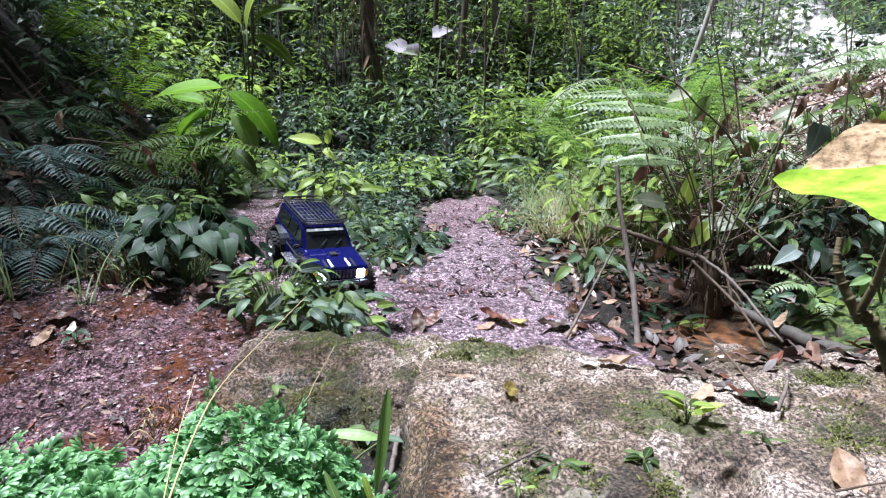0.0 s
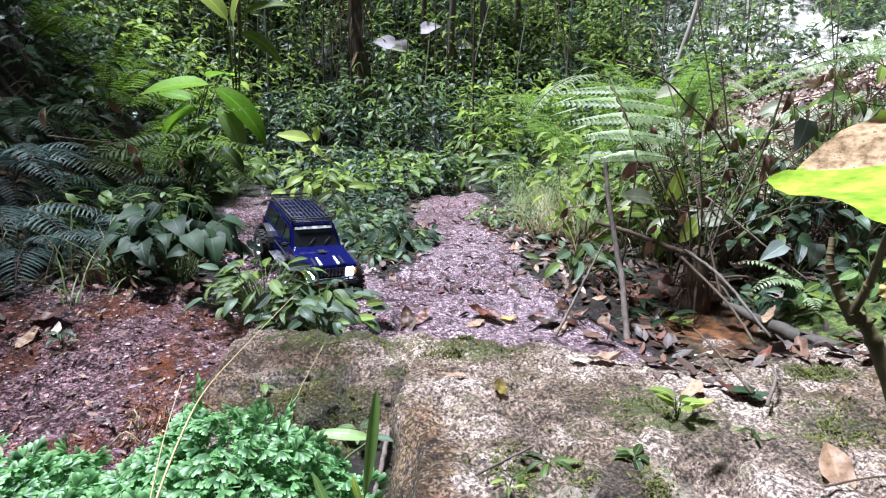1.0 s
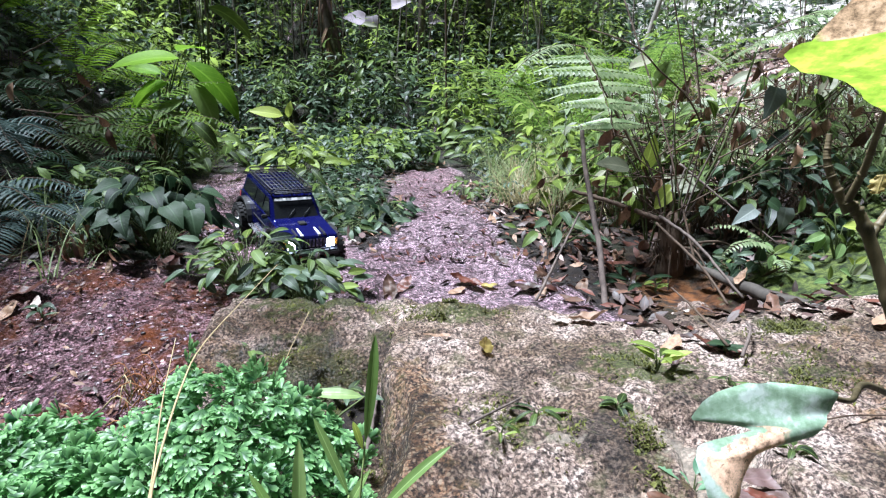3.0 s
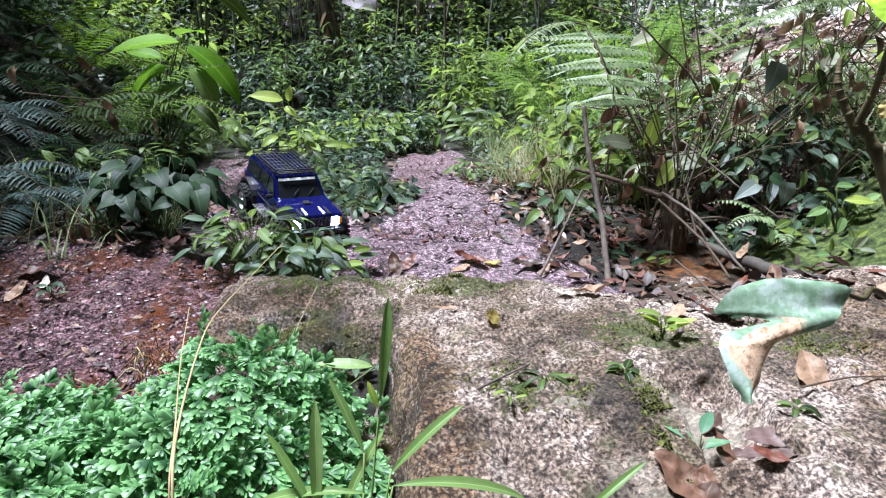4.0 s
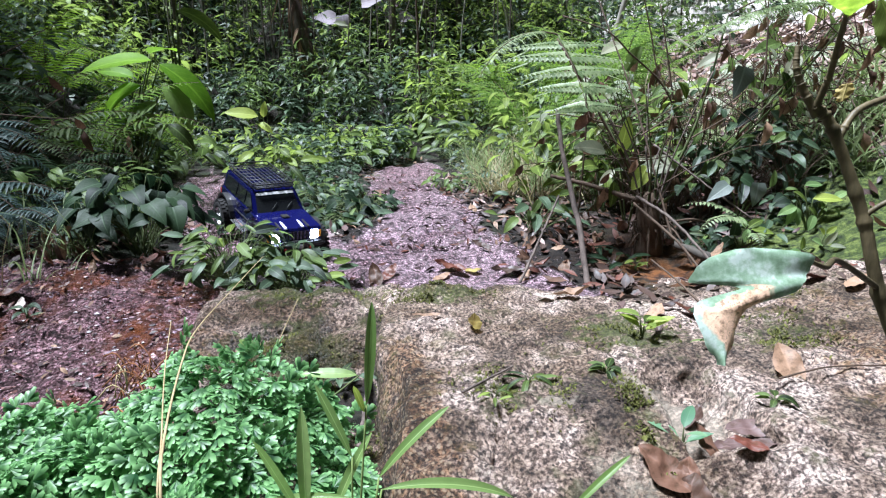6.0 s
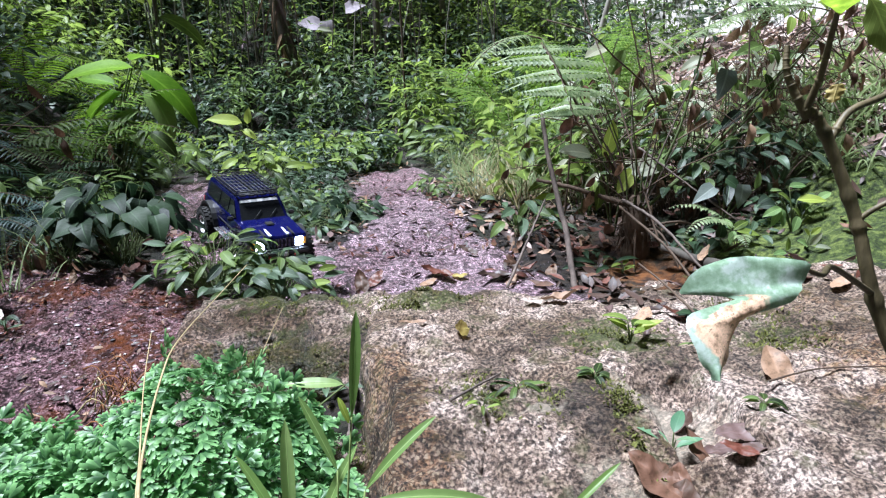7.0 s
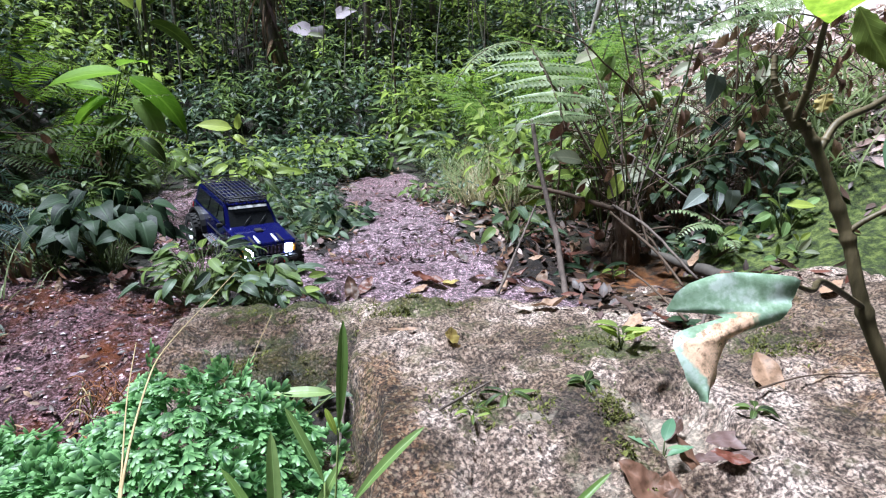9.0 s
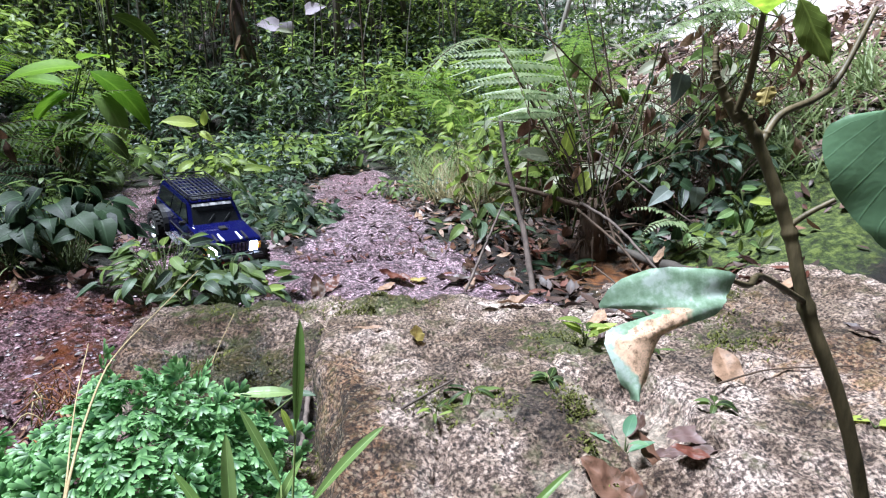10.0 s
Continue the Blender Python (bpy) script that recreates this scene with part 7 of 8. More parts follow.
seedling(0.60, 1.45, 5, 0.04, heart[:2], "grey-green seedling under twigs", 419, 0.02)
seedling(0.69, 0.93, 2, 0.035, lime, "yellow-green leaflet on the boulder", 420, 0.008, (-0.1, 0.2))
seedling(-0.20, 1.56, 6, 0.05, ovate_deep + ovate_mid, "dark green seedling in the crack", 421, 0.05)
perched("long_leaf_plant", (-0.29, 1.38), [
    ((-0.262, 1.36, 0.0), (1.0, -0.15, 0.10), (-0.1, -0.5, 0.85), 0.112, leaf_mesh("lance", "blade_pale", 0.35, 0.2, 0.15, 10, 4, 0.01)), ((-0.27, 1.37, -0.03), (-0.5, -0.5, 0.2), (0, -0.4, 0.9), 0.05, ovate_mid[0]),
    ((-0.15, 1.42, -0.035), (0.8, -0.4, 0.1), (0, -0.5, 0.9), 0.04, ovate_deep[0])], "plant with one long pale leaf behind the spikemoss")
seedling(0.80, 2.36, 5, 0.045, ovate_fresh, "small fresh seedling over the hollow", 423, 0.04)
seedling(-0.43, 1.66, 5, 0.04, ovate_mid, "green seedling on the mossy step", 424, 0.02)
seedling(-1.05, 1.95, 6, 0.05, ovate_deep, "dark green seedling on the red slope", 425, 0.05)


# ---- the cushion of spikemoss ----
def spikemoss(base, label):
    """A cushion of flat, forked sprays whose branches end in fans of rounded lobes."""
    r = np.random.default_rng(431)
    root = thing("spikemoss_clump", base, label, "spikemoss")
    kinds, shapes = [], []
    for q in range(8):
        rq = np.random.default_rng(440 + q)
        acc = Acc()
        spine = np.array([[0.006 * np.sin(2.2 * f + q), 0.085 * f, -0.028 * f * f] for f in np.linspace(0, 1, 6)])
        tube(acc, spine, np.linspace(0.0012, 0.0005, 6), 4, 1, False)
        P, D, U, L, W = [], [], [], [], []
        for k in range(6):
            f = 0.35 + 0.65 * k / 5
            o = np.array([0.006 * np.sin(2.2 * f + q), 0.085 * f, -0.028 * f * f])
            sg = 0 if k == 5 else (1 if k % 2 else -1)
            turn_ = sg * rq.uniform(0.75, 1.05)
            reach = (0.026 * (1.25 - f) + 0.004) if sg else 0.002
            e = o + reach * np.array([np.sin(turn_), np.cos(turn_), -0.15])
            if sg:
                tube(acc, [o, (o + e) / 2 + [0, 0, 0.001], e], 0.0006, 3, 1, False)
            for u in (-1.45, -0.87, -0.29, 0.29, 0.87, 1.45):
                an = turn_ + u * rq.uniform(0.8, 1.0)
                P.append(e)
                D.append((np.sin(an), np.cos(an), -0.25 + rq.normal(0, 0.14)))
                U.append((rq.normal(0, 0.2), rq.normal(0, 0.2), 1))
                L.append(rq.uniform(0.017, 0.023) * (1 - 0.16 * abs(u)))
                W.append(rq.uniform(0.0029, 0.0037))
        leaf_batch(acc, np.array(P), np.array(D), np.array(U), np.array(L), np.array(W), 0.5, -0.25, "lobe", 4, 2, 0)
        me = acc.mesh("spray", [M["moss_frond"], M["stem_green"]])
        bm = bmesh.new()
        bm.from_mesh(me)
        bmesh.ops.remove_doubles(bm, verts=bm.verts, dist=0.0015)
        bm.to_mesh(me)
        bm.free()
        kinds.append(me)
        one = Acc()
        leaf_batch(one, np.array(P), np.array(D), np.array(U), np.array(L), np.array(W), 0.5, -0.25, "lobe", 3, 2, 0)
        T, S, faces, uv = TEMPLATES[("lobe", 3, 2)]
        k = len(T)
        shapes.append((one.v[0], [tuple(i + j * k for i in f_) for j in range(len(P)) for f_ in faces], np.tile(uv, (len(P), 1))))
    made = 0
    rest = Acc()

    def top(x, y):
        a = np.exp(-(((x + 0.37) / 0.20) ** 2 + ((y - 1.10) / 0.27) ** 2) ** 1.4)
        b = np.exp(-(((x + 0.73) / 0.23) ** 2 + ((y - 1.03) / 0.29) ** 2) ** 1.4)
        return -0.15 + 0.20 * max(a, b) ** 0.8 + 0.03 * b + 0.085 * a * np.exp(-((y - 1.25) / 0.2) ** 2) + 0.055 * float(fbm(x, y, 11, 2, 12)), max(a, b)

    while made < 820:
        x, y = r.uniform(-1.0, -0.13), r.uniform(0.70, 1.44)
        z, w = top(x, y)
        if w < r.uniform(0.16, 0.45):
            continue
        e = 0.03
        n = unit([(top(x - e, y)[0] - top(x + e, y)[0]) / (2 * e), (top(x, y - e)[0] - top(x, y + e)[0]) / (2 * e), 0.9])
        az = r.uniform(0, 2 * np.pi)
        out = np.array([np.cos(az), np.sin(az), 0]) * 0.75 + np.array([n[0], n[1] - 0.35, 0.0]) * 0.9
        d = unit(out + n * r.uniform(0.1, 0.9))
        up = unit(n + np.array([0, -0.35, 0.3]) + r.normal(0, 0.2, 3))
        deep = r.random() ** 2.2 * 0.075
        size = r.uniform(0.85, 1.35)
        p = np.array([x, y, z - 0.03 - deep]) - d * 0.035 * size
        m = leaf_pose(p - np.array(base), d, up, size)
        if made % 84 < 6:
            part_of("spray", kinds[made % 8], root, m=m)
        else:
            src = shapes[made % 8]
            mm = np.array(m)
            rest.add(src[0] @ mm[:3, :3].T + mm[:3, 3], src[1], src[2])
        made += 1
    tagged(part_of("spray_mass", rest.mesh("spray_mass", [M["moss_frond"]]), root), kind="stuff")
    return root


spikemoss((-0.44, 1.18, float(land(-0.44, 1.18))), "pale bluish-green cushion of lacy spikemoss")


# ---- grass in the foreground ----
def bamboo_grass():
    base = np.array([-0.15, 0.87, top_of(-0.15, 0.87) - 0.01])
    root = thing("broad_bladed_grass", base, "tall grass plant with broad pointed green blades", "grass")
    bl = [leaf_mesh("lance", m_, c, 0.45, w, 12, 4) for m_, c, w in (("blade", 0.15, 0.075), ("blade_pale", 0.5, 0.075), ("blade_pale", 0.9, 0.06), ("blade_pale", 0.15, 0.08), ("leaf_lime", 0.4, 0.16))]
    tall = [
        ((0.0, 0, 0), (-0.119, 0.914, 0.135), (-0.104, 0.939, 0.256), (0.3, -1, 0.2), 0, True), ((0.0, 0, 0), (-0.140, 0.901, 0.072), (-0.178, 0.923, 0.160), (0.5, -0.9, 0.3), 3, True),
        ((-0.04, 0, 0), (-0.205, 0.892, -0.005), (-0.256, 0.914, 0.094), (0.7, -0.7, 0.5), 0, True), ((-0.03, 0, 0), (-0.202, 0.891, -0.01), (-0.200, 0.917, 0.128), (0.2, -1, 0.2), 3, True)]
    short = [
        ((0.01, 0, 0), (-0.108, 0.894, 0.045), (-0.030, 0.906, 0.136), (-0.6, -0.7, 0.5), 1, True), ((0.01, 0, 0), (-0.105, 0.888, 0.032), (0.070, 0.879, 0.060), (0.0, -0.5, 1), 2, True),
        ((-0.01, 0, 0), (-0.142, 0.89, 0.022), (-0.302, 0.900, 0.045), (0.0, -0.5, 1), 2, True), ((0, 0, 0), (-0.171, 0.89, -0.01), (-0.130, 0.905, 0.098), (-0.5, -0.8, 0.3), 1, True),
        ((0, 0, 0), (-0.122, 0.910, 0.128), (-0.132, 0.915, 0.160), (0.3, -1, 0.2), 4, False), ((0.0, 0, 0), (-0.13, 0.88, 0.0), (-0.09, 0.80, 0.05), (0, -0.3, 1), 2, False)]
    for foot, o, tip, up, k, stemmed in tall + short:
        o, tip = np.array(o) - base, np.array(tip) - base
        if stemmed:
            acc = Acc()
            tube(acc, smooth_path([foot, (np.array(foot) + o) / 2 + [0, 0, 0.01], o], 8), np.linspace(0.0022, 0.0012, 9), 5)
            part_of("stem", acc.mesh("stem", [M["stem_grass"]]), root)
        part_of("blade", bl[k], root, m=leaf_pose(o, tip - o, up, float(np.linalg.norm(tip - o)) * 1.05))


bamboo_grass()
zs = top_of(0.11, 0.85)
leafy_plant("grass_shoot", (0.11, 0.85, zs - 0.01), [((0, 0, 0), (0.015, 0.012, 0.0 - zs), (0.080, 0.012, 0.075), (-0.6, -0.7, 0.6), 0.115, leaf_mesh("lance", "blade", 0.4, 0.45, 0.06, 12, 4)), ((0, 0, 0), (-0.02, 0.0, -0.02 - zs), (-0.6, -0.3, 0.35), (0, -0.4, 1), 0.06, leaf_mesh("ovate", "broad", 0.6, 0.2, 0.25))],
            "small grass shoot in front of the boulder", "grass", stem_r=0.0015)


def dry_stalk(name, pts, r0, label):
    p = smooth_path(pts, 28)
    acc = Acc()
    tube(acc, p - p[0], np.linspace(r0, r0 * 0.45, len(p)), 5)
    return solo(name, acc.mesh(name, [M["straw"]]), label, "grass stalk", "dry grass stalks", m=Matrix.Translation(p[0]))


dry_stalk("dry_grass_stalk", [(-0.33, 0.72, -0.30), (-0.328, 0.74, -0.05), (-0.329, 0.768, 0.104), (-0.343, 0.84, 0.145), (-0.376, 1.037, 0.16), (-0.421, 1.291, 0.129), (-0.445, 1.70, 0.091), (-0.436, 2.06, 0.085)], 0.0022, "long arching straw-coloured grass stalk")
dry_stalk("dry_grass_stalk", [(-0.335, 0.72, -0.30), (-0.333, 0.74, -0.05), (-0.333, 0.769, 0.104), (-0.346, 0.841, 0.145), (-0.385, 0.993, 0.167), (-0.437, 1.203, 0.171)], 0.0016, "short straw-coloured grass stalk")
dry_stalk("dry_grass_stalk", [(-0.36, 1.55, -0.14), (-0.34, 1.60, -0.03), (-0.30, 1.72, 0.05)], 0.0018, "thin dry stalk against the step")
dry_stalk("dry_grass_stalk", [(-1.20, 2.12, -0.02), (-1.19, 2.14, 0.10), (-1.17, 2.17, 0.20)], 0.0016, "thin upright straw stalk on the red slope")
rs = np.random.default_rng(455)
nest = thing("dead_root_tuft", (-0.56, 1.40, float(land(-0.56, 1.40)) + 0.09), "tangle of dry reddish rootlets behind the spikemoss", "roots")
for q in range(48):
    acc = Acc()
    a = rs.normal(0, [0.04, 0.04, 0.01]) + [0, 0, 0.03]
    b = a + rs.normal(0, [0.05, 0.04, 0.03])
    b[2] = max(b[2], -0.01)
    tube(acc, smooth_path([a, (a + b) / 2 + [0, 0, 0.03], b], 6), 0.0013, 4)
    part_of("rootlet", acc.mesh("rootlet", [M["straw" if q % 4 == 0 else "earth"]]), nest)


# ---- the sapling close to the camera ----
def plate(name, parent, origin, right, up, rows, mat, bulge=0.004, turn=None, label=""):
    """A broad leaf from its outline: rows of (height, left, right) in millimetres on its own plane."""
    right, up = unit(right), unit(up)
    fwd = np.cross(right, up)
    rows = np.array(rows, float)
    v = np.linspace(0, 1, 29)
    hs = np.interp(v, np.linspace(0, 1, len(rows)), rows[:, 0])
    le = np.interp(v, np.linspace(0, 1, len(rows)), rows[:, 1])
    ri = np.interp(v, np.linspace(0, 1, len(rows)), rows[:, 2])
    cols = 14
    c = np.linspace(0, 1, cols + 1)
    X = le[:, None] + (ri - le)[:, None] * c + (0.35 * np.sin(v * 41) + 3.4 * fbm(v, 0 * v, 16, 4, 8))[:, None] * np.array([1] + [0] * (cols - 1) + [-1])
    H = np.repeat(hs[:, None], cols + 1, 1)
    D = bulge * 1000 * (1 - (2 * c[None] - 1) ** 2) + 1.0 * np.sin(v * 17)[:, None] * (2 * c[None] - 1) ** 2
    if turn is not None:
        D = D + turn(v)[:, None] * 1000
    V = np.asarray(origin) + (X[..., None] * right + H[..., None] * up + D[..., None] * fwd) / 1000
    V = V.reshape(-1, 3) - np.array(parent.matrix_basis.translation)
    k = cols + 1
    faces = [(a * k + b, a * k + b + 1, (a + 1) * k + b + 1, (a + 1) * k + b) for a in range(28) for b in range(cols)]
    acc = Acc()
    acc.add(V, faces, np.stack([np.tile(c, 29), np.repeat(v, k)], 1))
    return part_of(name, acc.mesh(name, [M[mat]]), parent, label)


def sapling():
    centre = np.array([-0.0814, 0.1451, 0.5033])

    def far(p):
        return centre + 1.25 * (np.asarray(p, float) - centre) + [-0.007, 0, 0]

    fx, fy = 0.268, 0.39
    foot = np.array([fx, fy, float(land(fx, fy)) - 0.05])
    root = thing("knobbly_sapling", foot, "slim knobbly brown sapling with a few large leaves", "sapling")

    def stem(name, pts, r0, r1, nodes=(), mat="twig", wob=0.0, seed=1):
        r = np.random.default_rng(seed)
        p = smooth_path(np.array(pts) - foot, 110)
        rad = 0.90 * np.linspace(r0, r1, len(p)) * (1 + r.normal(0, 0.03, len(p)))
        for f in nodes:
            i = int(f * (len(p) - 1))
            rad[i] *= 1.30
            rad[max(0, i - 1)] *= 1.12
        acc = Acc()
        tube(acc, p + r.normal(0, wob, p.shape), rad, 12)
        return part_of(name, acc.mesh(name, [M[mat]]), root)

    def leaf(name, origin, right, up, rows, mat, bulge=0.004, turn=None, label=""):
        return plate(name, root, far(origin), right, up, [tuple(1.25 * q for q in row) for row in rows], mat, bulge, turn, label)

    stem("stem", [foot, far((0.185, 0.35, 0.10)), far((0.147, 0.366, 0.338)), far((0.123, 0.378, 0.422)), far((0.117, 0.384, 0.453)), far((0.105, 0.391, 0.489)), far((0.098, 0.393, 0.498))], 0.0048, 0.0030, (0.50, 0.66, 0.72, 0.84, 0.90, 0.95))
    tip = np.array([0.125, 0.422, 0.539])
    stem("shoot", [far((0.098, 0.393, 0.497)), (0.136, 0.446, 0.512), (0.131, 0.434, 0.528), tip], 0.0021, 0.0013, (0.3, 0.5), seed=2)
    stem("stub", [far((0.099, 0.393, 0.494)), far((0.0925, 0.395, 0.507)), far((0.0905, 0.396, 0.514)), far((0.091, 0.397, 0.5225))], 0.0026, 0.0015, (0.2, 0.35, 0.5, 0.65, 0.8), seed=3)
    for pts, r0, r1, nodes, mat, seed in [
        ([(0.107, 0.390, 0.485), (0.117, 0.393, 0.496), (0.136, 0.398, 0.502), (0.148, 0.401, 0.510), (0.165, 0.404, 0.537)], 0.0022, 0.0016, (0.1, 0.7), "twig", 4),
        ([(0.116, 0.384, 0.452), (0.122, 0.381, 0.458), (0.131, 0.377, 0.464)], 0.0017, 0.0013, (0.1,), "twig", 5)]:
        stem("branch", [far(p) for p in pts], r0, r1, nodes, mat, seed=seed)
    stem("branch", [far((0.122, 0.378, 0.424)), (0.120, 0.405, 0.428), (0.100, 0.385, 0.431), (0.085, 0.376, 0.437)], 0.0018, 0.0010, (0.5,), seed=6)
    plate("torn_leaf", root, (0.0618, 0.371, 0.4225), (0.985, 0.03, 0.02), (0.03, 0.24, 0.97),
          [(21.5, -9.4, -1), (19.6, -20, 13), (17, -24.8, 24.5), (14, -28, 25), (11, -29.8, 22.8), (9.2, -29, 21), (8, -19, 19.6), (6.7, -11, 18), (5.5, -10, 16.6), (3.7, -21.5, 14.6), (1.8, -28.5, 11.0), (0, -30, 1), (-1.8, -31, -9), (-6.1, -31, -13), (-11, -29.5, -16), (-16, -27, -18.5), (-19.6, -25, -20.5), (-22, -24, -22.5)], "torn", 0.003,
          lambda v: 0.012 * v ** 1.5, "green leaf with a withered brown hole")
    plate("lime_leaf", root, tip, (0.841, -0.49, 0.228), (-0.54, -0.759, 0.364),
          [(-1.6, -1, 1), (10, -6, 16), (20, -9.5, 22), (34, -14.5, 26.5), (45, -22, 28), (54, -28, 27), (63, -31.5, 25), (70, -32.5, 23), (74, -26, 21), (83, -20, 17), (90, -14, 12), (95, -8, 6), (97, -3, 2)], "backlit", 0.002,
          lambda v: -0.004 * np.maximum(0, v - 0.66) / 0.34 + 0.0014 * np.sin(v * 21) * (v > 0.66), "lime green backlit leaf with a curled brown edge")
    leaf("broad_leaf", (0.1365, 0.365, 0.470), (0.96, -0.2, 0.0), (-0.05, 0.15, 0.98),
         [(27, 0, 8), (26, -8, 14), (23, -14.5, 20), (16, -17.5, 25), (8, -17, 28), (0, -15, 29), (-8, -10.5, 28), (-15, -6, 26), (-22, 1, 23), (-28, 9, 19)], "broad", 0.004, None, "large soft green leaf")
    leaf("young_leaf", (0.136, 0.402, 0.528), (0.8, -0.3, 0.5), (-0.4, 0.2, 0.9), [(14, -1, 1), (8, -5, 5), (0, -7, 6), (-8, -4, 4), (-14, -0.8, 0.8)], "leaf_fresh", 0.002)
    leaf("yellow_leaf", (0.1165, 0.402, 0.5035), (0.9, -0.2, 0.1), (0.2, 0.2, 0.95), [(3.5, -2, 3), (1.5, -3.5, 4), (-1.5, -3.5, 3), (-4, -2, 1)], "dead_yellow", 0.001)


sapling()


# ---- the model car ----
def prism(profile, y0, y1, taper=1.0, split=None):
    """A side outline (x, z) drawn out across the width; points above split lean in by taper."""
    bm = bmesh.new()
    rings = []
    for y in (y0, y1):
        rings.append([bm.verts.new((x, y * (taper if split is not None and z > split else 1.0), z)) for x, z in profile])
    bm.faces.new(rings[0][::-1])
    bm.faces.new(rings[1])
    k = len(profile)
    for i in range(k):
        bm.faces.new((rings[0][i], rings[0][(i + 1) % k], rings[1][(i + 1) % k], rings[1][i]))
    return bm


def bevel(bm, width, segments=2):
    bmesh.ops.bevel(bm, geom=[e for e in bm.edges if e.is_manifold and e.calc_face_angle(0) > 0.35], offset=width, segments=segments, affect="EDGES", clamp_overlap=True)
    return bm


def brick(x0, x1, y0, y1, z0, z1, b=0.0015):
    bm = bmesh.new()
    bmesh.ops.create_cube(bm, size=1)
    for v in bm.verts:
        v.co = Vector(((x0 + x1) / 2 + v.co.x * (x1 - x0), (y0 + y1) / 2 + v.co.y * (y1 - y0), (z0 + z1) / 2 + v.co.z * (z1 - z0)))
    return bevel(bm, b) if b else bm


def arch(cx, cz, r, a0, a1, k=9):
    return [(cx + r * math.cos(radians(a)), cz + r * math.sin(radians(a))) for a in np.linspace(a0, a1, k)]


def bar(parent, name, pts, r, mat, sides=6):
    acc = Acc()
    tube(acc, pts, r, sides)
    return part_of(name, acc.mesh(name, [M[mat]]), parent)


def pane(name, corners, parent, thick=0.002, mat="glass", label=""):
    """A thin solid pane on four corners."""
    c = [Vector(p) for p in corners]
    n = (c[1] - c[0]).cross(c[3] - c[0]).normalized() * thick
    bm = bmesh.new()
    a = [bm.verts.new(p) for p in c]
    b = [bm.verts.new(p + n) for p in c]
    bm.faces.new(a[::-1])
    bm.faces.new(b)
    for i in range(4):
        bm.faces.new((a[i], a[(i + 1) % 4], b[(i + 1) % 4], b[i]))
    bevel(bm, 0.0006, 1)
    return part(name, bm, M[mat], parent, label)


def wheel(parent, x, y, z, steer=0.0):
    """A chunky off-road tyre on a bright rim."""
    sgn = 1 if y > 0 else -1
    hub = part_of("wheel", wheel_core(), parent)
    hub.matrix_basis = Matrix.Translation((x, y, z)) @ Euler((0, 0, steer + (0 if sgn > 0 else math.pi))).to_matrix().to_4x4()
    part_of("tyre", tyre_mesh(), hub)
    part_of("rim", rim_mesh(), hub)
    return hub


CACHE = {}


def lathe(profile, k=40):
    """(offset along the axle, radius) pairs spun about the axle."""
    a = np.linspace(0, 2 * np.pi, k, endpoint=False)
    pr = np.array(profile)
    V = np.stack([pr[:, 1][:, None] * np.cos(a), np.repeat(pr[:, 0][:, None], k, 1), pr[:, 1][:, None] * np.sin(a)], -1)
    n = len(pr)
    F = [(i * k + j, i * k + (j + 1) % k, (i + 1) * k + (j + 1) % k, (i + 1) * k + j) for i in range(n - 1) for j in range(k)]
    return V.reshape(-1, 3), F


def wheel_core():
    if "core" not in CACHE:
        acc = Acc()
        acc.add(*lathe([(0.024, 0.001), (0.024, 0.006), (0.010, 0.007), (-0.02, 0.007), (-0.02, 0.001)], 16))
        CACHE["core"] = acc.mesh("hub", [M["steel"]])
    return CACHE["core"]


def tyre_mesh():
    if "tyre" not in CACHE:
        acc = Acc()
        acc.add(*lathe([(0.019, 0.031), (0.0215, 0.038), (0.0215, 0.047), (0.018, 0.053), (0.010, 0.055), (-0.010, 0.055), (-0.018, 0.053), (-0.0215, 0.047), (-0.0215, 0.038), (-0.019, 0.031)], 48))
        for row, (yo, wy) in enumerate([(-0.0145, 0.0065), (-0.005, 0.004), (0.005, 0.004), (0.0145, 0.0065)]):
            for q in range(24):
                a = (q + 0.5 * (row % 2)) * 2 * np.pi / 24
                c, s_ = np.cos(a), np.sin(a)
                t = np.array([-s_, 0, c])
                o = np.array([c, 0, s_])
                V = [o * rr + t * tt + np.array([0, yo + yy, 0]) for rr in (0.052, 0.0592) for tt in (-0.0048, 0.0048) for yy in (-wy, wy)]
                acc.add(np.array(V), [(0, 1, 3, 2), (4, 6, 7, 5), (0, 4, 5, 1), (2, 3, 7, 6), (0, 2, 6, 4), (1, 5, 7, 3)])
        CACHE["tyre"] = acc.mesh("tyre", [M["rubber"]], False)
    return CACHE["tyre"]


def rim_mesh():
    if "rim" not in CACHE:
        acc = Acc()
        acc.add(*lathe([(-0.018, 0.0305), (0.019, 0.0315), (0.0205, 0.030), (0.017, 0.0275), (0.008, 0.026), (0.008, 0.0245)], 40))
        acc.add(*lathe([(0.017, 0.001), (0.017, 0.008), (0.0125, 0.0095), (0.009, 0.0245), (0.004, 0.0245), (0.004, 0.001)], 40))
        for q in range(8):
            a = q * 2 * np.pi / 8
            o, t = np.array([np.cos(a), 0, np.sin(a)]), np.array([-np.sin(a), 0, np.cos(a)])
            V = [o * rr + t * tt + np.array([0, yy, 0]) for rr, yb in ((0.008, 0.0165), (0.0265, 0.0135)) for tt in (-0.0032, 0.0032) for yy in (0.006, yb)]
            acc.add(np.array(V), [(0, 1, 3, 2), (4, 6, 7, 5), (0, 4, 5, 1), (2, 3, 7, 6), (0, 2, 6, 4), (1, 5, 7, 3)])
        CACHE["rim"] = acc.mesh("rim", [M["chrome"]], False)
    return CACHE["rim"]


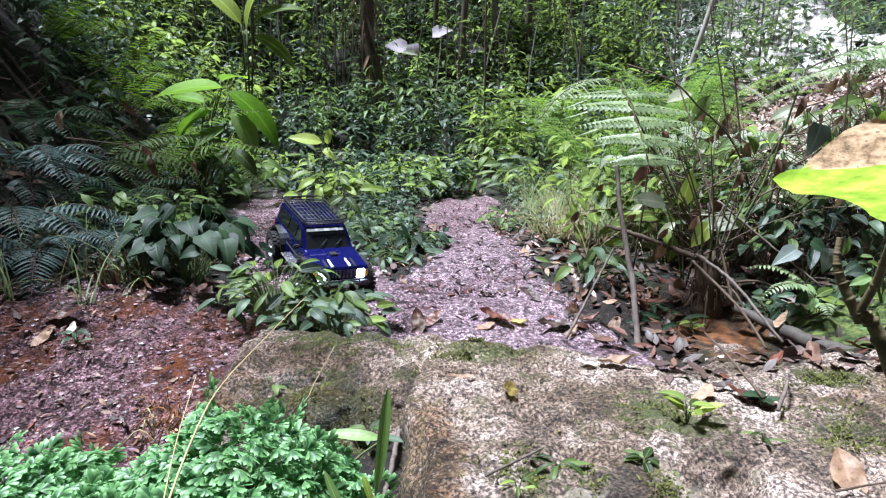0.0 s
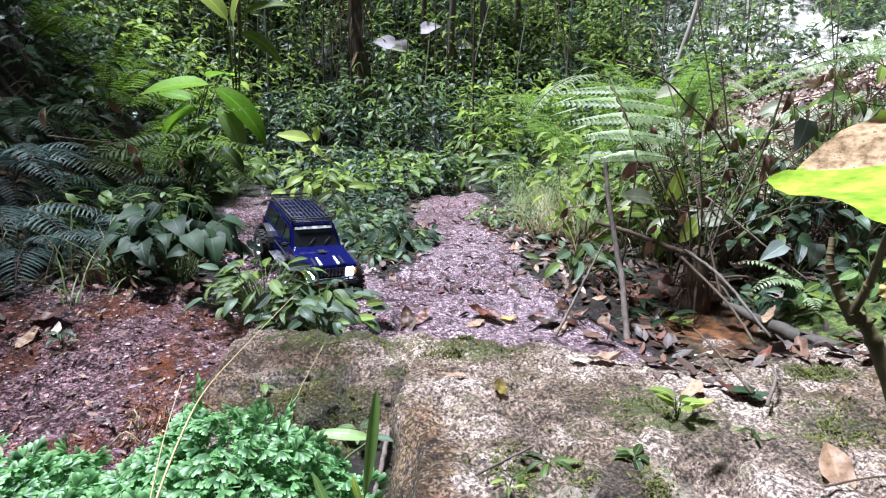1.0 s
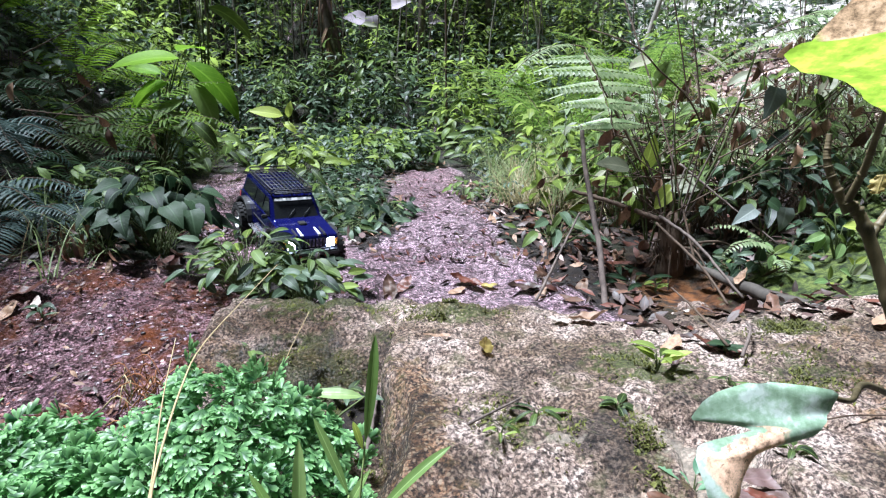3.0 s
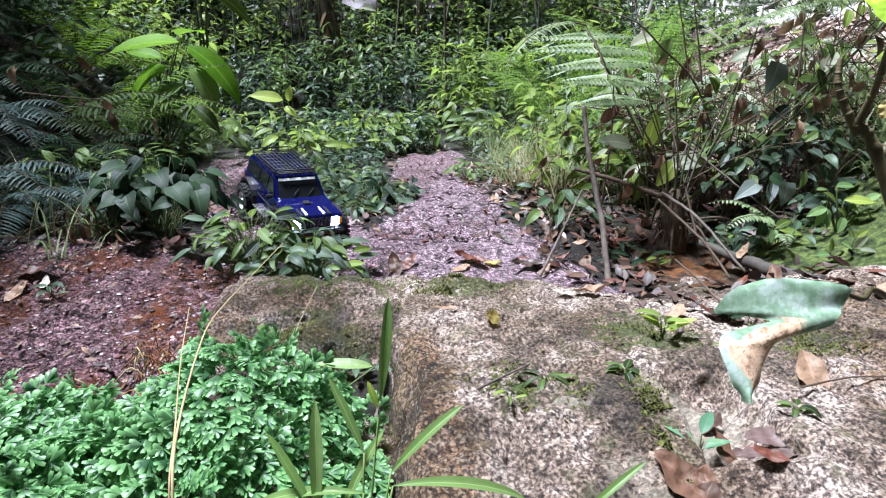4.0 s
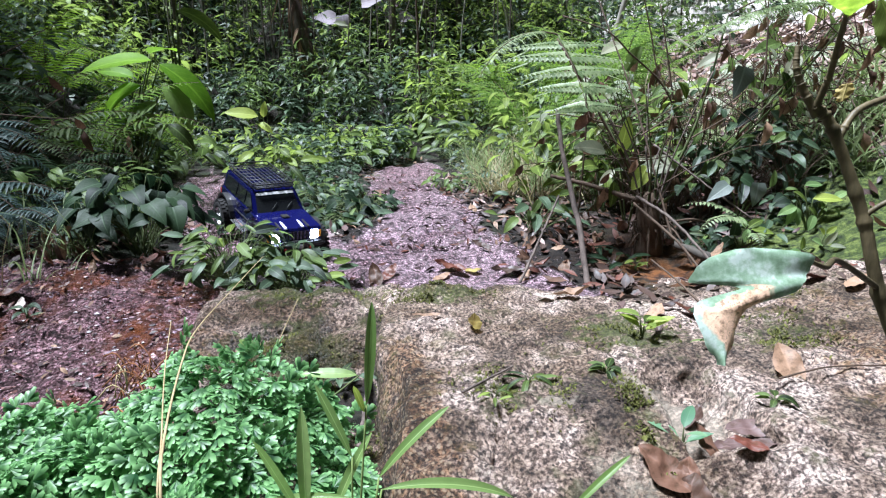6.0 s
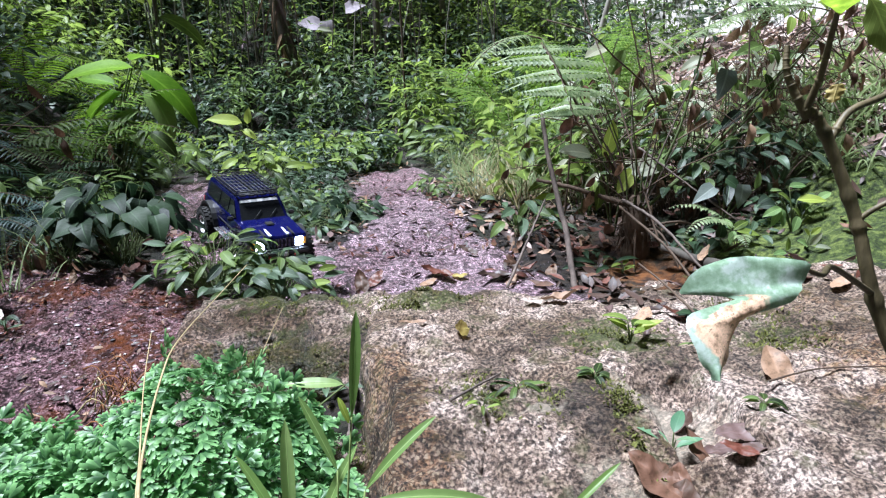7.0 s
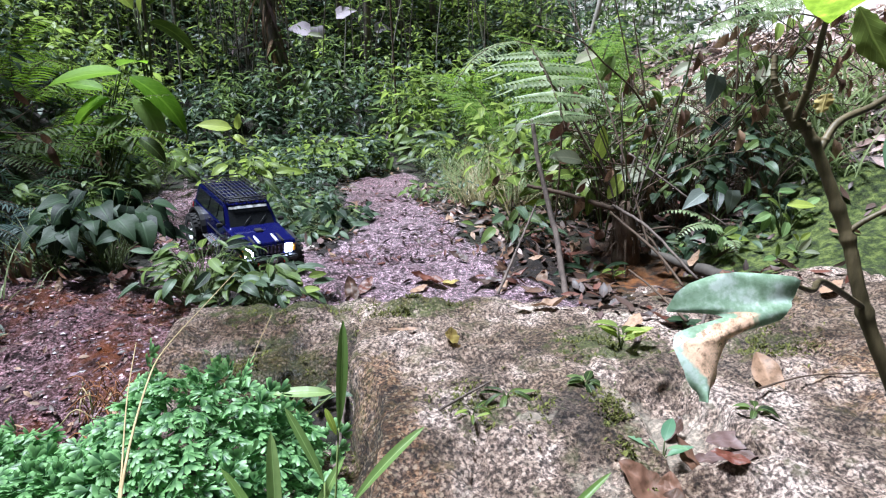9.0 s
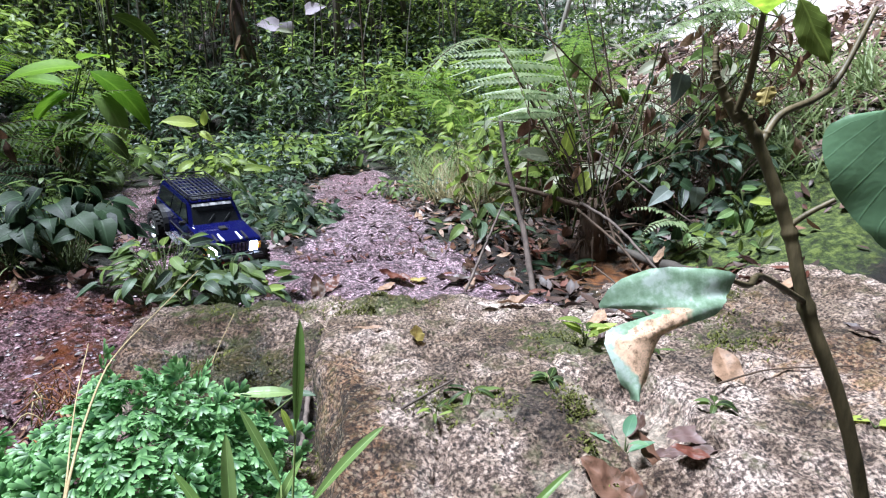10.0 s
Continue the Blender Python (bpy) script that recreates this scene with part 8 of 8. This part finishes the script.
def model_car(m):
    car = new("model_car")
    car.empty_display_size = 0.05
    car.matrix_basis = m
    tagged(car, "dark blue off-road model car with roof rack and lit headlights", "toy car")
    W = 0.086
    lower = [(-0.214, 0.088), (-0.206, 0.082)] + arch(-0.150, 0.066, 0.066, 166, 14) + [(-0.078, 0.076), (0.078, 0.076)] + arch(0.150, 0.066, 0.066, 166, 14) + [(0.216, 0.088), (0.219, 0.128), (0.214, 0.136), (0.085, 0.147), (-0.206, 0.149), (-0.216, 0.140)]
    part("body", bevel(prism(lower, -W, W), 0.004), M["paint"], car, "glossy dark blue body shell")
    cabin = [(-0.206, 0.147), (0.092, 0.146), (0.040, 0.203), (0.030, 0.209), (-0.180, 0.212), (-0.192, 0.207)]
    part("cabin", bevel(prism(cabin, -W + 0.003, W - 0.003, 0.86, 0.17), 0.005), M["paint"], car)
    part("bonnet", bevel(prism([(0.082, 0.145), (0.212, 0.134), (0.212, 0.1375), (0.150, 0.1475), (0.084, 0.1515)], -0.074, 0.074), 0.003), M["paint"], car)
    # white and black strips modelled in place of reflections on the bonnet
    for y in (-0.045, -0.028, 0.028, 0.045):
        part("bonnet_stripe", brick(0.10, 0.205, y - 0.004, y + 0.004, 0.146, 0.1515, 0.001), M["sticker" if abs(y) < 0.03 else "black"], car).matrix_basis = Matrix.Translation((0, 0, 0.0005)) @ Matrix.Rotation(0.062, 4, "Y") @ Matrix.Translation((0, 0, 0.003))
    part("bonnet_scoop", brick(0.125, 0.150, -0.012, 0.012, 0.148, 0.153, 0.002), M["black"], car)
    wt, wb = 0.0705, 0.0805
    pane("windscreen", [(0.0935, 0.072, 0.150), (0.0935, -0.072, 0.150), (0.0445, -0.063, 0.203), (0.0445, 0.063, 0.203)], car)
    pane("sun_strip", [(0.0535, 0.062, 0.1955), (0.0535, -0.062, 0.1955), (0.0480, -0.0615, 0.2020), (0.0480, 0.0615, 0.2020)], car, 0.003, "sticker", "white visor strip")
    pane("rear_window", [(-0.2075, -0.068, 0.155), (-0.2075, 0.068, 0.155), (-0.1955, 0.062, 0.199), (-0.1955, -0.062, 0.199)], car)
    for sg in (-1, 1):
        for name, x0, x1, x2, x3 in (("front_door_window", 0.012, 0.076, 0.036, 0.012), ("rear_door_window", -0.066, 0.004, 0.004, -0.066), ("quarter_window", -0.186, -0.074, -0.074, -0.178)):
            c = [(x0, sg * (wb + 0.0030), 0.157), (x1, sg * (wb + 0.0030), 0.157), (x2, sg * (wt + 0.0030), 0.200), (x3, sg * (wt + 0.0030), 0.200)]
            pane(name, c if sg < 0 else c[::-1], car, 0.0015)
        part("door_seam", brick(0.0065, 0.0075, sg * (W - 0.0005) - 0.0006, sg * (W - 0.0005) + 0.0006, 0.080, 0.146, 0), M["black"], car)
        part("door_seam", brick(-0.0705, -0.0695, sg * (W - 0.0005) - 0.0006, sg * (W - 0.0005) + 0.0006, 0.090, 0.146, 0), M["black"], car)
        part("door_seam", brick(0.0785, 0.0795, sg * (W - 0.0005) - 0.0006, sg * (W - 0.0005) + 0.0006, 0.080, 0.146, 0), M["black"], car)
        part("side_moulding", brick(-0.075, 0.078, sg * W - 0.0018, sg * W + 0.0018, 0.108, 0.113, 0.0008), M["black"], car)
        for x in (-0.055, 0.022):
            part("door_handle", brick(x - 0.008, x + 0.008, sg * (W + 0.001) - 0.002, sg * (W + 0.001) + 0.002, 0.132, 0.1365, 0.0008), M["black"], car)
        part("mirror", brick(0.070, 0.082, sg * 0.100 - 0.010, sg * 0.100 + 0.010, 0.150, 0.163, 0.003), M["black"], car)
        part("side_step", brick(-0.080, 0.080, sg * 0.094 - 0.008, sg * 0.094 + 0.008, 0.068, 0.073, 0.0015), M["chrome"], car, "bright metal side step")
        for x in (-0.150, 0.150):
            fl = prism(arch(x, 0.066, 0.0735, 170, 10, 11) + arch(x, 0.066, 0.0655, 10, 170, 11), sg * (W - 0.004), sg * (W + 0.016))
            part("wheel_arch", bevel(fl, 0.001, 1), M["black"], car, "black plastic wheel arch")
        part("headlight", brick(0.2165, 0.2225, sg * 0.063 - 0.0125, sg * 0.063 + 0.0125, 0.109, 0.129, 0.002), M["lamp"], car, "lit white headlight")
        part("parking_light", brick(0.2165, 0.2215, sg * 0.063 - 0.0125, sg * 0.063 + 0.0125, 0.100, 0.107, 0.001), M["lamp"], car)
        part("indicator", brick(0.205, 0.2195, sg * 0.0825 - 0.005, sg * 0.0825 + 0.005, 0.102, 0.129, 0.002), M["amber"], car, "amber corner indicator")
        part("tail_light", brick(-0.219, -0.2085, sg * 0.0775 - 0.0095, sg * 0.0775 + 0.0095, 0.103, 0.140, 0.002), M["redlens"], car, "red tail light")
    grille = part("grille", brick(0.2165, 0.2205, -0.049, 0.049, 0.101, 0.131, 0.002), M["black"], car)
    for q in range(8):
        y = -0.042 + q * 0.012
        part("grille_bar", brick(0.220, 0.2222, y - 0.0035, y + 0.0035, 0.103, 0.129, 0.0006), M["paint"], grille)
    fb = part("front_bumper", brick(0.216, 0.240, -0.088, 0.088, 0.080, 0.096, 0.004), M["black"], car)
    bar(fb, "bull_bar", [(0.236, -0.055, 0.094), (0.244, -0.05, 0.106), (0.244, 0.05, 0.106), (0.236, 0.055, 0.094)], 0.003, "black")
    part("winch", brick(0.236, 0.246, -0.018, 0.018, 0.080, 0.092, 0.002), M["steel"], fb)
    for sg in (-1, 1):
        part("tow_hook", brick(0.238, 0.247, sg * 0.042 - 0.004, sg * 0.042 + 0.004, 0.078, 0.086, 0.0015), M["redlens"], fb)
    part("rear_bumper", brick(-0.236, -0.213, -0.088, 0.088, 0.082, 0.098, 0.004), M["black"], car)
    # roof rack
    rack = part("roof_rack", brick(-0.186, 0.040, -0.003, 0.003, 0.2155, 0.2185, 0.0008), M["black"], car, "black tubular roof rack")
    lo, hi = 0.2175, 0.2290
    loop = [(-0.186, -0.068), (0.040, -0.068), (0.048, -0.060), (0.048, 0.060), (0.040, 0.068), (-0.186, 0.068), (-0.194, 0.060), (-0.194, -0.060), (-0.186, -0.068)]
    for z, r in ((lo, 0.0021), (hi, 0.0023)):
        bar(rack, "rail", [(x, y, z) for x, y in loop], r, "black")
    for x in np.linspace(-0.178, 0.034, 7):
        bar(rack, "cross_bar", [(x, -0.068, lo), (x, 0.068, lo)], 0.0018, "black")
        for sg in (-1, 1):
            bar(rack, "rack_post", [(x, sg * 0.068, lo), (x, sg * 0.068, hi)], 0.0016, "black")
    for y in (-0.054, -0.041, -0.027, -0.014, 0.014, 0.027, 0.041, 0.054):
        bar(rack, "rack_slat", [(-0.192, y, lo), (0.046, y, lo)], 0.0016, "black")
    for x, y in ((-0.15, -0.06), (-0.15, 0.06), (0.01, -0.06), (0.01, 0.06)):
        bar(rack, "rack_foot", [(x, y, 0.209), (x, y, lo)], 0.003, "black")
    for y in (-0.05, -0.017, 0.017, 0.05):
        part("roof_lamp", brick(0.036, 0.044, y - 0.010, y + 0.010, 0.210, 0.216, 0.0015), M["black"], rack)
    # underside
    chassis = part("chassis", brick(-0.19, 0.19, -0.032, 0.032, 0.062, 0.078, 0.003), M["black"], car)
    for x in (-0.150, 0.150):
        bar(chassis, "axle", [(x, -0.085, 0.059), (x, 0.085, 0.059)], 0.008, "steel", 10)
        part("differential", brick(x - 0.016, x + 0.016, -0.010, 0.022, 0.045, 0.073, 0.006), M["black"], chassis)
        for sg in (-1, 1):
            bar(chassis, "damper", [(x - 0.02, sg * 0.050, 0.064), (x + 0.005, sg * 0.044, 0.105)], 0.006, "steel", 8)
            bar(chassis, "link_arm", [(x, sg * 0.04, 0.052), (x * 0.35, sg * 0.028, 0.066)], 0.0035, "black", 6)
    for sg in (-1, 1):
        wheel(car, 0.150, sg * 0.098, 0.059, 0.10)
        wheel(car, -0.150, sg * 0.098, 0.059)
    # wipers
    for y in (-0.03, 0.02):
        bar(car, "wiper", [(0.094, y, 0.154), (0.076, y + 0.028, 0.1745)], 0.0012, "black", 5)
    return car


model_car(Matrix.Translation((-0.506, 2.577, 0.020)) @ Euler((radians(-0.6), radians(13.2), radians(-60.4))).to_matrix().to_4x4() @ Matrix.Scale(1.08, 4))
